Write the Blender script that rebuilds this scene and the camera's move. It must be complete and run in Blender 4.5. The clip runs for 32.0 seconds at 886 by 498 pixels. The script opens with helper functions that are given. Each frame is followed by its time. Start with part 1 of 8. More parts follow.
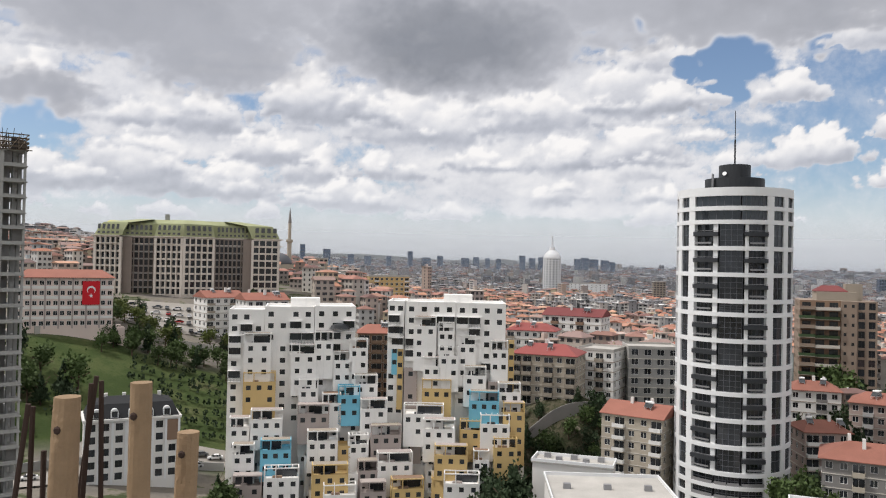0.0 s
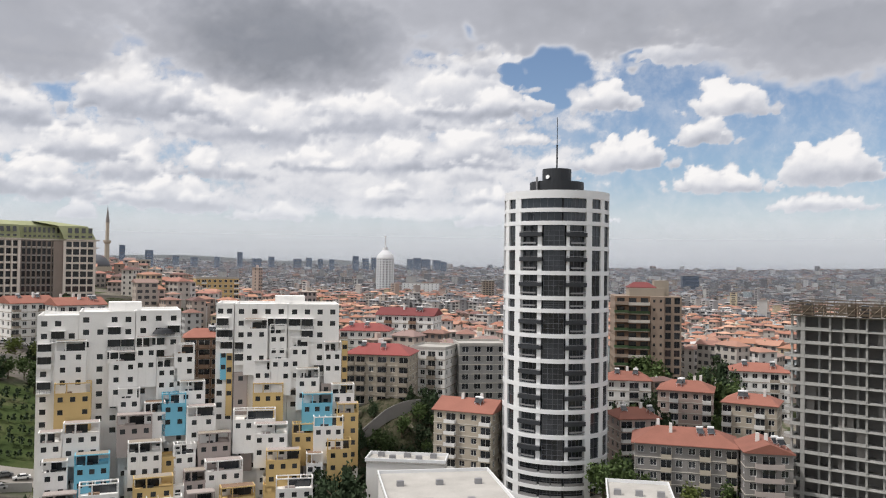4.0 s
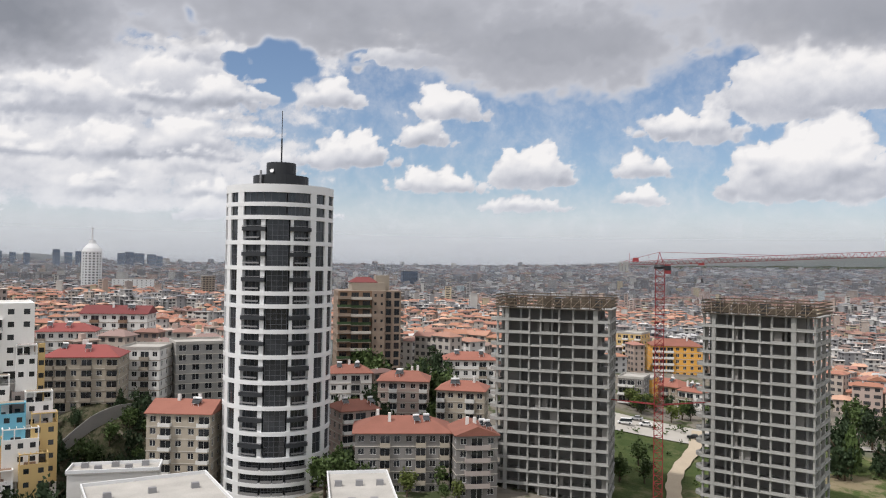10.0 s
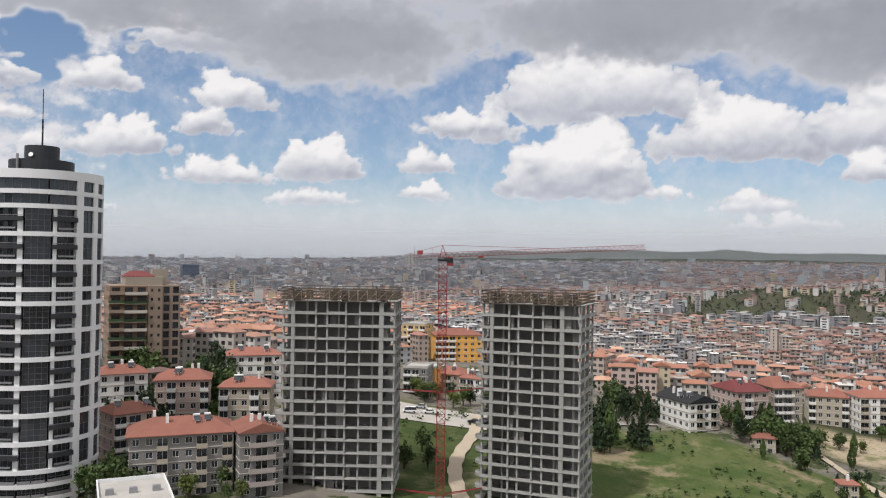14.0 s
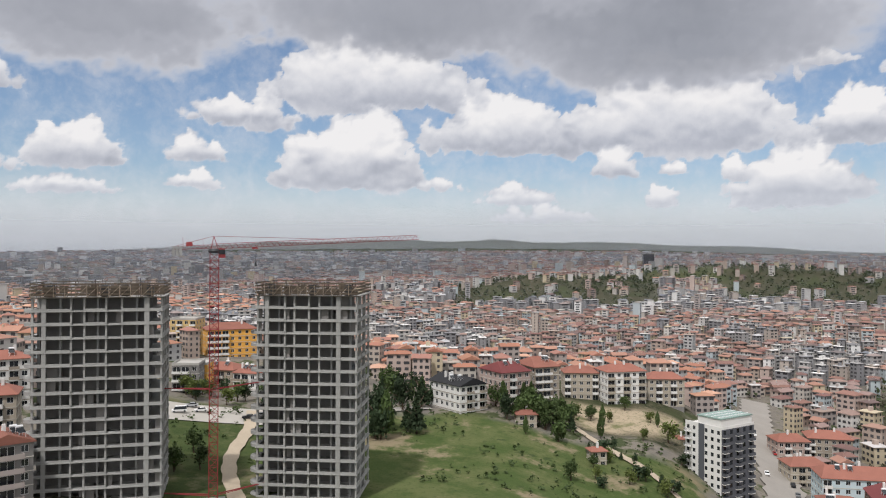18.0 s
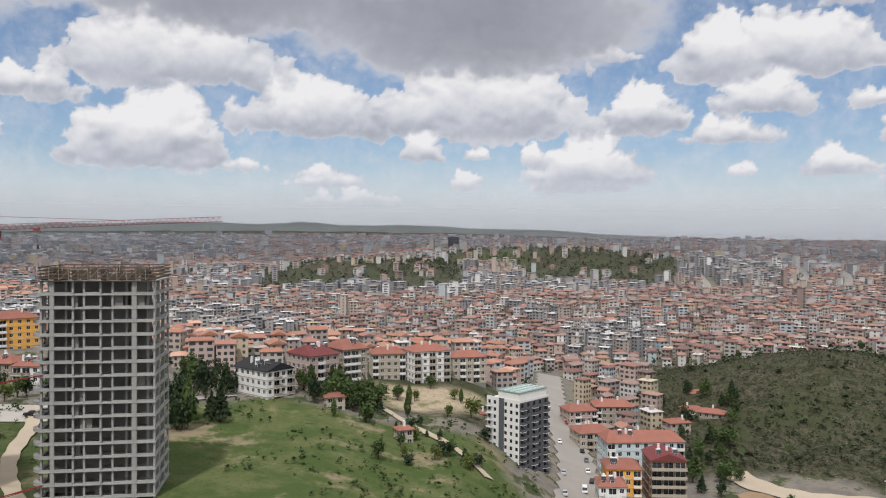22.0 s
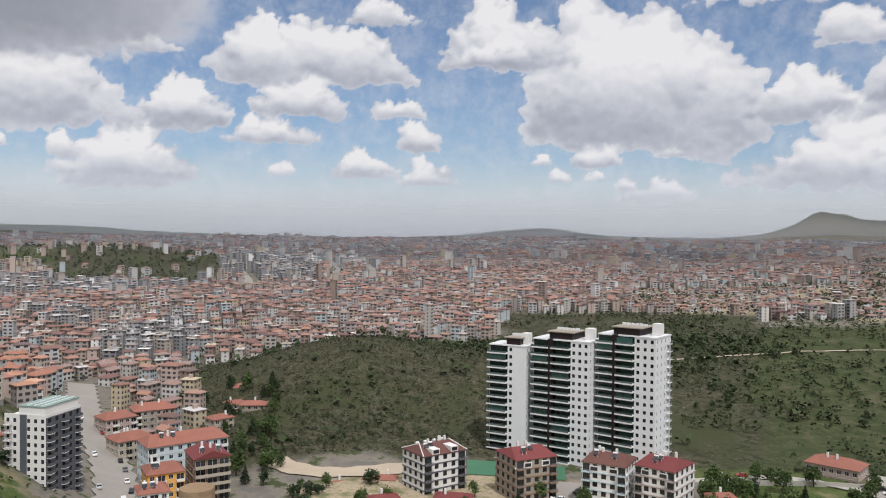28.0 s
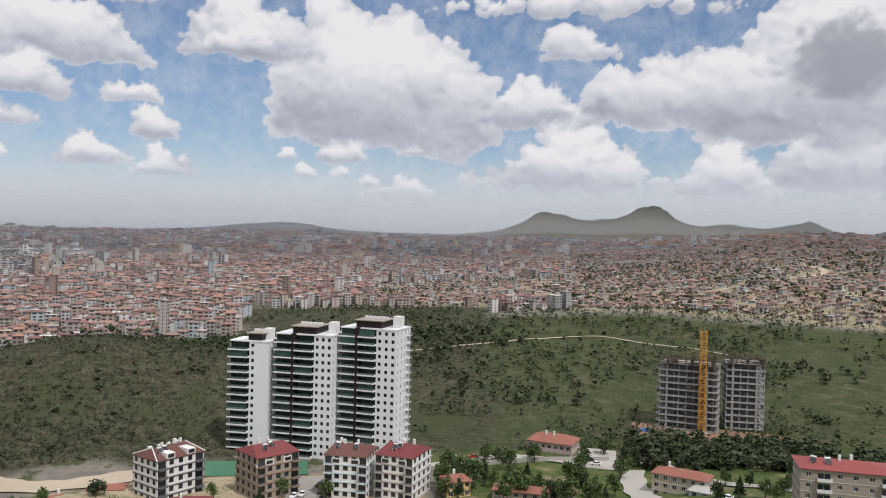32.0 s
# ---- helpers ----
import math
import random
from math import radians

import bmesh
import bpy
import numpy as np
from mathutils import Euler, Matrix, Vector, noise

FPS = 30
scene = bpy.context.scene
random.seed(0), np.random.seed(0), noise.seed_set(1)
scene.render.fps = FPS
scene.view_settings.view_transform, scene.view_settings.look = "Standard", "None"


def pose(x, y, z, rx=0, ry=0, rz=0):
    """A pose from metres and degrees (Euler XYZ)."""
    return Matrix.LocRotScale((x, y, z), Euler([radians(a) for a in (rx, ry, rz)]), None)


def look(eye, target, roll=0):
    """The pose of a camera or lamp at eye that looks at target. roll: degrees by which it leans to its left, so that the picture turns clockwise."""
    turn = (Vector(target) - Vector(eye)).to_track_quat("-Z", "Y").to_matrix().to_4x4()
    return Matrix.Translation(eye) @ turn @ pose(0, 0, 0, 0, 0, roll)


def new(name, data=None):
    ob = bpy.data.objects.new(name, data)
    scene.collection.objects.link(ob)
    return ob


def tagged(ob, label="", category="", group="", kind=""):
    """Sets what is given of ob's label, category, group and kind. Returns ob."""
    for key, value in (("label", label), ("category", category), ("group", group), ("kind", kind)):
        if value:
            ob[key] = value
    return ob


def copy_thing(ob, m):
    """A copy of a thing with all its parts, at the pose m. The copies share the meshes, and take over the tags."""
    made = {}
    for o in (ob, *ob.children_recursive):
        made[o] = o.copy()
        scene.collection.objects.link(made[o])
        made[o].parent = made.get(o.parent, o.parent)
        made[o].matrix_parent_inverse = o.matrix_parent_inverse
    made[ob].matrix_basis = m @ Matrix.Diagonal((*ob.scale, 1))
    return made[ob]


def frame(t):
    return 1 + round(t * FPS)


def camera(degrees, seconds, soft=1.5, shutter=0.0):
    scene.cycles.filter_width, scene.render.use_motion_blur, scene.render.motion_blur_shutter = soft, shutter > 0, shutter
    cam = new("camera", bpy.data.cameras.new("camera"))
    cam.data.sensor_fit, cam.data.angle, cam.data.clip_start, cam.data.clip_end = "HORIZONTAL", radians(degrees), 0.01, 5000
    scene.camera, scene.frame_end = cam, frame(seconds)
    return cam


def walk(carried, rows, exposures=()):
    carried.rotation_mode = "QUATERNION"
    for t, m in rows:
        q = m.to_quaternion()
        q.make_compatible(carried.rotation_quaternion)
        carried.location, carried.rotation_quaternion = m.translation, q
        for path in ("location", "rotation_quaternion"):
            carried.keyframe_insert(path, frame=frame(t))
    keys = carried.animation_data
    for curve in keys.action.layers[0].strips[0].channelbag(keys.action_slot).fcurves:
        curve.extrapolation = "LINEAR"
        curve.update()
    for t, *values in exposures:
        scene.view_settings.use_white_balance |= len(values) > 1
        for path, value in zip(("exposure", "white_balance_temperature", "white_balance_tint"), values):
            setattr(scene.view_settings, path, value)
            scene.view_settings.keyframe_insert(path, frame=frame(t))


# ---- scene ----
# ---- camera: a person turning on the top slab of an unfinished tower, the phone held out in front ----
cam = camera(58.2, 32.0, soft=1.1)
EYE = 110.0
REACH = 0.35
ROWS = [
    (0, 0.02, 0.92, -1.16),
    (0.5, 1.40, 0.93, -1.02),
    (1, 2.68, 1.02, -1.01),
    (1.5, 4.11, 1.11, -1.04),
    (2, 5.71, 1.10, -1.02),
    (2.5, 7.40, 1.08, -0.79),
    (4.5, 13.59, 1.18, -0.79),
    (5, 15.35, 1.18, -0.74),
    (5.5, 17.03, 1.07, -0.63),
    (6, 18.65, 1.00, -0.59),
    (6.5, 20.30, 0.99, -0.54),
    (7, 21.84, 1.03, -0.57),
    (7.5, 23.38, 1.07, -0.60),
    (8, 24.93, 1.05, -0.64),
    (8.5, 26.53, 0.98, -0.58),
    (9, 28.20, 0.92, -0.57),
    (9.5, 29.88, 0.97, -0.69),
    (10, 31.62, 1.08, -0.93),
    (10.5, 33.31, 1.19, -1.09),
    (11, 35.22, 1.23, -0.99),
    (11.5, 37.14, 1.19, -1.00),
    (12, 38.89, 1.15, -0.99),
    (12.5, 40.80, 1.10, -0.97),
    (13, 42.91, 0.98, -0.94),
    (13.5, 44.89, 0.86, -0.88),
    (14, 46.84, 0.79, -0.82),
    (14.5, 49.13, 0.77, -0.86),
    (16.5, 56.71, 0.58, -0.63),
    (17, 58.62, 0.45, -0.59),
    (17.5, 60.79, 0.37, -0.51),
    (18, 62.84, 0.26, -0.25),
    (18.5, 64.59, 0.18, -0.11),
    (19, 65.94, 0.03, -0.10),
    (19.5, 67.21, 0.03, -0.43),
    (20, 68.71, -0.11, -0.79),
    (20.5, 70.11, -0.46, -0.66),
    (21, 72.01, -0.89, -0.40),
    (21.5, 74.34, -0.96, -0.40),
    (22, 76.55, -0.91, -0.38),
    (22.5, 79.15, -0.84, -0.49),
    (23, 82.89, -0.71, -0.68),
    (23.5, 86.95, -0.71, -0.78),
    (24, 89.78, -0.67, -0.68),
    (24.5, 92.11, -0.50, -0.60),
    (25, 94.41, -0.28, -0.66),
    (25.5, 96.66, -0.30, -0.60),
    (27.5, 105.94, -0.87, -0.48),
    (28, 108.61, -0.91, -0.47),
    (28.5, 111.14, -0.96, -0.52),
    (29, 113.63, -0.99, -0.63),
    (29.5, 116.29, -0.91, -0.80),
    (30, 118.86, -0.86, -0.97),
    (30.5, 121.06, -0.92, -1.11),
    (31, 122.95, -0.89, -1.24),
    (31.5, 124.82, -0.98, -1.31),
    (32, 126.83, -1.04, -1.33),
]


def eye_pose(azimuth, pitch, roll):
    a = radians(azimuth)
    return pose(REACH * math.sin(a), REACH * math.cos(a), EYE, 90 + pitch, roll, -azimuth)


walk(cam, [(t, eye_pose(a, p, r)) for t, a, p, r in ROWS], exposures=((0.0, 0.12, 6330, 11.5), (12.0, 0.05, 6300, 12.0), (21.0, -0.03, 6220, 12.0), (32.0, -0.10, 6150, 12.5)))

# ---- sky and sun ----
SUN_AZ, SUN_EL = 268.0, 58.0
sun = new("sun", bpy.data.lights.new("sun", "SUN"))
sun.data.energy, sun.data.angle, sun.data.color = 2.9, radians(2.5), (1.0, 0.95, 0.87)
sun.matrix_basis = look((math.sin(radians(SUN_AZ)) * 900, math.cos(radians(SUN_AZ)) * 900, EYE + 900 * math.tan(radians(SUN_EL))), (0, 0, EYE))


class Nodes:
    """Short hand for building node trees."""

    def __init__(self, tree):
        self.tree = tree
        tree.nodes.clear()

    def put(self, kind, ins=(), **props):
        n = self.tree.nodes.new(kind)
        for k, v in props.items():
            setattr(n, k, v)
        for key, v in (ins.items() if isinstance(ins, dict) else enumerate(ins)):
            if v is None:
                continue
            if isinstance(v, bpy.types.NodeSocket):
                self.tree.links.new(v, n.inputs[key])
            else:
                n.inputs[key].default_value = v
        return n

    def math(self, op, a, b=None, c=None, clamp=False):
        return self.put("ShaderNodeMath", [a, b, c], operation=op, use_clamp=clamp).outputs[0]

    def vec(self, op, a, b=None, c=None):
        return self.put("ShaderNodeVectorMath", [a, b, c], operation=op).outputs[0]

    def mix(self, fac, a, b, blend="MIX"):
        n = self.put("ShaderNodeMix", data_type="RGBA", blend_type=blend)
        for key, v in ((0, fac), (6, a), (7, b)):
            if isinstance(v, bpy.types.NodeSocket):
                self.tree.links.new(v, n.inputs[key])
            else:
                n.inputs[key].default_value = (*v, 1) if isinstance(v, tuple) and len(v) == 3 else v
        return n.outputs[2]

    def noise(self, vector, scale, detail=4.0, rough=0.55, distortion=0.0):
        return self.put("ShaderNodeTexNoise", {"Vector": vector, "Scale": scale, "Detail": detail, "Roughness": rough, "Distortion": distortion})

    def ramp(self, fac, lo, hi, out_lo=0.0, out_hi=1.0, smooth=True):
        n = self.put("ShaderNodeMapRange", {"Value": fac, "From Min": lo, "From Max": hi, "To Min": out_lo, "To Max": out_hi},
                     interpolation_type="SMOOTHSTEP" if smooth else "LINEAR")
        return n.outputs[0]


# clouds: bearing, elevation of the base, half width and height in degrees
CUMULUS_NORTH = [(-27.1, 4.3, 2.1, 3.4), (-21.1, 4.5, 4.2, 4.8), (-14.4, 4.2, 2.9, 3.6), (-9.5, 5.5, 2.8, 2.3), (-3.9, 5.8, 3.6, 2.2), (2.2, 6.6, 2.6, 1.9), (7.9, 6.7, 3.3, 2.9), (-27.0, 9.9, 4.2, 3.0), (-17.8, 8.6, 5.0, 3.1), (-9.0, 9.7, 5.4, 3.9), (-1.9, 8.5, 5.7, 3.6), (6.9, 9.4, 4.4, 3.2), (7.5, 4.1, 1.6, 1.9), (14.8, 4.3, 2.2, 1.4), (13.9, 10.6, 3.8, 5.6), (-6.7, 3.6, 4.8, 2.9), (-16.7, 4.2, 4.5, 1.9), (13.7, 7.0, 3.1, 3.6), (-12.7, 6.6, 3.5, 2.7)]
CUMULUS_NORTH_EAST = [(24.8, 6.8, 3.7, 2.8), (31.1, 5.2, 4.0, 2.1), (37.8, 5.9, 3.1, 3.5), (37.2, 4.0, 3.0, 1.2), (23.5, 10.9, 2.4, 2.7), (31.8, 10.4, 3.3, 2.2), (30.1, 8.7, 1.6, 2.5), (28.9, 14.0, 3.7, 3.3), (16.3, 13.4, 5.3, 2.7), (14.3, 10.6, 4.9, 2.3), (30.0, 8.4, 2.4, 1.5)]
CUMULUS_EAST = [(48.6, 9.0, 3.7, 2.4), (88.7, 12.1, 1.1, 1.0), (68.7, 3.6, 2.5, 1.5), (70.0, 2.2, 3.9, 1.4), (56.2, 4.8, 5.5, 5.4), (58.1, 10.4, 8.5, 6.4), (49.2, 8.6, 2.9, 2.9), (45.5, 6.3, 2.1, 2.0), (66.9, 7.3, 5.7, 5.0), (79.1, 7.4, 8.3, 6.3), (75.0, 5.4, 1.6, 2.2), (79.1, 5.5, 1.1, 1.1), (86.4, 3.2, 3.5, 4.3), (45.4, 4.4, 1.9, 1.5), (60.2, 4.4, 4.3, 1.4), (68.3, 4.1, 2.6, 1.0), (80.8, 11.4, 6.6, 3.2), (37.3, 3.9, 3.3, 1.5)]
CUMULUS_SOUTH_EAST = [(112.1, 12.0, 3.3, 2.4), (104.1, 14.8, 2.8, 2.2), (90.4, 7.8, 2.8, 2.9), (83.0, 5.0, 0.9, 1.9), (99.7, 10.8, 7.3, 5.2), (98.2, 8.3, 3.4, 3.1), (96.6, 6.5, 3.4, 2.1), (90.4, 7.3, 3.1, 3.6), (86.9, 3.9, 4.1, 3.5), (102.9, 4.4, 2.3, 1.7), (97.1, 4.3, 1.0, 1.1), (105.2, 8.4, 2.1, 1.7), (107.0, 5.9, 1.3, 2.7), (119.5, 5.1, 1.7, 1.8), (116.9, 3.9, 0.8, 1.0), (121.6, 3.2, 0.8, 1.3), (119.3, 4.0, 0.8, 0.8), (88.6, 12.2, 2.2, 1.0), (68.0, 3.5, 2.8, 1.4), (107.7, 3.5, 2.3, 2.0), (78.2, 3.3, 1.1, 1.7)]
CUMULUS_SOUTH = [(122.1, 7.0, 7.7, 10.7), (113.1, 12.0, 4.8, 5.0), (133.2, 7.9, 3.9, 3.5), (143.2, 8.1, 6.9, 6.1), (151.3, 7.0, 6.5, 10.5), (135.6, 3.4, 6.9, 4.8), (146.3, 3.1, 3.5, 3.4), (153.7, 3.7, 4.2, 5.3), (119.6, 5.0, 1.7, 1.7), (136.3, 12.5, 2.9, 2.6), (116.9, 3.9, 0.7, 1.0), (123.6, 2.5, 2.7, 2.1), (115.6, 5.1, 0.8, 0.9), (124.4, 5.7, 0.9, 0.8), (103.0, 4.1, 2.5, 1.9), (136.9, 15.3, 10.6, 2.1), (158.9, 4.7, 3.5, 8.0)]
# dark undersides: bearing, elevation, half width, half height, depth of grey
GREY_CLOUDS = [(-0.0, 15.8, 10.0, 3.9, 1), (-20.3, 15.8, 10.9, 3.2, 0.6), (-16.2, 13.7, 7.2, 2.7, 0.6), (-27.1, 10.2, 4.0, 1.7, 0.55), (24.3, 16.5, 6.9, 0.8, 0.5), (40.4, 15.4, 8.4, 2.2, 0.75), (24.9, 17.8, 8.2, 1.6, 0.5), (39.4, 15.3, 10.0, 3.6, 0.6), (60.6, 16.6, 13.6, 2.9, 0.75), (79.9, 16.5, 8.7, 1.3, 0.8), (77.3, 15.5, 12.8, 2.4, 0.8), (78.8, 15.2, 13.6, 4.0, 0.75), (85.3, 14.2, 4.5, 1.7, 0.6), (153.6, 11.5, 4.1, 2.6, 0.7)]
BLUE_GAPS = [(19.0, 13.7, 3.1, 1.8), (-27.4, 8.6, 2.5, 1.4), (13.8, 16.8, 1.2, 0.7), (19.4, 14.1, 2.6, 2.0)]


world = bpy.data.worlds.new("sky")
scene.world = world
world.use_nodes = True
N = Nodes(world.node_tree)
sky = N.put("ShaderNodeTexSky", sky_type="NISHITA", sun_disc=False, sun_elevation=radians(SUN_EL), sun_rotation=radians(SUN_AZ),
            altitude=900.0, air_density=1.0, dust_density=1.6, ozone_density=1.3).outputs[0]
N.put("ShaderNodeOutputWorld", [N.put("ShaderNodeBackground", [sky, 0.10]).outputs[0]])

# ---- materials ----
def surface(name, colour, rough=0.8, spread=0.25, scale=1.5, bump=0.15, metal=0.0, stain=0.0, island=False, each=0.0, tones=None, spec=0.3):
    """A plain painted, plastered or stony surface: two sizes of variation, streaks of dirt, fine relief.
    tones: other colours that pieces take, each whole; island: piece by piece of one mesh, otherwise object by object."""
    m = bpy.data.materials.new(name)
    m.use_nodes = True
    n = Nodes(m.node_tree)
    at = n.put("ShaderNodeNewGeometry")
    pos = at.outputs["Position"]
    base = colour
    if tones:
        pick = at.outputs["Random Per Island"] if island else n.put("ShaderNodeObjectInfo").outputs["Random"]
        r = n.put("ShaderNodeValToRGB", [pick])
        r.color_ramp.interpolation = "CONSTANT"
        cols = [colour, *tones]
        for i, c in enumerate(cols):
            e = r.color_ramp.elements[i] if i < 2 else r.color_ramp.elements.new(i / len(cols))
            e.position, e.color = i / len(cols), (*c, 1)
        base = r.outputs[0]
    big = n.noise(pos, 0.12 * scale, 3.0, 0.6).outputs["Fac"]
    small = n.noise(pos, 2.2 * scale, 6.0, 0.65).outputs["Fac"]
    v = n.math("MULTIPLY_ADD", n.math("SUBTRACT", big, 0.5), spread * 1.2, n.math("MULTIPLY_ADD", n.math("SUBTRACT", small, 0.5), spread, 1.0))
    if each:
        rnd = at.outputs["Random Per Island"] if island else n.put("ShaderNodeObjectInfo").outputs["Random"]
        v = n.math("ADD", v, n.math("MULTIPLY", n.math("SUBTRACT", rnd, 0.5), each))
    col = n.vec("MULTIPLY", base, n.put("ShaderNodeCombineXYZ", [v, v, v]).outputs[0])
    if stain:
        streak = n.noise(n.vec("MULTIPLY", pos, (0.9, 0.9, 0.07)), 1.0, 4.0, 0.7).outputs["Fac"]
        col = n.mix(n.ramp(streak, 0.52, 0.8, 0.0, stain * 0.7), col, tuple(c * 0.45 for c in colour))
    b = n.put("ShaderNodeBsdfPrincipled", {"Base Color": col, "Roughness": rough, "Metallic": metal, "Specular IOR Level": spec})
    if bump:
        n.tree.links.new(n.put("ShaderNodeBump", {"Strength": bump, "Distance": 0.03, "Height": small}).outputs[0], b.inputs["Normal"])
    n.put("ShaderNodeOutputMaterial", [b.outputs[0]])
    return m


def glassy(name, colour, rough=0.12):
    m = bpy.data.materials.new(name)
    m.use_nodes = True
    n = Nodes(m.node_tree)
    pos = n.put("ShaderNodeNewGeometry").outputs["Position"]
    rnd = n.put("ShaderNodeObjectInfo").outputs["Random"]
    cur = n.noise(pos, 0.7, 2.0).outputs["Fac"]
    v = n.math("MULTIPLY_ADD", rnd, 0.9, n.math("MULTIPLY", cur, 1.1))
    col = n.vec("MULTIPLY", (*colour, ), n.put("ShaderNodeCombineXYZ", [v, v, v]).outputs[0])
    b = n.put("ShaderNodeBsdfPrincipled", {"Base Color": col, "Roughness": rough, "Specular IOR Level": 0.6})
    n.put("ShaderNodeOutputMaterial", [b.outputs[0]])
    return m


WHITE = surface("white_render", (0.70, 0.69, 0.67), stain=0.25, spread=0.12)
CLEAN = surface("white_cladding", (0.72, 0.73, 0.74), rough=0.45, spread=0.08, stain=0.08)
OLDWHITE = surface("weathered_white_render", (0.82, 0.81, 0.79), stain=0.4, spread=0.16)
CREAM = surface("cream_render", (0.40, 0.355, 0.29), stain=0.3, spread=0.15)
BEIGE = surface("beige_render", (0.32, 0.28, 0.23), stain=0.3, spread=0.15)
GREYP = surface("grey_render", (0.21, 0.20, 0.192), stain=0.3, spread=0.15)
TAUPE = surface("taupe_render", (0.38, 0.33, 0.31), stain=0.2, spread=0.12)
YELLOW = surface("ochre_render", (0.58, 0.42, 0.19), stain=0.15, spread=0.12)
ORANGE = surface("orange_render", (0.72, 0.38, 0.08), stain=0.15, spread=0.12)
CYAN = surface("sky_blue_render", (0.18, 0.47, 0.62), stain=0.15, spread=0.12)
PALEBLUE = surface("pale_blue_render", (0.50, 0.60, 0.64), stain=0.2, spread=0.12)
PINKISH = surface("pink_render", (0.40, 0.315, 0.28), stain=0.25, spread=0.15)
BROWN = surface("brown_cladding", (0.24, 0.16, 0.11), stain=0.2, spread=0.15)
TAN = surface("tan_brick", (0.27, 0.21, 0.165), stain=0.25, spread=0.2)
MAROON = surface("maroon_cladding", (0.018, 0.011, 0.011), rough=0.55, spread=0.15)
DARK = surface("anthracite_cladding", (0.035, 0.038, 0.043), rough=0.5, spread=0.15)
SLATE = surface("slate_grey_cladding", (0.10, 0.105, 0.12), rough=0.5, spread=0.15)
CONC = surface("raw_concrete", (0.315, 0.314, 0.302), rough=0.9, spread=0.3, stain=0.45, bump=0.4, each=0.18)
CONC_DK = surface("grey_block_infill", (0.22, 0.21, 0.20), rough=0.95, spread=0.3, each=0.3)
TERRACOTTA = surface("terracotta_tiles", (0.265, 0.112, 0.083), rough=0.85, spread=0.35, scale=2.0, bump=0.5, each=0.25)
REDROOF = surface("red_metal_roof", (0.25, 0.062, 0.056), rough=0.6, spread=0.2, each=0.15)
MAROONROOF = surface("maroon_roof_tiles", (0.17, 0.045, 0.045), rough=0.75, spread=0.3, bump=0.4, each=0.2)
BROWNROOF = surface("brown_roof_tiles", (0.13, 0.06, 0.05), rough=0.8, spread=0.3, bump=0.4, each=0.2)
BLACKROOF = surface("black_shingles", (0.022, 0.023, 0.026), rough=0.8, spread=0.3)
GREENROOF = surface("grey_green_roofing", (0.24, 0.33, 0.30), rough=0.6, spread=0.2)
FLATROOF = surface("pale_roof_membrane", (0.41, 0.395, 0.37), rough=0.85, spread=0.45, stain=0.0)
GLASS = glassy("window_glass", (0.028, 0.032, 0.038))
GREENGLASS = glassy("green_balcony_glass", (0.012, 0.028, 0.024))
FRAME = surface("white_window_frame", (0.70, 0.70, 0.69), rough=0.4, spread=0.05, bump=0)
RAIL = surface("grey_metal_rail", (0.28, 0.28, 0.29), rough=0.45, spread=0.1, metal=0.4, bump=0)
WOOD = surface("weathered_timber", (0.27, 0.185, 0.11), rough=0.85, spread=0.45, scale=6, bump=0.6)
PLY = surface("old_formwork_timber", (0.10, 0.08, 0.06), rough=0.9, spread=0.5, scale=2, each=0.5)
RUST = surface("rusty_steel", (0.055, 0.035, 0.028), rough=0.85, spread=0.4, metal=0.3)
CRANE_RED = surface("red_crane_paint", (0.23, 0.032, 0.035), rough=0.6, spread=0.3)
CRANE_YELLOW = surface("yellow_crane_paint", (0.50, 0.25, 0.04), rough=0.6, spread=0.2)
ASPHALT = surface("worn_asphalt", (0.30, 0.28, 0.255), rough=0.95, spread=0.25, scale=0.8)
DIRT = surface("pale_dirt_track", (0.42, 0.355, 0.27), rough=0.95, spread=0.3, scale=0.8)
PAVING = surface("pale_paving", (0.40, 0.38, 0.345), rough=0.9, spread=0.2)
BARK = surface("bark", (0.09, 0.065, 0.045), rough=0.95, spread=0.4, scale=4)
LEAF = surface("leaves", (0.06, 0.092, 0.028), rough=0.75, spread=0.5, scale=0.6, bump=0, each=0.5)
LEAF_DK = surface("dark_conifer_leaves", (0.030, 0.050, 0.022), rough=0.8, spread=0.5, scale=0.6, bump=0, each=0.4)
LEAF_YL = surface("yellow_green_leaves", (0.10, 0.125, 0.032), rough=0.75, spread=0.5, scale=0.6, bump=0, each=0.4)
ROCK = surface("pale_rock", (0.42, 0.38, 0.32), rough=0.95, spread=0.35, bump=0.5)
FLAG_RED = surface("red_flag_cloth", (0.55, 0.02, 0.03), rough=0.9, spread=0.1)
PAINTS = [surface("car_paint_" + k, c, rough=0.3, spread=0.05, bump=0) for k, c in (("white", (0.75, 0.75, 0.75)), ("silver", (0.42, 0.43, 0.45)), ("black", (0.02, 0.02, 0.022)), ("red", (0.35, 0.03, 0.03)), ("grey", (0.14, 0.145, 0.15)))]
CITY_WALL = surface("town_house_walls", (0.49, 0.46, 0.42), rough=0.85, spread=0.2, island=True, each=0.22, scale=0.4, bump=0,
                    tones=[(0.47, 0.41, 0.36), (0.43, 0.35, 0.30), (0.55, 0.53, 0.52), (0.36, 0.32, 0.30), (0.50, 0.43, 0.31), (0.46, 0.37, 0.33), (0.43, 0.43, 0.43), (0.56, 0.55, 0.53), (0.27, 0.21, 0.18), (0.38, 0.43, 0.45), (0.53, 0.51, 0.48)])
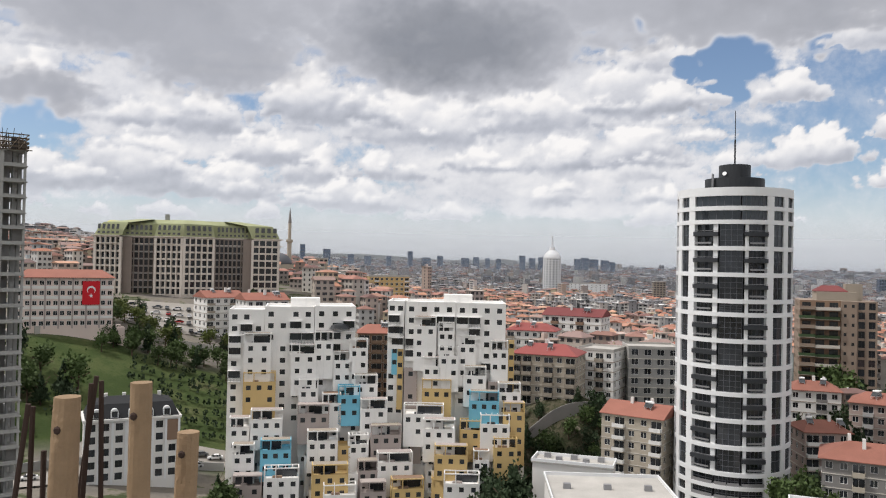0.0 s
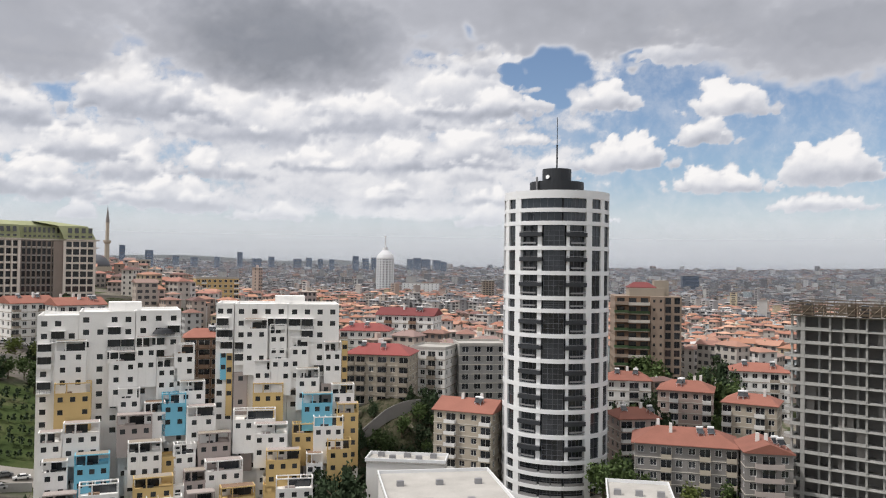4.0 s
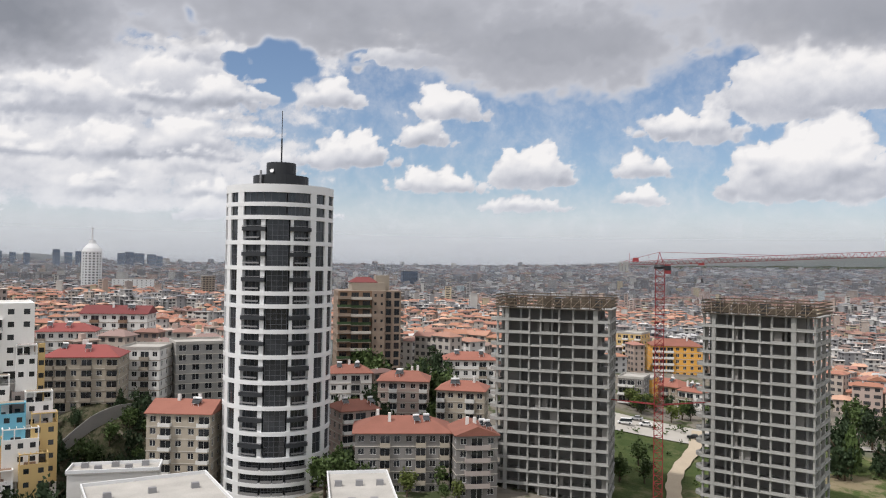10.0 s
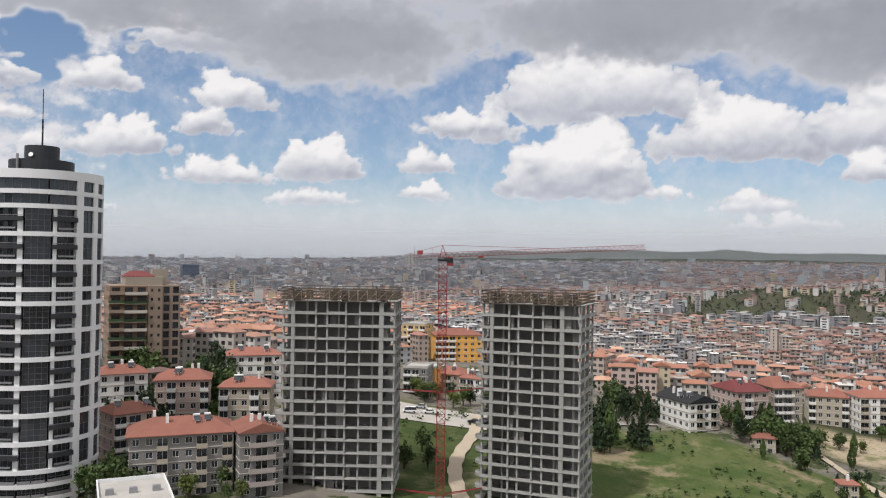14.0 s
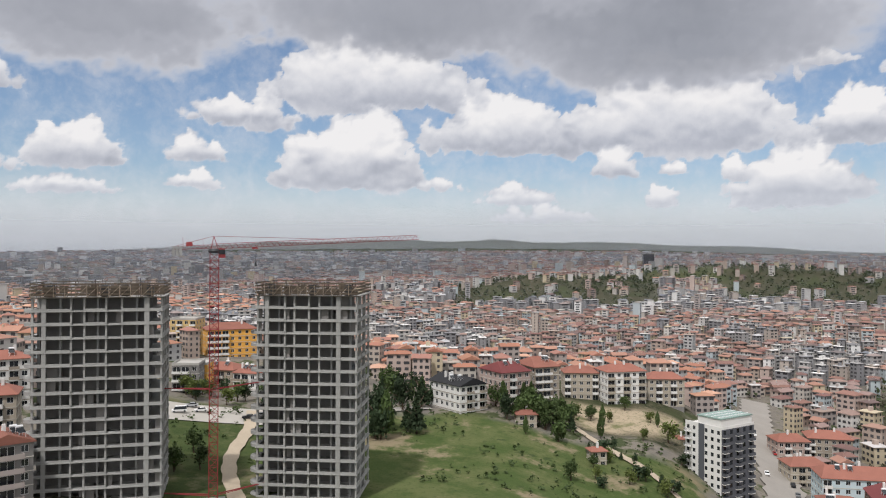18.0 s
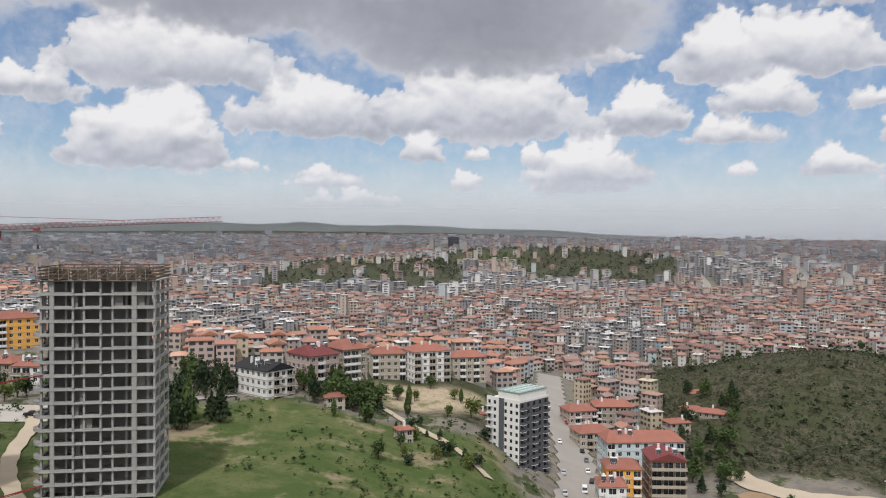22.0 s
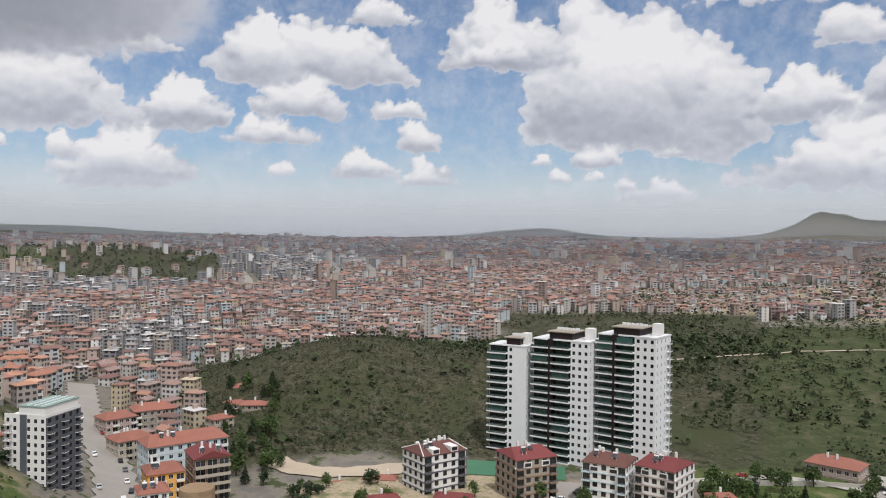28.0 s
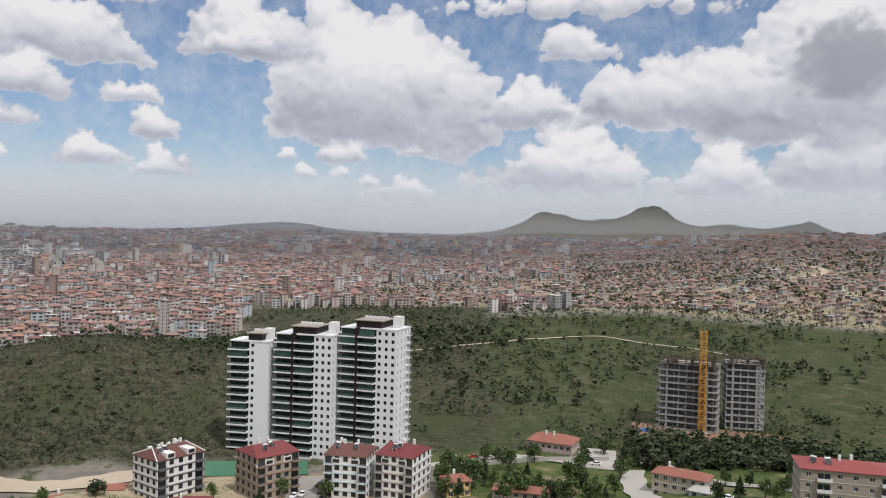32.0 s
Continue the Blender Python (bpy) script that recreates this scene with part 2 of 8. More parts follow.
CITY_ROOF = surface("town_roof_tiles", (0.29, 0.165, 0.135), rough=0.9, spread=0.3, island=True, each=0.4, scale=0.5, bump=0,
                    tones=[(0.24, 0.14, 0.12), (0.18, 0.11, 0.10), (0.34, 0.215, 0.17), (0.16, 0.115, 0.11), (0.27, 0.19, 0.165), (0.33, 0.185, 0.14), (0.25, 0.14, 0.115), (0.24, 0.17, 0.155), (0.17, 0.095, 0.085)])
# brighter copy of the roof tiles: sunlight on some districts put into the colour
CITY_ROOF_SUNLIT = surface("sunlit_clay_roof_tiles", (0.42, 0.215, 0.145), rough=0.9, spread=0.3, island=True, each=0.35, scale=0.5, bump=0,
                        tones=[(0.46, 0.25, 0.17), (0.36, 0.17, 0.115), (0.40, 0.22, 0.16), (0.33, 0.16, 0.115), (0.48, 0.29, 0.21), (0.29, 0.15, 0.12)])
# greys for block districts, and for far houses with haze put into the colour
CITY_ROOF_GREY = surface("grey_and_hazed_town_roofs", (0.30, 0.30, 0.31), rough=0.9, spread=0.3, island=True, each=0.4, scale=0.5, bump=0,
                         tones=[(0.22, 0.17, 0.155), (0.20, 0.21, 0.23), (0.45, 0.45, 0.46), (0.17, 0.15, 0.15), (0.27, 0.19, 0.165), (0.14, 0.15, 0.17), (0.24, 0.20, 0.19)])
CITY_WALL_GREY = surface("grey_and_hazed_town_walls", (0.38, 0.375, 0.37), rough=0.85, spread=0.2, island=True, each=0.3, scale=0.4, bump=0,
                         tones=[(0.30, 0.30, 0.305), (0.52, 0.51, 0.49), (0.24, 0.24, 0.25), (0.42, 0.37, 0.33), (0.34, 0.33, 0.33), (0.21, 0.21, 0.22), (0.62, 0.61, 0.60)])
CITY_WIN = surface("town_windows", (0.055, 0.055, 0.06), rough=0.3, spread=0.2, island=True, each=0.8, bump=0)


# ---- mesh helpers ----
class Shape:
    """Vertices, faces and their material slots, gathered for one mesh."""

    def __init__(self):
        self.v, self.f, self.s = [], [], []

    def quad(self, a, b, c, d, slot=0):
        i = len(self.v)
        self.v += [tuple(a), tuple(b), tuple(c), tuple(d)]
        self.f.append((i, i + 1, i + 2, i + 3))
        self.s.append(slot)

    def poly(self, pts, slot=0):
        i = len(self.v)
        self.v += [tuple(p) for p in pts]
        self.f.append(tuple(range(i, i + len(pts))))
        self.s.append(slot)

    def box(self, x0, x1, y0, y1, z0, z1, slot=0, bevel=0.0, sides="xXyYzZ"):
        i = len(self.v)
        b = bevel
        self.v += [(x0, y0, z0), (x1, y0, z0), (x1, y1, z0), (x0, y1, z0), (x0 + b, y0 + b, z1), (x1 - b, y0 + b, z1), (x1 - b, y1 - b, z1), (x0 + b, y1 - b, z1)]
        faces = {"z": (3, 2, 1, 0), "Z": (4, 5, 6, 7), "y": (0, 1, 5, 4), "X": (1, 2, 6, 5), "Y": (2, 3, 7, 6), "x": (3, 0, 4, 7)}
        for k in sides:
            self.f.append(tuple(i + j for j in faces[k]))
            self.s.append(slot)
        return self

    def beam(self, a, b, r, slot=0, n=4):
        """A straight bar from a to b with n sides."""
        a, b = Vector(a), Vector(b)
        q = (b - a).to_track_quat("Z", "Y")
        i = len(self.v)
        for end in (a, b):
            for k in range(n):
                w = 2 * math.pi * (k + 0.5) / n
                self.v.append(tuple(end + q @ Vector((r * math.cos(w), r * math.sin(w), 0))))
        for k in range(n):
            self.f.append((i + k, i + (k + 1) % n, i + n + (k + 1) % n, i + n + k))
            self.s.append(slot)
        self.f += [tuple(i + k for k in reversed(range(n))), tuple(i + n + k for k in range(n))]
        self.s += [slot, slot]
        return self

    def ring(self, rings, slot=0, caps=True):
        """Skin over rings of equal counts (lists of points), from below up."""
        i, n = len(self.v), len(rings[0])
        for r in rings:
            self.v += [tuple(p) for p in r]
        for j in range(len(rings) - 1):
            for k in range(n):
                a = i + j * n
                self.f.append((a + k, a + (k + 1) % n, a + n + (k + 1) % n, a + n + k))
                self.s.append(slot)
        if caps:
            self.f += [tuple(i + k for k in reversed(range(n))), tuple(i + (len(rings) - 1) * n + k for k in range(n))]
            self.s += [slot, slot]
        return self

    def mesh(self, name, *mats, smooth=False, weld=False):
        m = bpy.data.meshes.new(name)
        if weld:
            seen, put = {}, []
            for p in self.v:
                put.append(seen.setdefault(tuple(round(c, 4) for c in p), len(seen)))
            self.v, self.f = list(seen), [tuple(put[i] for i in q) for q in self.f]
        m.from_pydata(self.v, [], self.f)
        for k in mats:
            m.materials.append(k)
        if len(mats) > 1:
            m.polygons.foreach_set("material_index", self.s)
        if smooth:
            m.polygons.foreach_set("use_smooth", [True] * len(self.f))
        m.update()
        return m


def circle(r, z, n=24, cx=0.0, cy=0.0, a0=0.0, a1=2 * math.pi):
    return [(cx + r * math.cos(a0 + (a1 - a0) * k / n), cy + r * math.sin(a0 + (a1 - a0) * k / n), z) for k in range(n)]


def part(name, data, parent, label="", at=None):
    ob = new(name, data)
    ob.parent = parent
    if at is not None:
        ob.matrix_basis = at
    if label:
        ob["label"] = label
    return ob


def thing(name, label, category, at, group="", kind=""):
    ob = new(name)
    ob.matrix_basis = at
    return tagged(ob, label, category, group, kind)


def spot(az, dist):
    return dist * math.sin(radians(az)), dist * math.cos(radians(az))


def height(el, dist):
    return EYE + dist * math.tan(radians(el))


# ---- the lie of the land: heights below the eye by azimuth and distance ----
LAND_DIST = (120, 220, 300, 400, 600, 1000, 1600, 2600, 4900)
LAND = {
    -28: (-58, -55, -24, -16, -6, 8, 14, 6, 30),
    -12: (-62, -61, -42, -17, -10, -36, -45, -45, 20),
    6: (-64, -62, -38, -42, -48, -52, -52, -45, -14),
    30: (-60, -54, -40, -45, -55, -62, -60, -52, -10),
    52: (-64, -60, -56, -52, -70, -74, -66, -50, 22),
    66: (-60, -63, -58, -62, -84, -75, -60, -50, 30),
    76: (-74, -69, -67, -64, -84, -76, -44, -50, 26),
    88: (-90, -92, -92, -93, -90, -78, -42, -48, 4),
    104: (-84, -88, -90, -84, -84, -76, -60, -48, -16),
    122: (-82, -86, -92, -88, -72, -76, -60, -42, -6),
    138: (-80, -84, -91, -90, -74, -62, -48, -38, -14),
    152: (-70, -72, -84, -90, -74, -42, -12, 12, 20),
}
LAND_AZ = np.array(sorted(LAND))
LAND_Z = np.array([LAND[a] for a in LAND_AZ], float)
# single hills: azimuth, distance, height, radius across and along the view
HILLS = [(8.8, 243, 15, 22, 13), (102.5, 465, 24, 88, 70), (138.0, 4650, 42, 560, 300), (134.2, 4480, 176, 190, 210), (141.3, 4500, 214, 200, 210), (137.6, 4600, 34, 220, 210), (146.6, 4650, 70, 170, 250), (151.2, 4700, 100, 190, 250),
         (115.6, 4650, 66, 300, 300), (112, 4700, 25, 500, 300), (70, 1180, 32, 150, 150), (82, 1450, 24, 190, 170), (90, 1400, 14, 120, 120), (140, 700, 9, 90, 60), (-25, 1300, 16, 250, 300),
         (50, 4600, 34, 500, 250), (58, 4650, 55, 420, 260), (66, 4600, 40, 360, 240), (74, 4650, 44, 420, 260), (84, 4650, 38, 420, 260), (-6, 4650, 34, 420, 260), (4, 4700, 36, 360, 260)]


def vnoise(x, y, seed=0):
    """Smooth value noise on arrays."""
    xi, yi = np.floor(x).astype(np.int64), np.floor(y).astype(np.int64)
    fx, fy = x - xi, y - yi
    fx, fy = fx * fx * (3 - 2 * fx), fy * fy * (3 - 2 * fy)

    def h(a, b):
        n = (a * 374761393 + b * 668265263 + seed * 974711) & 0x7FFFFFFF
        n = ((n ^ (n >> 13)) * 1274126177) & 0x7FFFFFFF
        return ((n ^ (n >> 16)) & 0xFFFF) / 65535.0
    return (h(xi, yi) * (1 - fx) + h(xi + 1, yi) * fx) * (1 - fy) + (h(xi, yi + 1) * (1 - fx) + h(xi + 1, yi + 1) * fx) * fy


def fbm(x, y, octaves=4, seed=0):
    out, amp = 0.0, 0.5
    for k in range(octaves):
        out = out + amp * (vnoise(x * 2 ** k, y * 2 ** k, seed + k) - 0.5)
        amp *= 0.5
    return out


def polar(x, y):
    az = np.degrees(np.arctan2(x, y))
    return np.where(az < -104, az + 360, az), np.hypot(x, y)


def ground(x, y):
    """Height of the land, for arrays or numbers."""
    x, y = np.asarray(x, float), np.asarray(y, float)
    az, d = polar(x, y)
    a = np.clip(az, LAND_AZ[0], LAND_AZ[-1])
    i = np.clip(np.searchsorted(LAND_AZ, a, side="right") - 1, 0, len(LAND_AZ) - 2)
    w = (a - LAND_AZ[i]) / (LAND_AZ[i + 1] - LAND_AZ[i])
    w = w * w * (3 - 2 * w)
    lo, ld = np.log(np.clip(d, LAND_DIST[0], LAND_DIST[-1])), np.log(np.array(LAND_DIST, float))
    j = np.clip(np.searchsorted(ld, lo, side="right") - 1, 0, len(ld) - 2)
    v = (lo - ld[j]) / (ld[j + 1] - ld[j])
    v = v * v * (3 - 2 * v) * 0.5 + v * 0.5
    z = (LAND_Z[i, j] * (1 - v) + LAND_Z[i, j + 1] * v) * (1 - w) + (LAND_Z[i + 1, j] * (1 - v) + LAND_Z[i + 1, j + 1] * v) * w
    for ha, hd, hh, rx, ry in HILLS:
        cx, cy = spot(ha, hd)
        ux, uy = math.sin(radians(ha)), math.cos(radians(ha))
        along, across = (x - cx) * ux + (y - cy) * uy, (x - cx) * uy - (y - cy) * ux
        rr = (along / ry) ** 2 + (across / rx) ** 2
        peak = np.exp(-1.25 * np.sqrt(rr + 0.004)) if hd > 2000 else np.exp(-rr)
        z = z + hh * peak * (1 + (0.6 if hd > 2000 else 0.0) * fbm(across / rx * 3.4 + 5.3, along / ry * 3.4, 5, 7))
    rough = np.clip(d / 300, 0.3, 4.0)
    return EYE + z + rough * 2.2 * fbm(x / 60, y / 60, 4, 3)


def gz(az, dist):
    return float(ground(*spot(az, dist)))


# ---- land cover: azimuth range, distance range, kind ----
COVER = [(4.5, 13.5, 222, 252, "scrub"), (-31, -13.5, 226, 296, "grass"), (-33, -12.5, 220, 300, "lush"), (43, 50, 120, 288, "lush"), (43, 83, 120, 288, "grass"), (66, 81, 288, 385, "scrub"), (91, 114, 318, 560, "scrub"), (91, 115, 322, 570, "lush"), (113, 172, 338, 690, "lush"), (113, 130, 338, 800, "scrub"), (128, 172, 338, 680, "olive"), (72, 79, 296, 345, "dry"),
         (126, 172, 150, 338, "grass"), (141, 150, 368, 404, "dry"), (97, 127, 150, 300, "dry"), (63.5, 78, 960, 1400, "scrub"), (76, 88, 1300, 1850, "olive"), (82, 93, 1130, 1600, "scrub"), (118, 160, 3700, 5200, "olive"), (120, 158, 3750, 4380, "dry"), (136, 175, 700, 2500, "village"),
         (122, 138, 800, 1150, "village"), (20, 60, 2300, 2700, "scrub"), (44, 93, 3700, 5200, "olive"), (-14, 16, 3900, 5200, "scrub")]


def cover(x, y):
    """How much grass, scrub, dry earth and village lies at a place."""
    az, d = polar(x, y)
    wob = fbm(x / 45, y / 45, 4, 11)
    out = {k: np.zeros_like(az) for k in ("grass", "scrub", "dry", "village", "lush", "olive")}
    for a0, a1, d0, d1, kind in COVER:
        ea = np.minimum(az - a0, a1 - az) * radians(1) * d + wob * 40
        ed = np.minimum(d - d0, d1 - d) + wob * 40
        soft = np.clip(d * 0.02, 4, 30)
        out[kind] = np.maximum(out[kind], np.clip(np.minimum(ea, ed) / soft + 0.5, 0, 1))
    out["grass"], out["scrub"] = np.maximum(out["grass"], out["olive"]), np.maximum(out["scrub"], out["olive"] * 0.55)
    return out


def land_material():
    m = bpy.data.materials.new("land")
    m.use_nodes = True
    n = Nodes(m.node_tree)
    pos = n.put("ShaderNodeNewGeometry").outputs["Position"]
    a = n.put("ShaderNodeAttribute", attribute_name="cover")
    sp = n.put("ShaderNodeSeparateColor", [a.outputs["Color"]])
    big = n.noise(pos, 0.018, 5.0, 0.6).outputs["Fac"]
    mid = n.noise(pos, 0.09, 5.0, 0.65).outputs["Fac"]
    small = n.noise(pos, 0.8, 6.0, 0.7).outputs["Fac"]
    town = n.mix(n.ramp(mid, 0.35, 0.65), (0.15, 0.14, 0.125), (0.26, 0.23, 0.19))
    town = n.mix(n.ramp(mid, 0.5, 0.6), town, (0.06, 0.075, 0.035))
    grass = n.mix(n.ramp(mid, 0.38, 0.62), (0.062, 0.092, 0.028), (0.108, 0.125, 0.05))
    grass = n.mix(n.ramp(small, 0.5, 0.72), grass, (0.05, 0.078, 0.024))
    grass = n.mix(n.ramp(n.noise(pos, 0.045, 6.0, 0.7).outputs["Fac"], 0.54, 0.66), grass, (0.24, 0.20, 0.13))
    grass = n.mix(n.ramp(n.noise(pos, 0.16, 5.0, 0.7).outputs["Fac"], 0.58, 0.68), grass, (0.045, 0.066, 0.024))
    grass = n.mix(n.math("MULTIPLY", a.outputs["Alpha"], n.ramp(mid, 0.3, 0.6, 0.9, 0.5)), grass, (0.042, 0.062, 0.022))
    scrub = n.mix(n.ramp(mid, 0.35, 0.65), (0.064, 0.060, 0.038), (0.112, 0.10, 0.07))
    scrub = n.mix(n.ramp(small, 0.44, 0.62), scrub, (0.038, 0.044, 0.022))
    scrub = n.mix(n.ramp(n.noise(pos, 0.23, 4.0, 0.6, 0.8).outputs["Fac"], 0.50, 0.58), scrub, (0.026, 0.032, 0.016))
    scrub = n.mix(n.ramp(n.noise(pos, 0.35, 5.0, 0.75, 1.5).outputs["Fac"], 0.57, 0.68), scrub, (0.21, 0.19, 0.15))
    scrub = n.mix(n.ramp(big, 0.5, 0.62), scrub, (0.055, 0.064, 0.031))
    scrub = n.mix(n.math("MULTIPLY", a.outputs["Alpha"], n.ramp(n.noise(pos, 0.5, 6.0, 0.75, 1.0).outputs["Fac"], 0.35, 0.6, 0.55, 0.08)), scrub, (0.046, 0.05, 0.027))
    dry = n.mix(n.ramp(mid, 0.48, 0.68), (0.40, 0.33, 0.235), (0.17, 0.17, 0.085))
    dry = n.mix(n.ramp(small, 0.5, 0.7), dry, (0.11, 0.12, 0.055))
    col = n.mix(sp.outputs[2], n.mix(sp.outputs[1], n.mix(sp.outputs[0], town, grass), scrub), dry)
    b = n.put("ShaderNodeBsdfPrincipled", {"Base Color": col, "Roughness": 0.95, "Specular IOR Level": 0.1})
    n.tree.links.new(n.put("ShaderNodeBump", {"Strength": 0.6, "Distance": 0.6, "Height": small}).outputs[0], b.inputs["Normal"])
    n.put("ShaderNodeOutputMaterial", [b.outputs[0]])
    return m


def make_land():
    azs = np.radians(np.concatenate([np.arange(-40, 170, 0.5), np.arange(170, 320, 4.0)]))
    rad = np.concatenate([[0.5, 30.0], np.geomspace(80, 800, 130), np.geomspace(810, 4960, 100)])
    A, D = np.meshgrid(azs, rad)
    X, Y = D * np.sin(A), D * np.cos(A)
    Z = ground(X, Y)
    nr, na = A.shape
    idx = np.arange(nr * na).reshape(nr, na)
    nxt = np.roll(idx, -1, axis=1)
    F = np.stack([idx[:-1], idx[1:], nxt[1:], nxt[:-1]], -1).reshape(-1, 4)[:, ::-1]
    me = bpy.data.meshes.new("ground")
    me.vertices.add(nr * na)
    me.vertices.foreach_set("co", np.stack([X, Y, Z], -1).ravel())
    me.loops.add(F.size)
    me.loops.foreach_set("vertex_index", F.ravel())
    me.polygons.add(len(F))
    me.polygons.foreach_set("loop_start", np.arange(0, F.size, 4))
    me.polygons.foreach_set("use_smooth", np.ones(len(F), bool))
    c = cover(X, Y)
    col = np.ones((nr * na, 4))
    col[:, 0], col[:, 1], col[:, 2] = c["grass"].ravel(), np.maximum(c["scrub"], c["village"] * 0.6).ravel(), np.maximum(c["dry"] * np.where(D > 3000, 0.6, 1.0), c["village"] * 0.75).ravel()
    col[:, 3] = c["lush"].ravel()
    at = me.attributes.new("cover", "FLOAT_COLOR", "POINT")
    at.data.foreach_set("color", col.ravel())
    me.materials.append(land_material())
    me.update(calc_edges=True)
    me.validate()
    return tagged(new("ground", me), "hilly land with grass, scrub and bare earth between the houses", "ground", kind="structure")


make_land()


# ---- cloud layer: a far shell, clear where the blue shows ----
def puffs(az, el, clouds):
    """Cover by soft ellipses."""
    total = np.zeros_like(az)
    for a, e, w, h in clouds:
        total += np.clip(1 - np.sqrt(((az - a) / w) ** 2 + ((el - e) / h) ** 2), 0, 1)
    return total


def step(x, a, b):
    t = np.clip((x - a) / (b - a), 0, 1)
    return t * t * (3 - 2 * t)


def blur(f, n):
    for k in range(n):
        f = f.copy()
        f[1:-1, 1:-1] = (f[1:-1, 1:-1] * 2 + f[:-2, 1:-1] + f[2:, 1:-1] + f[1:-1, :-2] + f[1:-1, 2:]) / 6
    return f


def cumulus(A, E, wx, wy, a, base, w, h, r):
    """One heap of cloud on a part of the grid: its cover as a signed depth and its light from 0 to 1."""
    H, depth = np.full(A.shape, -9.0), np.full(A.shape, -3.0)
    X, Y = A + wx * min(1.0, h * 0.28), E + wy * min(1.0, h * 0.28)
    humps = r.uniform(0.55, 1.0, 9)
    humps[r.integers(2, 7)] = 1.15

    def puff(px, py, pz, rad, flat=1.0):
        i0, i1 = np.searchsorted(E[:, 0], (py - rad * 1.6 - 0.6, py + rad * 1.6 + 0.6))
        j0, j1 = np.searchsorted(A[0], (px - rad * 1.6 * flat - 0.6, px + rad * 1.6 * flat + 0.6))
        if i1 <= i0 or j1 <= j0:
            return
        b = np.s_[i0:i1, j0:j1]
        d = np.sqrt(((X[b] - px) / flat) ** 2 + (Y[b] - py) ** 2)
        H[b] = np.maximum(H[b], np.where(d < rad, pz + np.sqrt(np.clip(rad * rad - d * d, 0, None)), -9))
        depth[b] = np.maximum(depth[b], rad - d)

    n = int(np.clip(10 + 9 * w / h, 14, 46))
    for k in range(n):
        u = r.uniform(-1, 1) if k > 6 else -0.85 + 0.28 * k
        crest = h * (1 - abs(u) ** 2.3 * 0.75) * np.interp((u + 1) * 4, range(9), humps)
        v = math.sqrt(r.uniform(0, 1)) * 0.74 if k > 6 else 0.3
        rad = min(crest * (0.40 - 0.22 * v) * r.uniform(0.75, 1.2), w * 0.55)
        px, py = a + u * (w - rad * 0.8), base + max(v * crest, rad * 0.55)
        pz = (0.5 * h) * math.sqrt(max(0.0, 1 - u * u)) * (1 - v * v * 0.8)
        puff(px, py, pz, rad, 1.25)
        for j in range(5):
            t = r.uniform(-0.5, 3.64)
            q = rad * r.uniform(0.28, 0.52)
            cx, cy = px + rad * 1.0 * math.cos(t), py + rad * 0.85 * math.sin(t)
            puff(cx, cy, pz + rad * r.uniform(0.1, 0.45), q, 1.1)
            for i in range(2):
                t2 = t + r.uniform(-1.2, 1.2)
                puff(cx + q * 0.9 * math.cos(t2), cy + q * 0.9 * math.sin(t2), pz + rad * r.uniform(0.15, 0.5), q * r.uniform(0.35, 0.55))
    rel = (E + wy * 0.8 - base) / h
    depth = np.minimum(depth, (rel * h + 0.12 * h) * 0.5)
    H = np.where(H < -8, 0, H)
    Hs = blur(H, 2)
    Hb = blur(Hs, 10)
    out = 0.0
    for f, k in ((Hs, 0.45), (Hb, 0.55)):
        gy, gx = np.gradient(f, E[:, 0], axis=0), np.gradient(f, A[0], axis=1)
        turn = np.radians(SUN_AZ - A)
        lam = (-gx * np.sin(turn) * 0.42 - gy * 0.80 - np.cos(turn) * 0.42) / np.sqrt(1 + gx * gx + gy * gy)
        out = out + k * lam
    light = 0.47 + 0.42 * out + 0.56 * (step(rel, -0.05, 0.70) - 0.5) + np.clip((Hs - Hb) / h, -0.25, 0.25) * 0.9
    return depth, light


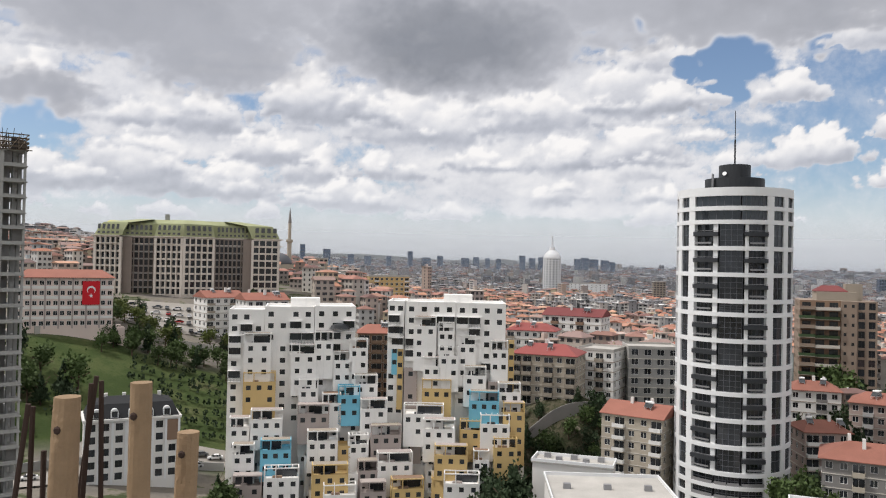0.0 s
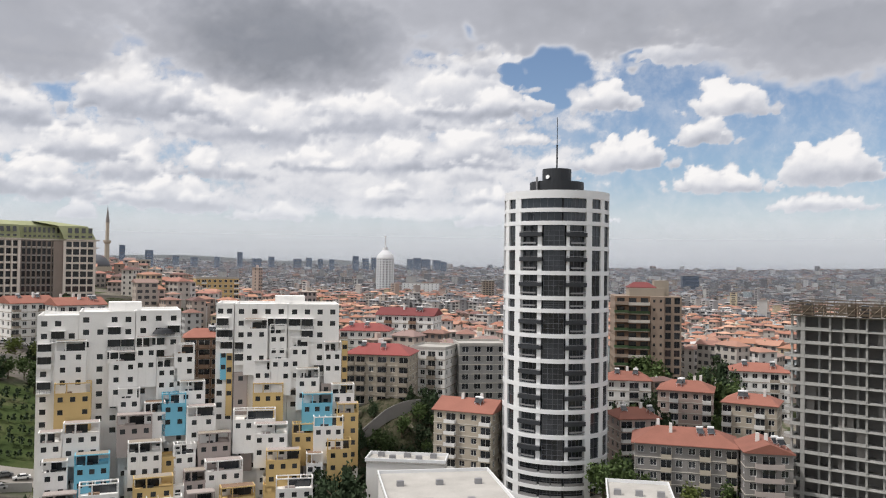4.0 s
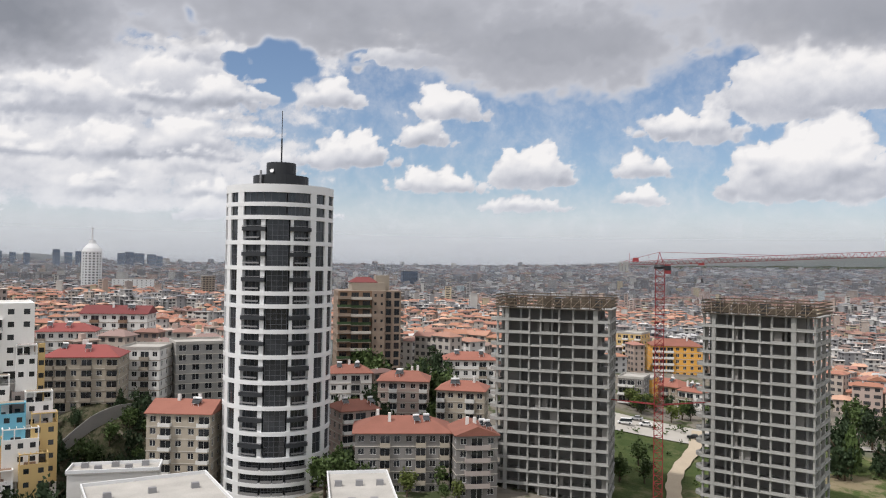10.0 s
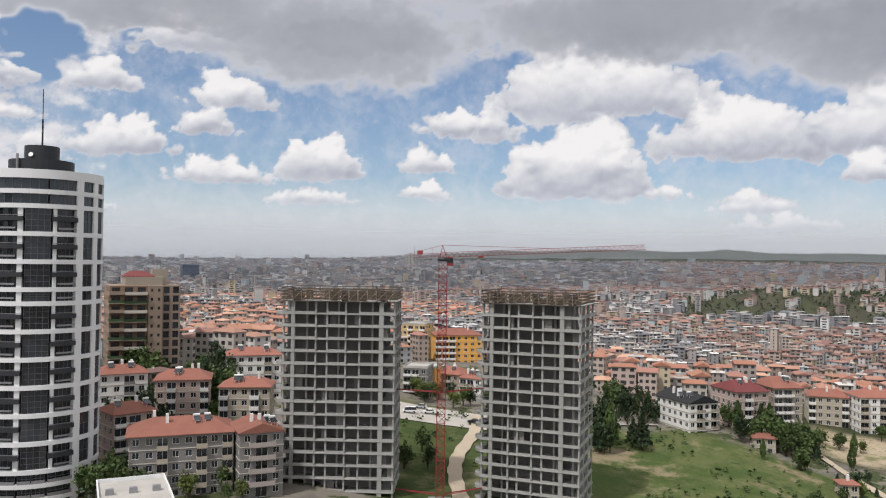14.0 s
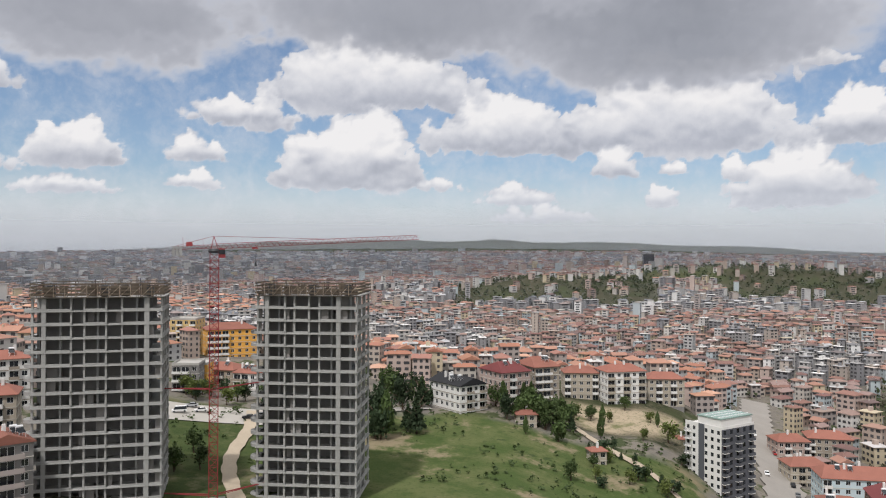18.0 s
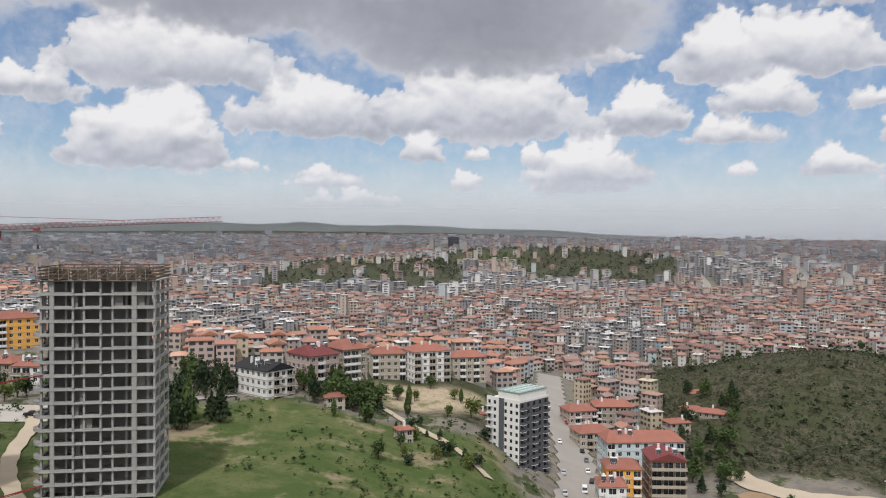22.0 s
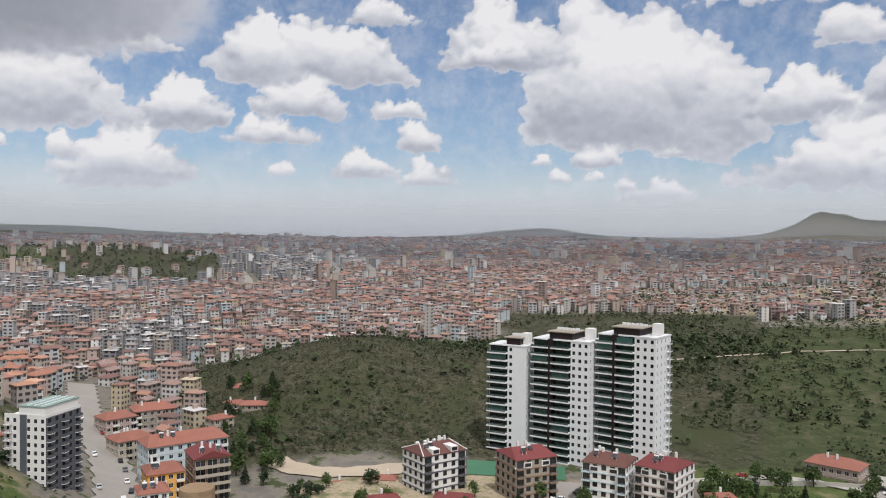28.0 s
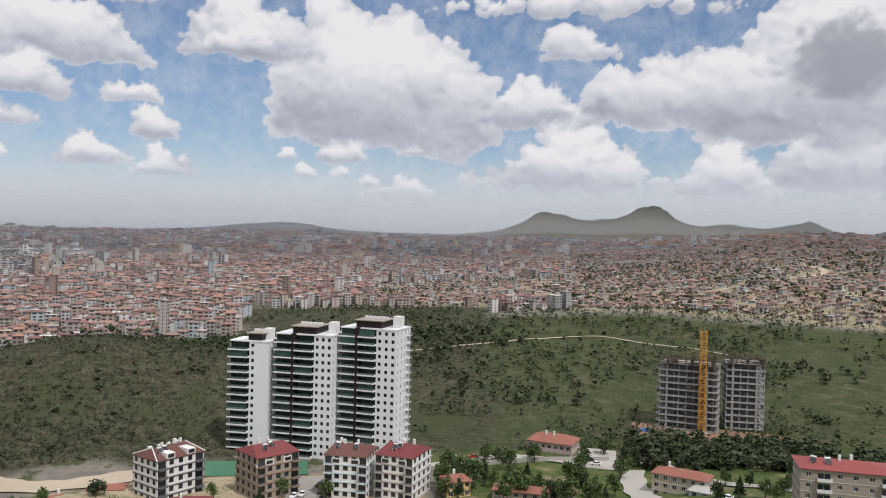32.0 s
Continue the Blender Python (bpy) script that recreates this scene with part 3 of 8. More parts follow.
def make_clouds():
    azs = np.concatenate([np.arange(-38, 164, 0.16), np.arange(164, 322, 3.0)])
    els = np.concatenate([np.arange(-3, 20.6, 0.13), np.arange(21, 88, 2.0), [89.5]])
    A, E = np.meshgrid(azs, els)
    nr, na = A.shape
    r = np.random.default_rng(17)
    wx = 1.1 * fbm(A * 0.5, E * 0.7, 3, 51) + 0.9 * fbm(A * 1.7, E * 2.0, 3, 52)
    wy = 0.9 * fbm(A * 0.5, E * 0.7, 3, 53) + 0.8 * fbm(A * 1.7, E * 2.0, 3, 54)
    soft = fbm(A * 0.10, E * 0.20, 4, 58)
    crumble = fbm(A * 0.55, E * 1.1, 5, 56)
    # a closed deck in the north, cumulus in front of it, nearer heaps over farther ones
    north = step(A, 33, 20) * step(E, 0.5, 4.5) * step(E, 26, 20) * step(A, -60, -44)
    cover = north * (1.15 + soft * 0.9 + crumble * 0.5) - 0.9
    light = 0.58 + crumble * 0.55 + soft * 0.3
    clouds = [(a, e - 0.06 * h, w * 1.14, h * 1.14, 1.0) for a, e, w, h in CUMULUS_NORTH + CUMULUS_NORTH_EAST + CUMULUS_EAST + CUMULUS_SOUTH_EAST + CUMULUS_SOUTH]
    for k in range(70):
        e = 2.5 + 13 * r.random() ** 1.3
        clouds.append((r.uniform(-37, 22), e, r.uniform(1.2, 3.6), r.uniform(0.8, 2.0), 0.72))
    for k in range(46):
        a = r.uniform(-38, 322)
        clouds.append((a, r.uniform(21, 38) if a < 164 else r.uniform(6, 38), r.uniform(6, 14), r.uniform(3, 6), 0.9))
    for a, e, w, h, strength in sorted(clouds, key=lambda c: c[1]):
        i0, i1 = np.searchsorted(els, (e - h * 0.4 - 1, e + h * 1.5 + 1))
        j0, j1 = np.searchsorted(azs, (a - w * 1.3 - 1, a + w * 1.3 + 1))
        if i1 - i0 < 4 or j1 - j0 < 4:
            continue
        b = np.s_[i0:i1, j0:j1]
        depth, lit = cumulus(A[b], E[b], wx[b], wy[b], a, e, w, h, r)
        edge = 0.10 + 0.05 * h
        over = step(depth + crumble[b] * 0.35, -edge * 0.3, edge * 1.6) * strength
        low = step((E[b] - e) / h, 0.35, -0.12)
        over = over * (1 - 0.55 * low)
        light[b] = light[b] * (1 - over) + lit * over
        cover[b] = np.maximum(cover[b], np.clip(depth * (1.4 if h > 2 else 2.0) + 0.08, -0.85, 0.55 * strength + 0.05) - low * 0.22)
    veil = np.zeros_like(A)
    for a, e, w, h, k in GREY_CLOUDS:
        q = np.sqrt(((A + wx * 2.2 - a) / (w * 1.25)) ** 2 + ((E + wy * 1.5 + crumble * 1.2 - e) / (h * 1.3)) ** 2)
        veil = np.maximum(veil, step(q, 1.05, 0.30) * k * (0.92 + 0.5 * soft))
    high = step(E + crumble * 3.5 + wy * 1.5, 13.2, 16.0) * step(A, -60, -40) * step(A, 97, 82) * step(E, 30, 22)
    veil = np.maximum(veil, high * np.clip(0.42 + soft * 0.7 + crumble * 0.3, 0, 1))
    gaps = step(puffs(A + wx * 4 + crumble * 2.5, E + wy * 3.2, [(a, e, w * 1.2, h * 1.2) for a, e, w, h in BLUE_GAPS]), 0.02, 0.75)
    veil = veil * (1 - blur(gaps, 5))
    # the layer goes on unseen all round and overhead, added as glowing fill for shaded walls, open where the sun shines
    # through
    ea, es = np.radians(E), radians(SUN_EL)
    off = np.degrees(np.arccos(np.clip(np.sin(ea) * math.sin(es) + np.cos(ea) * math.cos(es) * np.cos(np.radians(A - SUN_AZ)), -1, 1)))
    deck = np.maximum(step(E, 21, 25), step(A, 158, 176) * step(E, 6, 14)) * step(off, 12, 24)
    cover = np.maximum(cover, deck * (0.50 + soft * 0.6)) - blur(gaps, 5) * 1.1
    cover = np.where(off < 12, -0.9, cover)
    # the unseen deck is set near white to brighten the land
    light = np.clip(np.maximum(light, deck * 0.95), 0, 1)
    low = step(E, 6.4, 0.6)
    R = 4930.0
    X, Y, Z = R * np.cos(np.radians(E)) * np.sin(np.radians(A)), R * np.cos(np.radians(E)) * np.cos(np.radians(A)), EYE + R * np.sin(np.radians(E))
    idx = np.arange(nr * na).reshape(nr, na)
    nxt = np.roll(idx, -1, axis=1)
    F = np.stack([idx[:-1], idx[1:], nxt[1:], nxt[:-1]], -1).reshape(-1, 4)
    me = bpy.data.meshes.new("clouds")
    me.vertices.add(nr * na)
    me.vertices.foreach_set("co", np.stack([X, Y, Z], -1).ravel())
    me.loops.add(F.size)
    me.loops.foreach_set("vertex_index", F.ravel().astype(np.int32))
    me.polygons.add(len(F))
    me.polygons.foreach_set("loop_start", np.arange(0, F.size, 4))
    me.polygons.foreach_set("use_smooth", np.ones(len(F), bool))
    at = me.attributes.new("cloud", "FLOAT_COLOR", "POINT")
    at.data.foreach_set("color", np.stack([light, veil, low, cover + 1.0], -1).ravel())
    m = bpy.data.materials.new("clouds")
    m.use_nodes = True
    m.cycles.emission_sampling = "NONE"
    n = Nodes(m.node_tree)
    a = n.put("ShaderNodeAttribute", attribute_name="cloud")
    sp = n.put("ShaderNodeSeparateColor", [a.outputs["Color"]])
    pos = n.put("ShaderNodeNewGeometry").outputs["Position"]
    fine = n.math("SUBTRACT", n.noise(pos, 0.022, 6.0, 0.6, 0.3).outputs["Fac"], 0.5)
    wisp = n.math("SUBTRACT", n.noise(pos, 0.006, 5.0, 0.55, 0.4).outputs["Fac"], 0.5)
    body = n.ramp(n.math("MULTIPLY_ADD", wisp, 0.22, n.math("MULTIPLY_ADD", fine, 0.30, a.outputs["Alpha"])), 0.96, 1.24)
    lit = n.math("MULTIPLY_ADD", wisp, 0.22, n.math("MULTIPLY_ADD", fine, 0.20, sp.outputs[0]))
    r = n.put("ShaderNodeValToRGB", [lit])
    for k, (p, c) in enumerate(((0.0, (0.33, 0.345, 0.38)), (0.34, (0.50, 0.51, 0.545)), (0.62, (0.70, 0.695, 0.70)), (0.92, (0.90, 0.87, 0.83)))):
        e = r.color_ramp.elements[k] if k < 2 else r.color_ramp.elements.new(p)
        e.position, e.color = p, (*c, 1)
    veil = n.math("MULTIPLY_ADD", n.math("MULTIPLY", wisp, sp.outputs[1]), 0.35, sp.outputs[1], clamp=True)
    dull = n.mix(veil, (0.56, 0.56, 0.585), (0.225, 0.235, 0.26))
    col = n.mix(n.math("MULTIPLY", n.math("SUBTRACT", 1.0, body), 0.6), r.outputs[0], (0.68, 0.69, 0.71))
    col = n.mix(n.ramp(veil, 0.02, 0.42, 0.0, 0.93), col, dull)
    col = n.mix(n.math("MULTIPLY", sp.outputs[2], 0.86), col, (0.67, 0.69, 0.715))
    mist = n.ramp(n.math("MULTIPLY_ADD", wisp, 0.55, n.math("MULTIPLY_ADD", fine, 0.25, a.outputs["Alpha"])), 0.88, 1.16, 0.0, 0.36)
    solid = n.math("MAXIMUM", n.math("MAXIMUM", mist, n.math("MULTIPLY", body, 0.97)), n.ramp(veil, 0.03, 0.30, 0.0, 0.97))
    clear = n.math("MULTIPLY", n.math("SUBTRACT", 1.0, solid), n.math("SUBTRACT", 1.0, n.math("MULTIPLY", sp.outputs[2], 0.91)))
    glow = n.put("ShaderNodeEmission", [col, 1.0])
    n.put("ShaderNodeOutputMaterial", [n.put("ShaderNodeMixShader", [clear, glow.outputs[0], n.put("ShaderNodeBsdfTransparent").outputs[0]]).outputs[0]])
    me.materials.append(m)
    me.update(calc_edges=True)
    return tagged(new("backdrop_clouds", me), "broken white and grey cumulus clouds over a blue sky", "clouds", kind="structure")


make_clouds()


# ---- haze between the town and the hills: added see-through shells, their pale tint imitates it ----
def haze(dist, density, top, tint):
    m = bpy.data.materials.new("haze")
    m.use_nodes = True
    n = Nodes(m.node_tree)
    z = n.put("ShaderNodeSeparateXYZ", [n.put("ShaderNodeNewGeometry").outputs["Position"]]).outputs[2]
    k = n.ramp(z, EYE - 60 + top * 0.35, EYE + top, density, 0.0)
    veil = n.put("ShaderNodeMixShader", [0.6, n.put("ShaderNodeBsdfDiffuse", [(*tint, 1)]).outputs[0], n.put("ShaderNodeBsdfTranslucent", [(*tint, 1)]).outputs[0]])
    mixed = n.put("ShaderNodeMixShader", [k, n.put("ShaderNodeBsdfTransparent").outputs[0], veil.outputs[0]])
    n.put("ShaderNodeOutputMaterial", [mixed.outputs[0]])
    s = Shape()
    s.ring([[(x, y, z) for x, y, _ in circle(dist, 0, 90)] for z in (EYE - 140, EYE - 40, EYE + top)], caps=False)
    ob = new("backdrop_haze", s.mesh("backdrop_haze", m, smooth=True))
    return tagged(ob, "see-through shell tinted to imitate pale blue haze over the distant town", "haze", kind="structure")


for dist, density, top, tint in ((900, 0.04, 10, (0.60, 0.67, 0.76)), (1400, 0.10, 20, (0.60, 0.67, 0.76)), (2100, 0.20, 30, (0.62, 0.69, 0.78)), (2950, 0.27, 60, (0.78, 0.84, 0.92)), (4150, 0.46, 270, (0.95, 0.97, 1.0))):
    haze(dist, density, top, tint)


# ---- the town as far as the hills: houses beyond counting ----
def unit_house(floors, hip, cols, with_windows, flat=False):
    """Vertices as rows (x half widths, y half depths, wall heights, roof heights, dx, dy), faces, slots."""
    v, f, s = [], [], []

    def face(rows, slot):
        i = len(v)
        v.extend(rows)
        f.append((i, i + 1, i + 2, i + 3))
        s.append(slot)
    i = 0
    v += [(sx, sy, zz, 0, 0, 0) for zz in (-0.6, 1) for sx, sy in ((-1, -1), (1, -1), (1, 1), (-1, 1))]
    for k in range(4):
        f.append((k, (k + 1) % 4, 4 + (k + 1) % 4, 4 + k))
        s.append(0)
    i = len(v)
    o = 0.6
    v += [(-1, -1, 1, 0, -o, -o), (1, -1, 1, 0, o, -o), (1, 1, 1, 0, o, o), (-1, 1, 1, 0, -o, o), (-hip, 0, 1, 1, -o * hip, 0), (hip, 0, 1, 1, o * hip, 0)]
    f += [(i, i + 1, i + 5, i + 4), (i + 2, i + 3, i + 4, i + 5), (i + 1, i + 2, i + 5, i + 5), (i + 3, i, i + 4, i + 4), (i + 3, i + 2, i + 1, i)]
    s += [0 if flat else 1] * 5
    if with_windows and cols > 1 and (flat or floors > 2):
        # a stair head or chimney block on the roof
        i = len(v)
        corners = ((-1, -1), (1, -1), (1, 1), (-1, 1))
        if flat:
            v += [(sx * 0.2, sy * 0.3, 1 + zz, 0, 0, 0) for zz in (0, 2.4 / (floors * 2.9)) for sx, sy in corners]
        else:
            v += [(0.3 + sx * 0.05, 0.2 + sy * 0.08, 1, zz, 0, 0) for zz in (0, 1.25) for sx, sy in corners]
        for k in range(4):
            f.append((i + k, i + (k + 1) % 4, i + 4 + (k + 1) % 4, i + 4 + k))
            s.append(0)
        f.append((i + 4, i + 5, i + 6, i + 7))
        s.append(0)
    if with_windows:
        for k in range(floors):
            z0, z1 = (k + 0.28) / floors, (k + 0.78) / floors
            for c in range(cols):
                u = -1 + 2 * (c + 0.5) / cols
                h = 0.62 / cols * (0.8 if (c + k) % 3 else 1.15)
                for sy in (-1, 1):
                    q = [(u - h, sy, z0, 0, 0, sy * 0.06), (u + h, sy, z0, 0, 0, sy * 0.06), (u + h, sy, z1, 0, 0, sy * 0.06), (u - h, sy, z1, 0, 0, sy * 0.06)]
                    face(q if sy < 0 else q[::-1], 2)
            for c in range(cols - 1):
                u = -1 + 2 * (c + 0.5) / (cols - 1)
                for sx in (-1, 1):
                    q = [(sx, u - 0.16, z0, 0, sx * 0.06, 0), (sx, u + 0.16, z0, 0, sx * 0.06, 0), (sx, u + 0.16, z1, 0, sx * 0.06, 0), (sx, u - 0.16, z1, 0, sx * 0.06, 0)]
                    face(q[::-1] if sx < 0 else q, 2)
    f2 = [tuple(dict.fromkeys(q)) for q in f]
    return np.array(v, float), f2, s


def crowd(name, groups, mats, label, category):
    """One mesh of many houses. groups: (template, array of x, y, z, turn, width, depth, wall height, roof height)."""
    V, L, starts, S, base, at = [], [], [], [], 0, 0
    for (tv, tf, ts), P in groups:
        if not len(P):
            continue
        n = len(P)
        lx = tv[None, :, 0] * P[:, None, 4] / 2 + tv[None, :, 4]
        ly = tv[None, :, 1] * P[:, None, 5] / 2 + tv[None, :, 5]
        lz = tv[None, :, 2] * P[:, None, 6] + tv[None, :, 3] * P[:, None, 7]
        c, s = np.cos(P[:, 3])[:, None], np.sin(P[:, 3])[:, None]
        V.append(np.stack([P[:, None, 0] + lx * c - ly * s, P[:, None, 1] + lx * s + ly * c, P[:, None, 2] + lz], -1).reshape(-1, 3))
        flat = np.array([k for q in tf for k in q])
        size = np.array([len(q) for q in tf])
        L.append((flat[None, :] + (base + np.arange(n) * len(tv))[:, None]).ravel())
        st = np.concatenate([[0], np.cumsum(size)[:-1]])
        starts.append((st[None, :] + (at + np.arange(n) * len(flat))[:, None]).ravel())
        S.append(np.tile(ts, n))
        base += n * len(tv)
        at += n * len(flat)
    V, L, starts, S = np.concatenate(V), np.concatenate(L), np.concatenate(starts), np.concatenate(S)
    me = bpy.data.meshes.new(name)
    me.vertices.add(len(V))
    me.vertices.foreach_set("co", V.ravel())
    me.loops.add(len(L))
    me.loops.foreach_set("vertex_index", L.astype(np.int32))
    me.polygons.add(len(starts))
    me.polygons.foreach_set("loop_start", starts.astype(np.int32))
    for k in mats:
        me.materials.append(k)
    me.polygons.foreach_set("material_index", S.astype(np.int32))
    me.polygons.foreach_set("use_smooth", np.zeros(len(starts), bool))
    me.update(calc_edges=True)
    return tagged(new(name, me), label, category, kind="stuff")


rng = np.random.default_rng(5)
KEEP_CLEAR = []  # (x, y, radius) of single things, where no joined house may stand
CITY_FROM = ((-40, 420), (-16, 420), (-10, 380), (4, 268), (24, 250), (34, 262), (46, 400), (60, 345), (66, 335), (80, 385), (83, 345), (90, 335), (94, 400), (97, 470), (104, 580), (114, 600), (124, 740), (170, 700))


def town_plots(d0, d1, step, seed):
    r = np.random.default_rng(seed)
    g = np.arange(-d1, d1, step)
    X, Y = np.meshgrid(g, g)
    # streets: each district keeps its own grid direction
    X, Y = X.ravel() + r.uniform(-0.16, 0.16, X.size) * step, Y.ravel() + r.uniform(-0.16, 0.16, X.size) * step
    az, d = polar(X, Y)
    ok = (d > d0) & (d < d1) & (az > -36) & (az < 162)
    X, Y, az, d = X[ok], Y[ok], az[ok], d[ok]
    ok = d > np.interp(az, [a for a, _ in CITY_FROM], [b for _, b in CITY_FROM])
    c = cover(X, Y)
    ok &= (np.maximum(c["grass"], np.maximum(c["scrub"], c["dry"])) < 0.4) | (r.random(len(X)) < 0.07 * (d > 800) * (d < 2600))
    ok &= (c["village"] < 0.5) | (r.random(len(X)) < 0.8)
    ok &= r.random(len(X)) < 0.88
    return X[ok], Y[ok], c["village"][ok]


def make_town():
    for label, d0, d1, step, seed, windows in (("near", 240, 520, 11.6, 1, 3), ("valley", 520, 850, 10.6, 11, 2), ("middle", 850, 1450, 12.4, 2, 1), ("far", 1450, 2500, 19.5, 3, 0), ("farthest", 2500, 4100, 33, 4, 0)):
        X, Y, vil = town_plots(d0, d1, step, seed)
        for kx, ky, kr in KEEP_CLEAR:
            ok = np.hypot(X - kx, Y - ky) > kr
            X, Y, vil = X[ok], Y[ok], vil[ok]
        n = len(X)
        r = np.random.default_rng(seed + 20)
        dist = np.floor(vnoise(X / 160, Y / 160, 31) * 7) * 0.42
        turn = dist + r.normal(0, 0.06, n) + np.where(r.random(n) < 0.5, 0, math.pi / 2)
        big = vnoise(X / 220, Y / 220, 41)
        fl = np.clip(np.round(2.6 + big * 3.0 + r.normal(0, 0.9, n)), 2, 6).astype(int)
        fl = np.where(vil > 0.5, 1 + (r.random(n) < 0.25), fl)
        tall = ((np.degrees(np.arctan2(X, Y)) > -5) | (np.hypot(X, Y) > 1500)) & (r.random(n) < (0.002 if d0 < 800 else 0.012 if d0 < 1400 else 0.03)) & (vil < 0.5)
        fl = np.where(tall, r.integers(7, 13, n), fl)
        blocks = (vnoise(X / 150, Y / 150, 77) + 0.25 * vnoise(X / 40, Y / 40, 78) > 0.86) & (vil < 0.5) & (np.hypot(X, Y) > 520)
        fl = np.where(blocks & ~tall, np.clip(fl + 2, 4, 8), fl)
        flat = tall | (r.random(n) < 0.16) | (blocks & (r.random(n) < 0.6))
        fh = 2.6
        W = r.uniform(0.52, 0.92, n) * step * np.where(vil > 0.5, 0.78, 1.0) * np.where(tall, 0.85, 1)
        D = np.minimum(W, r.uniform(0.45, 0.66, n) * step * np.where(vil > 0.5, 0.7, 1.0))
        P = np.stack([X, Y, ground(X, Y), turn, W, D, fl * fh, np.where(flat, 0.35, D * r.uniform(0.15, 0.27, n))], -1)
        pick = r.random(n)
        az, dd = polar(X, Y)
        # districts whose roofs take the painted-in sunlit colour
        sunlit_tiles = ((az > 2) & (az < 52) & (dd < 1150) & (dd > 330) & (r.random(n) < 0.8)) | ((az > 55) & (az < 82) & (dd < 520)) | ((az > 84) & (dd > 1900) & (r.random(n) < 0.25)) | ((az > -40) & (az < 2) & (dd < 700) & (r.random(n) < 0.5))
        # far houses by distance, greyed as if by haze; blocks are grey themselves
        grey = (az < 62) & (dd > np.interp(az, (-20, 10, 40, 62), (900, 1250, 1250, 1900))) & (r.random(n) < 0.85) | blocks
        kind = np.where(grey, 2, np.where(sunlit_tiles, 1, 0))
        for which, mats, words in ((0, (CITY_WALL, CITY_ROOF, CITY_WIN), "brown tiled"), (1, (CITY_WALL, CITY_ROOF_SUNLIT, CITY_WIN), "orange tiled, sunlit-coloured"), (2, (CITY_WALL_GREY, CITY_ROOF_GREY, CITY_WIN), "grey flat-roofed and tiled")):
            groups = []
            for k in sorted(set(fl)):
                for hip, lo, hi in ((0.35, 0, 0.4), (0.6, 0.4, 0.7), (1.0, 0.7, 1.01)):
                    sel = (fl == k) & (pick >= lo) & (pick < hi) & ~flat & (kind == which)
                    groups.append((unit_house(k, hip, windows, windows > 0), P[sel]))
                sel = (fl == k) & flat & (kind == which)
                groups.append((unit_house(k, 0.97, windows, windows > 0, flat=True), P[sel]))
            if any(len(g[1]) for g in groups):
                crowd("town_houses", groups, mats, f"{label} {words} town houses packed along the streets", "houses")


# ---- windows, walls and roofs of single buildings ----
BAND = surface("pale_floor_bands", (0.52, 0.49, 0.44), stain=0.3, spread=0.15)
WINDOWS = {}


def glazing(us, zs, at, deep):
    """Panes set back in one frame. us and zs: edges of frame, pane, frame, pane ... frame; at gives the place of (u, depth, z)."""
    s = Shape()
    for i, (a, b) in enumerate(zip(us, us[1:])):
        for j, (c, d) in enumerate(zip(zs, zs[1:])):
            if i % 2 and j % 2:
                s.quad(at(a, 0, c), at(b, 0, c), at(b, 0, d), at(a, 0, d), 1)
                for p, q in (((a, c), (b, c)), ((b, c), (b, d)), ((b, d), (a, d)), ((a, d), (a, c))):
                    s.quad(at(p[0], deep, p[1]), at(q[0], deep, q[1]), at(q[0], 0, q[1]), at(p[0], 0, p[1]), 0)
            else:
                s.quad(at(a, deep, c), at(b, deep, c), at(b, deep, d), at(a, deep, d), 0)
    return s


def frame_edges(a, b, bars, t):
    """Edges of a frame of width t from a to b with so many bars between."""
    out = [a, a + t]
    for k in range(bars):
        m = a + (b - a) * (k + 1) / (bars + 1)
        out += [m - t / 2, m + t / 2]
    return out + [b - t, b]


def window_mesh(w, h, bars=1, glass=None, frame=None):
    key = (round(w, 2), round(h, 2), bars, glass and glass.name, frame and frame.name)
    if key not in WINDOWS:
        s = glazing(frame_edges(-w / 2, w / 2, bars, 0.07), frame_edges(-h / 2, h / 2, 0, 0.07), lambda u, y, z: (u, -y, z), 0.06)
        WINDOWS[key] = s.mesh("window", frame or FRAME, glass or GLASS, weld=True)
    return WINDOWS[key]


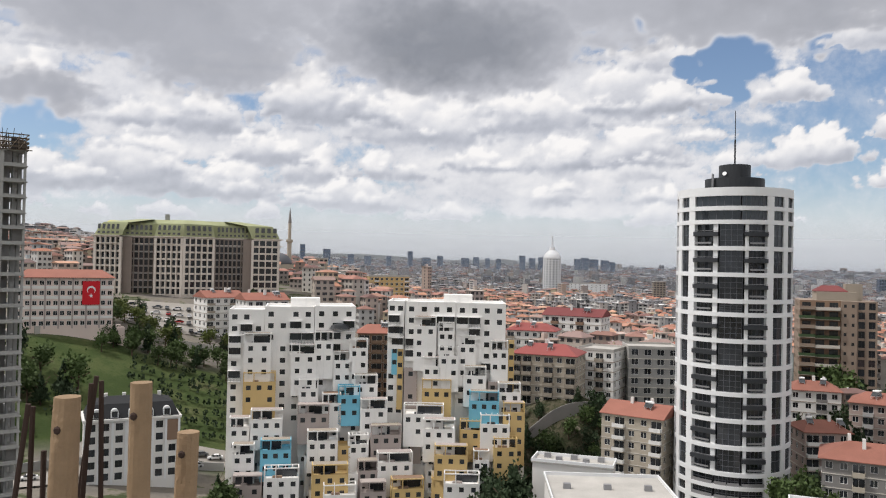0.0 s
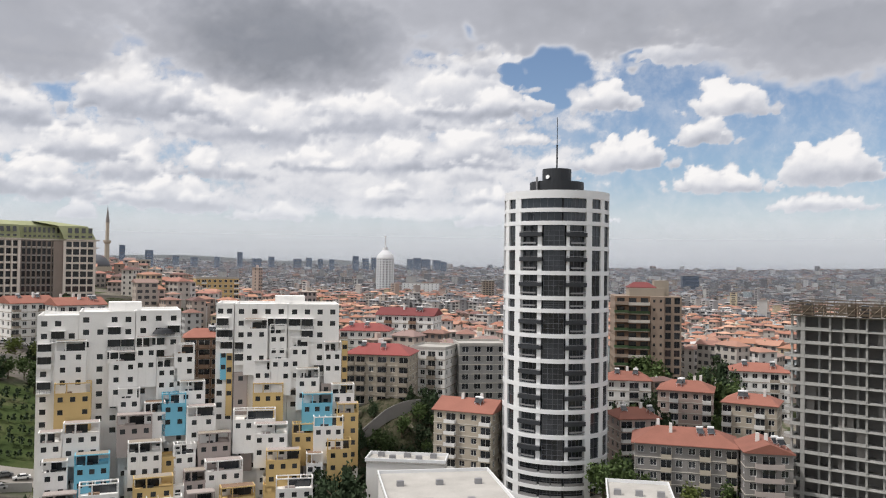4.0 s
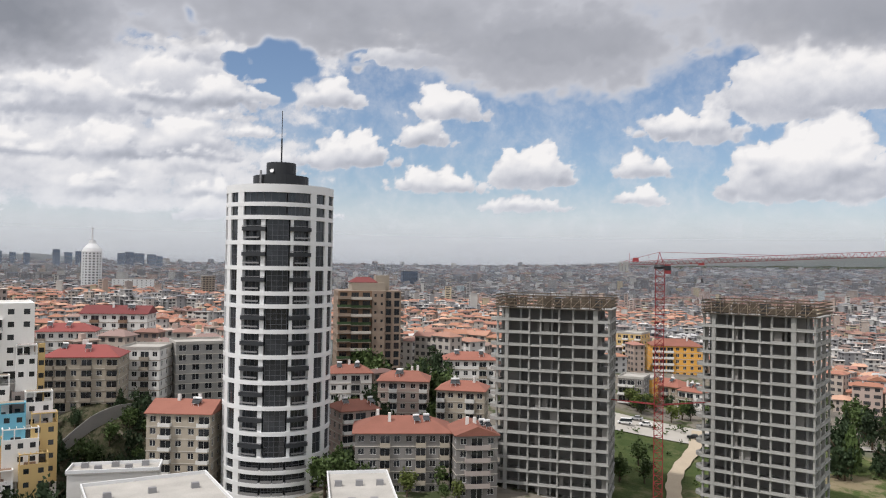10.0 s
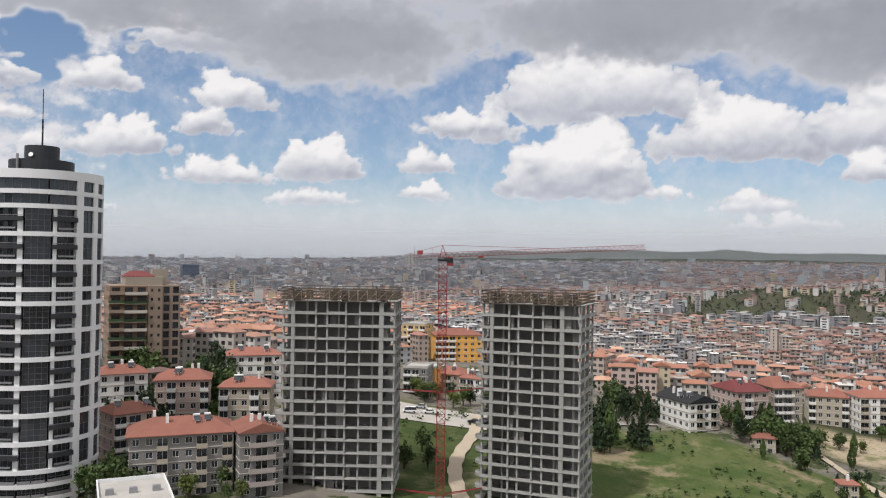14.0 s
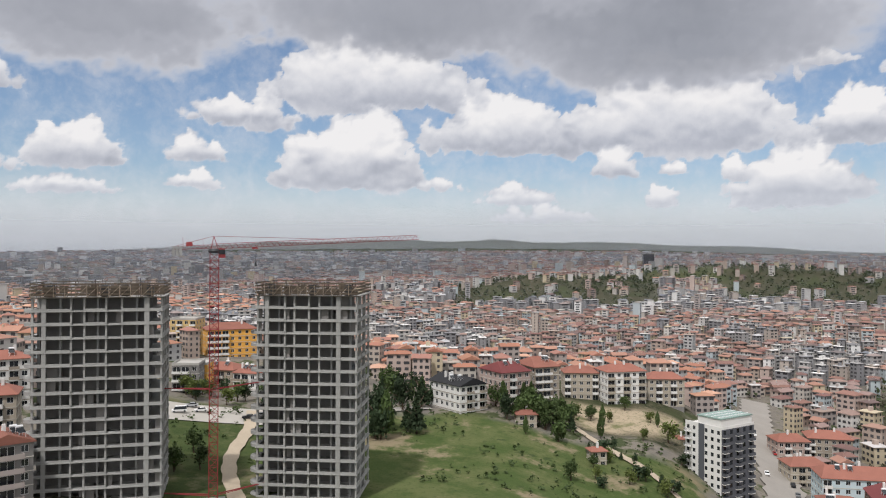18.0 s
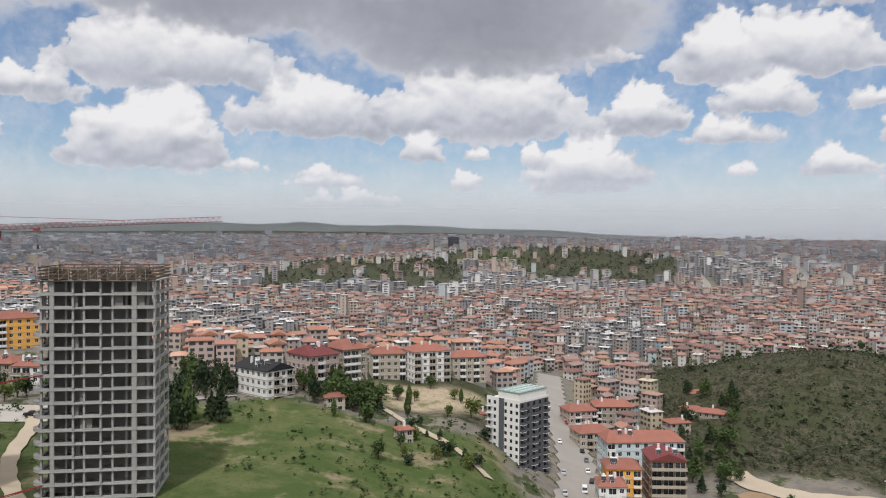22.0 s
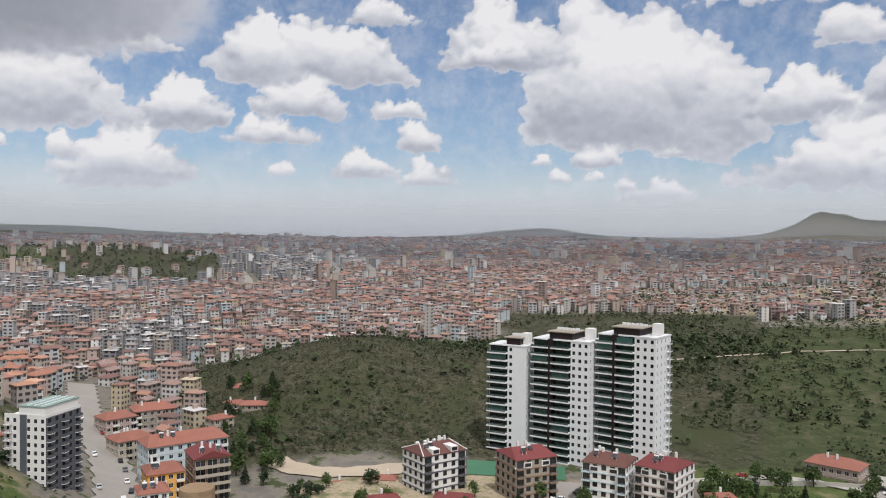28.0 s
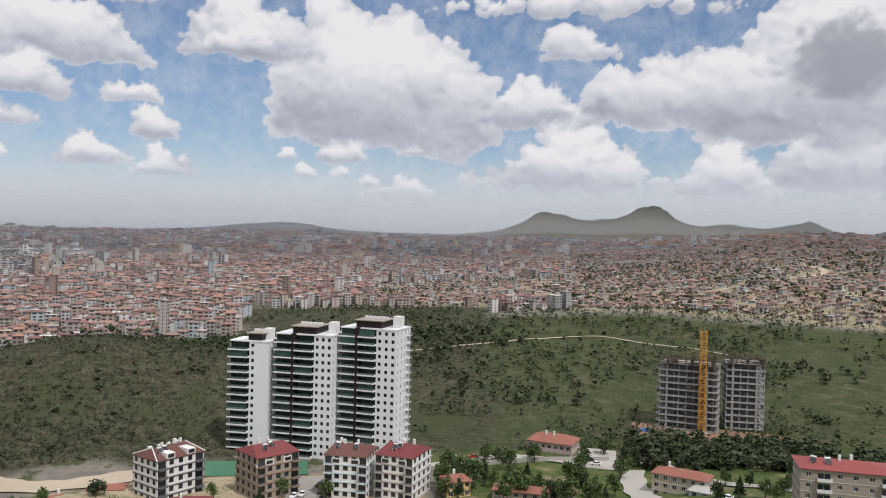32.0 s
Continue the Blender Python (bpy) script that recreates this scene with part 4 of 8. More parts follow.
def facade(s, root, p, turn, width, z0, floor_h, floors, cols, win=(1.3, 1.4), sill=0.95, depth=0.18, bars=1, slot=0, skip=None, glass=None, frame=None, name="window", margin=0.0, doors=(), joined=False):
    """A wall with openings, its front towards local -y of turn, from p along local x; windows become parts of root,
    or one part where they are far off."""
    far = Shape()
    m = Matrix.Translation((p[0], p[1], 0)) @ Matrix.Rotation(turn, 4, "Z")

    def at(x, y, z):
        q = m @ Vector((x, y, z))
        return (q.x, q.y, z)
    if margin:
        for a, b in ((0, margin), (width - margin, width)):
            s.quad(at(a, 0, z0), at(b, 0, z0), at(b, 0, z0 + floors * floor_h), at(a, 0, z0 + floors * floor_h), slot)
    cw = (width - 2 * margin) / max(cols, 1)
    for k in range(floors):
        za, zb = z0 + k * floor_h, z0 + (k + 1) * floor_h
        for c in range(cols):
            xa, xb = margin + c * cw, margin + (c + 1) * cw
            if skip and skip(k, c):
                s.quad(at(xa, 0, za), at(xb, 0, za), at(xb, 0, zb), at(xa, 0, zb), slot)
                continue
            w, h = min(win[0], cw - 0.3), win[1]
            xm = (xa + xb) / 2
            l, r, b, t = xm - w / 2, xm + w / 2, za + (0.1 if c in doors else sill), min(za + sill + h, zb - 0.15)
            if c in doors:
                l, r = xm - cw * 0.42, xm + cw * 0.42
            for q in ((xa, xb, za, b), (xa, xb, t, zb), (xa, l, b, t), (r, xb, b, t)):
                s.quad(at(q[0], 0, q[2]), at(q[1], 0, q[2]), at(q[1], 0, q[3]), at(q[0], 0, q[3]), slot)
            for (x1, z1), (x2, z2) in (((l, b), (r, b)), ((r, b), (r, t)), ((r, t), (l, t)), ((l, t), (l, b))):
                s.quad(at(x1, 0, z1), at(x2, 0, z2), at(x2, depth, z2), at(x1, depth, z1), slot)
            if joined:
                pane = glazing(frame_edges(l, r, bars, 0.07), frame_edges(b, t, 0, 0.07), lambda u, y, z: at(u, depth - y, z), 0.06)
                i = len(far.v)
                far.v += pane.v
                far.f += [tuple(i + j for j in q) for q in pane.f]
                far.s += pane.s
                continue
            part(name, window_mesh(r - l, t - b, bars, glass, frame), root, at=m @ Matrix.Translation((xm, depth, (b + t) / 2)))
    if far.f:
        part("window_glazing", far.mesh("window_glazing", frame or FRAME, glass or GLASS, weld=True), root)["kind"] = "stuff"


def walls(root, w, d, z0, floor_h, floors, cols, side_cols, mat, label="", sides="fblr", name="wall", cx=0.0, cy=0.0, bands=False, doors=(), **kw):
    """Four outer walls round a rectangle centred on (cx, cy); f is towards -y."""
    s = Shape()
    for k, p, turn, width, n in (("f", (cx - w / 2, cy - d / 2), 0, w, cols), ("r", (cx + w / 2, cy - d / 2), math.pi / 2, d, side_cols), ("b", (cx + w / 2, cy + d / 2), math.pi, w, cols), ("l", (cx - w / 2, cy + d / 2), -math.pi / 2, d, side_cols)):
        if k in sides:
            facade(s, root, p, turn, width, z0, floor_h, floors, n, doors=doors if k == "f" else (), **kw)
        else:
            facade(s, root, p, turn, width, z0, floor_h, floors, 1, skip=lambda a, b: True)
    top = z0 + floors * floor_h
    s.box(cx - w / 2 + 0.02, cx + w / 2 - 0.02, cy - d / 2 + 0.02, cy + d / 2 - 0.02, top - 0.1, top, sides="Z")
    if bands:
        for k in range(1, floors):
            part("floor_band", box_mesh("floor_band", w + 0.18, d + 0.18, 0.19, BAND if mat is not WHITE else BEIGE), root, at=Matrix.Translation((cx, cy, z0 + k * floor_h - 0.22)))
    return part(name, s.mesh("wall", mat), root, label)


def roof_mesh(w, d, z, rise, hip, over, mat, thick=0.18, along="x"):
    s = Shape()
    W, D = w / 2 + over, d / 2 + over
    e = [(-W, -D), (W, -D), (W, D), (-W, D)]
    if along == "x":
        rdg = [(-W * hip, 0), (W * hip, 0)]
    else:
        rdg = [(0, -D * hip), (0, D * hip)]
    lo = [(x, y, z) for x, y in e]
    up = [(x, y, z + thick) for x, y in e]
    r = [(x, y, z + thick + rise) for x, y in rdg]
    s.poly(lo[::-1])
    for k in range(4):
        s.quad(lo[k], lo[(k + 1) % 4], up[(k + 1) % 4], up[k])
    if along == "x":
        s.quad(up[0], up[1], r[1], r[0])
        s.quad(up[2], up[3], r[0], r[1])
        s.poly((up[1], up[2], r[1]))
        s.poly((up[3], up[0], r[0]))
    else:
        s.quad(up[1], up[2], r[1], r[0])
        s.quad(up[3], up[0], r[0], r[1])
        s.poly((up[0], up[1], r[0]))
        s.poly((up[2], up[3], r[1]))
    return s.mesh("roof", mat)


BOXES = {}


def box_mesh(name, w, d, h, mat, bevel=0.0):
    """A shared slab or post, standing on its origin."""
    key = (name, round(w, 2), round(d, 2), round(h, 2), mat.name)
    if key not in BOXES:
        BOXES[key] = Shape().box(-w / 2, w / 2, -d / 2, d / 2, 0, h, bevel=bevel).mesh(name, mat)
    return BOXES[key]


def balcony_mesh(w, d, mat, rail_mat, h=0.95, key="solid"):
    k = ("balcony", round(w, 2), round(d, 2), mat.name, rail_mat.name, key)
    if k not in BOXES:
        s = Shape()
        s.box(-w / 2, w / 2, -d, 0, -0.16, 0.04, 0)
        if key == "solid":
            for b in ((-w / 2, w / 2, -d, -d + 0.1), (-w / 2, -w / 2 + 0.1, -d + 0.1, 0), (w / 2 - 0.1, w / 2, -d + 0.1, 0)):
                s.box(*b, 0.04, h, 1)
        else:
            for z in (0.35, 0.65, h):
                s.box(-w / 2, w / 2, -d, -d + 0.05, z - 0.05, z, 1)
                s.box(-w / 2, -w / 2 + 0.05, -d, 0, z - 0.05, z, 1)
                s.box(w / 2 - 0.05, w / 2, -d, 0, z - 0.05, z, 1)
            for q in range(5):
                x = -w / 2 + 0.03 + (w - 0.06) * q / 4
                s.box(x - 0.03, x + 0.03, -d, -d + 0.06, 0, h, 1)
        BOXES[k] = s.mesh("balcony", mat, rail_mat)
    return BOXES[k]


def heater_mesh():
    """A roof tank lying over its tilted solar panel."""
    if "heater" not in BOXES:
        s = Shape().beam((-0.75, 0.3, 1.3), (0.75, 0.3, 1.3), 0.33, n=8)
        s.quad((-0.8, -1.3, 0.2), (0.8, -1.3, 0.2), (0.8, 0.1, 1.05), (-0.8, 0.1, 1.05), 1)
        s.quad((-0.8, 0.1, 1.0), (0.8, 0.1, 1.0), (0.8, -1.3, 0.15), (-0.8, -1.3, 0.15), 0)
        for x in (-0.7, 0.7):
            s.beam((x, 0.3, -0.9), (x, 0.3, 1.1), 0.05, n=4).beam((x, -1.25, -0.9), (x, -1.25, 0.2), 0.05, n=4)
        BOXES["heater"] = s.mesh("water_heater", CLEAN, GLASS)
    return BOXES["heater"]


def stand(az, dist, turn=0.0, z=None):
    """A pose at that bearing and distance whose -y side faces the camera, turned by turn degrees to the viewer's right."""
    x, y = spot(az, dist)
    return pose(x, y, gz(az, dist) if z is None else z, 0, 0, -az + turn)


def house(az, dist, w, d, floors, wall, roof, top=None, turn=0.0, cols=5, side_cols=3, fh=3.0, rise=None, hip=0.5, over=0.5, along="x", label="", category="apartment house", group="", name="apartment_house",
          balconies=(), balcony_mat=None, rail=None, rail_kind="solid", win=(1.5, 1.5), stacks=2, frame=None, flat=False, below=1, bands=True):
    """A small apartment house: walls with real openings, windows, balconies, tiled roof and chimneys.
    top: elevation of the eaves in degrees; below: storeys that go on into the slope."""
    if top is not None:
        floors = min(max(floors, math.ceil((height(top, dist) - gz(az, dist)) / fh)), floors + 2)
    z = gz(az, dist) if top is None else height(top, dist) - floors * fh
    root = thing(name, label, category, stand(az, dist, turn, z), group)
    if not balconies and floors > 2 and cols > 2 and name == "apartment_house":
        balconies = ((1, w / cols * 0.95), (cols - 1, w / cols * 0.9)) if int(az * 10) % 2 else ((0, w / cols * 0.9), (cols - 2, w / cols * 0.95))
        rail, rail_kind = rail or (WHITE if wall is not WHITE else BEIGE), "solid"
    bal = {c: ww for c, ww in balconies}
    walls(root, w, d, 0, fh, floors, cols, side_cols, wall, win=win, frame=frame, sides="fl" if turn >= 0 else "fr", bands=bands, doors=set(bal), joined=dist >= 300)
    part("plinth", Shape().box(-w / 2 + 0.05, w / 2 - 0.05, -d / 2 + 0.05, d / 2 - 0.05, -below * fh, 0).mesh("plinth", GREYP if wall is not GREYP else BEIGE), root)
    for k in range(1, floors):
        for c, ww in bal.items():
            cw = w / cols
            part("balcony", balcony_mesh(ww, 1.3, balcony_mat or wall, rail or balcony_mat or wall, key=rail_kind), root, at=Matrix.Translation((-w / 2 + (c + 0.5) * cw, -d / 2 - 0.004, k * fh)))
    if flat:
        s = Shape()
        h = floors * fh
        s.box(-w / 2 - 0.1, w / 2 + 0.1, -d / 2 - 0.1, d / 2 + 0.1, h, h + 0.25)
        for b in ((-w / 2 - 0.1, w / 2 + 0.1, -d / 2 - 0.1, -d / 2 + 0.1), (-w / 2 - 0.1, w / 2 + 0.1, d / 2 - 0.1, d / 2 + 0.1), (-w / 2 - 0.1, -w / 2 + 0.1, -d / 2 + 0.1, d / 2 - 0.1), (w / 2 - 0.1, w / 2 + 0.1, -d / 2 + 0.1, d / 2 - 0.1)):
            s.box(*b, h + 0.25, h + 0.9)
        part("roof", s.mesh("roof", roof), root)
    else:
        rise = rise if rise is not None else (d if along == "x" else w) * 0.2
        part("roof", roof_mesh(w, d, floors * fh, rise, hip, over, roof, along=along), root)
        r = random.Random(int(az * 100))
        for k in range(stacks):
            x, y = (r.uniform(-0.3, 0.3) * w, r.uniform(-0.2, 0.2) * d)
            part("chimney", box_mesh("chimney", 0.8, 0.8, 1.6 + rise * 0.8, WHITE, 0.05), root, at=Matrix.Translation((x, y, floors * fh + 0.3)))
        if name == "apartment_house" and dist < 340:
            for k in range(2):
                x, y = (r.uniform(-0.36, 0.36) * w, -r.uniform(0.1, 0.26) * d)
                part("water_heater", heater_mesh(), root, at=pose(x, y, floors * fh + rise * 0.75, 0, 0, r.uniform(-15, 15)))
    x, y = spot(az, dist)
    KEEP_CLEAR.append((x, y, max(w, d) * 0.75))
    return root


# ==== single buildings near the camera ====
def arc(s, r0, r1, a0, a1, z0, z1, slot=0, step_deg=4.0, ends=True):
    """A curved block between two radii; angles in degrees from the front (-y), growing to the right."""
    n = max(1, int(math.ceil((a1 - a0) / step_deg)))
    pts = []
    for k in range(n + 1):
        a = radians(a0 + (a1 - a0) * k / n)
        pts.append((math.sin(a), -math.cos(a)))
    for (ax, ay), (bx, by) in zip(pts, pts[1:]):
        s.quad((ax * r1, ay * r1, z0), (bx * r1, by * r1, z0), (bx * r1, by * r1, z1), (ax * r1, ay * r1, z1), slot)
        s.quad((ax * r1, ay * r1, z1), (bx * r1, by * r1, z1), (bx * r0, by * r0, z1), (ax * r0, ay * r0, z1), slot)
        s.quad((ax * r0, ay * r0, z0), (bx * r0, by * r0, z0), (bx * r1, by * r1, z0), (ax * r1, ay * r1, z0), slot)
    if ends and a1 - a0 < 359:
        for (x, y), flip in ((pts[0], 1), (pts[-1], 0)):
            q = [(x * r0, y * r0, z0), (x * r1, y * r1, z0), (x * r1, y * r1, z1), (x * r0, y * r0, z1)]
            s.poly(q if flip else q[::-1], slot)
    return s


def curved_window(r, a0, a1, z0, z1, bars, rows=1):
    """Glass set back between the piers, with a frame and bars."""
    at = lambda u, y, z: ((r + y) * math.sin(radians(u)), -(r + y) * math.cos(radians(u)), z)
    return glazing(frame_edges(a0, a1, bars, 0.42), frame_edges(z0, z1, rows, 0.1), at, 0.07).mesh("window", SLATE, GLASS, weld=True)


def round_tower():
    dist = 210.0
    root = thing("round_tower", "round white apartment tower with dark glazing and a black crown", "tower", stand(20.03, dist, 0, height(5.1, dist)))
    R, deep = 13.5, 110
    bays = [(-83, -72), (-62, -49), (-40.8, 33), (40.5, 55), (62.5, 83)] + [(91 + 46 * k, 128 + 46 * k) for k in range(4)]
    edges = sorted(bays)
    for (a, b), (c, d) in zip(edges, edges[1:] + [(edges[0][0] + 360, 0)]):
        part("pier", arc(Shape(), R - 1.2, R, b, c, -deep, -2).mesh("pier", CLEAN), root)
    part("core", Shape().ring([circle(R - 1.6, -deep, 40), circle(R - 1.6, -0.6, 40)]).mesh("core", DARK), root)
    levels, z = [(-4.4, -2.0, 1), (-7.6, -5.4, 1)], -8.6
    for k in range(10):
        h = 2.1 if k == 3 else 5.15
        levels.append((z - h, z, 2 if h > 3 else 1))
        z -= h + 1.0
    while z > -deep + 6:
        levels.append((z - 2.1, z, 0))
        z -= 3.05
    part("parapet", arc(Shape(), R - 0.5, R + 0.05, 0, 360, -2.0, 0).mesh("parapet", CLEAN), root)
    part("roof_deck", Shape().ring([circle(R - 0.4, -0.9, 40), circle(R - 0.4, -0.6, 40)]).mesh("roof_deck", FLATROOF), root)
    for i, (z0, z1, kind) in enumerate(levels):
        below = levels[i + 1][1] if i + 1 < len(levels) else z0 - 1
        part("floor_band", arc(Shape(), R - 1.2, R + 0.06, 0, 360, below, z0).mesh("floor_band", CLEAN), root)
        for a, b in bays:
            if b - a < 40 or kind == 1 and z0 > -8:
                cut = [(a, b)] if b - a < 40 else [(a, 6), (7.5, b)]
                for q in cut:
                    part("window", curved_window(R - 0.45, q[0], q[1], z0, z1, 1 if b - a < 20 else 5, 1 if kind == 2 else 0), root)
                continue
            if kind == 0:
                for q0, q1 in ((-40.8, -18), (-15.5, -4.2), (-3.2, 8), (10.5, 33)):
                    part("window", curved_window(R - 0.7, q0, q1, z0, z1, 2), root)
                    part("rail", arc(Shape(), R - 0.1, R - 0.02, q0, q1, z0, z0 + 0.75).mesh("rail", RAIL), root)
                continue
            # two storeys behind one opening: loggias either side of a dark glazed middle
            part("window", curved_window(R - 0.5, -13.5, 9, z0, z1, 3, 3), root, "dark glazed middle bay")
            for q0, q1, p0, p1 in ((-40.8, -21.5, -21.5, -14.2), (15.5, 33, 9.6, 15.5)):
                part("window", curved_window(R - 1.1, q0, q1, z0, z1, 3, 1 if kind == 2 else 0), root)
                part("loggia_pier", arc(Shape(), R - 1.1, R - 0.25, p0 + 1.5, p1 - 1.2, z0, z1).mesh("loggia_pier", CLEAN), root)
                part("rail", arc(Shape(), R - 0.08, R, q0, q1, z0 + 0.55, z0 + 0.95).mesh("rail", RAIL), root)
                if kind == 2:
                    zm = (z0 + z1) / 2
                    part("balcony", arc(Shape(), R - 1.2, R + 0.55, min(q0, p0) + 0.3, max(q1, p1) - 0.3, zm - 0.25, zm + 0.75).mesh("balcony", DARK), root, "anthracite balcony front")
                    part("rail", arc(Shape(), R + 0.4, R + 0.46, min(q0, p0) + 0.3, max(q1, p1) - 0.3, zm + 0.95, zm + 1.05).mesh("rail", RAIL), root)
    part("crown", Shape().ring([circle(7.0, -0.6, 36), circle(7.0, 3.0, 36)]).mesh("crown", DARK), root, "black drum on the roof")
    part("crown_top", Shape().ring([circle(3.75, 3.0, 30), circle(3.75, 6.5, 30)]).mesh("crown_top", DARK), root)
    part("mast", Shape().beam((0, 0, 6.5), (0, 0, 13), 0.22, n=8).beam((0, 0, 13), (0, 0, 20.2), 0.11, n=6).mesh("mast", DARK), root)
    part("flue", Shape().beam((-5.0, -5.6, -0.6), (-5.0, -5.6, 4.0), 0.28, n=10).mesh("flue", RAIL), root)
    dish = Shape().ring([circle(0.15, 0, 12), circle(0.55, 0.16, 12)])
    part("dish", dish.mesh("dish", CLEAN), root, at=pose(-2.3, -3.3, 4.2, 70, 0, -25))
    KEEP_CLEAR.append((*spot(20.03, dist), 24))


WOOD_GREY = surface("grey_formwork_timber", (0.27, 0.22, 0.17), rough=0.9, spread=0.5, scale=2, each=0.4)


def formwork(root, w, d, z, r, n_panels=12):
    """Timber shutters, props and reinforcing bars of the storey that is being cast."""
    for side in (-1, 1):
        for k in range(n_panels):
            x = -w / 2 + (k + 0.5) * w / n_panels
            h = r.choice((0.9, 1.4, 1.9, 2.2))
            if r.random() < 0.62:
                part("shutter", box_mesh("shutter", w / n_panels * 0.8, 0.12, h, PLY), root, at=pose(x, side * (d / 2 - r.choice((0.0, 0.3, 1.4))), z + 0.1, 0, r.uniform(-2, 2), 0))
            for j in range(2 if side < 0 else 0):
                part("prop", box_mesh("prop", 0.09, 0.09, r.choice((2.6, 3.4, 4.2)), r.choice((PLY, RUST, DARK))), root, at=pose(x + r.uniform(-1.2, 1.2), side * (d / 2 - r.uniform(-0.5, 2.5)), z, r.uniform(-9, 9), r.uniform(-14, 14), 0))
    for k in range(8):
        x = -w / 2 + (k + 0.5) * w / 8
        s = Shape()
        for j in range(9):
            a, b = x + r.uniform(-0.9, 0.9), -d / 2 + r.uniform(0.2, 2.5)
            s.beam((a, b, z), (a + r.uniform(-0.2, 0.2), b, z + r.uniform(2.0, 3.6)), 0.05, n=3)
        part("reinforcing_bars", s.mesh("reinforcing_bars", RUST), root)["kind"] = "stuff"
    for k in range(3):
        x = (-0.36, 0.05, 0.4)[k] * w
        part("column_form", box_mesh("column_form", 1.6, 0.9, 2.6, DARK), root, at=Matrix.Translation((x, -d / 2 + 1.2, z)))
    for side in (-1, 1):
        for zz, hh in ((0.35, 0.5), (1.25, 0.35), (2.1, 0.3), (2.9, 0.22)):
            part("guard_board", box_mesh("guard_board", w + 0.6, 0.06, hh, PLY), root, at=pose(0, side * (d / 2 + 0.35), z + zz, 0, r.uniform(-0.4, 0.4), 0))
            part("guard_board", box_mesh("guard_board", d + 0.2, 0.06, hh, PLY), root, at=pose(side * (w / 2 + 0.3), 0, z + zz, 0, r.uniform(-0.4, 0.4), 90))
        brace = Shape()
        for k in range(n_panels):
            x = -w / 2 + k * w / n_panels
            brace.beam((x, side * (d / 2 + 0.42), z), (x + w / n_panels, side * (d / 2 + 0.42), z + 2.4), 0.06, n=3).beam((x, side * (d / 2 + 0.42), z - 0.1), (x, side * (d / 2 + 0.42), z + 2.7), 0.07, n=3)
        part("formwork_bracing", brace.mesh("formwork_bracing", WOOD_GREY), root)["kind"] = "stuff"
    for side in (-1, 1):
        s = Shape()
        s.box(-w / 2 - 0.8, w / 2 + 0.8, min(side * d / 2, side * (d / 2 + 0.9)), max(side * d / 2, side * (d / 2 + 0.9)), z - 0.1, z)
        part("scaffold_plank", s.mesh("scaffold_plank", PLY), root)


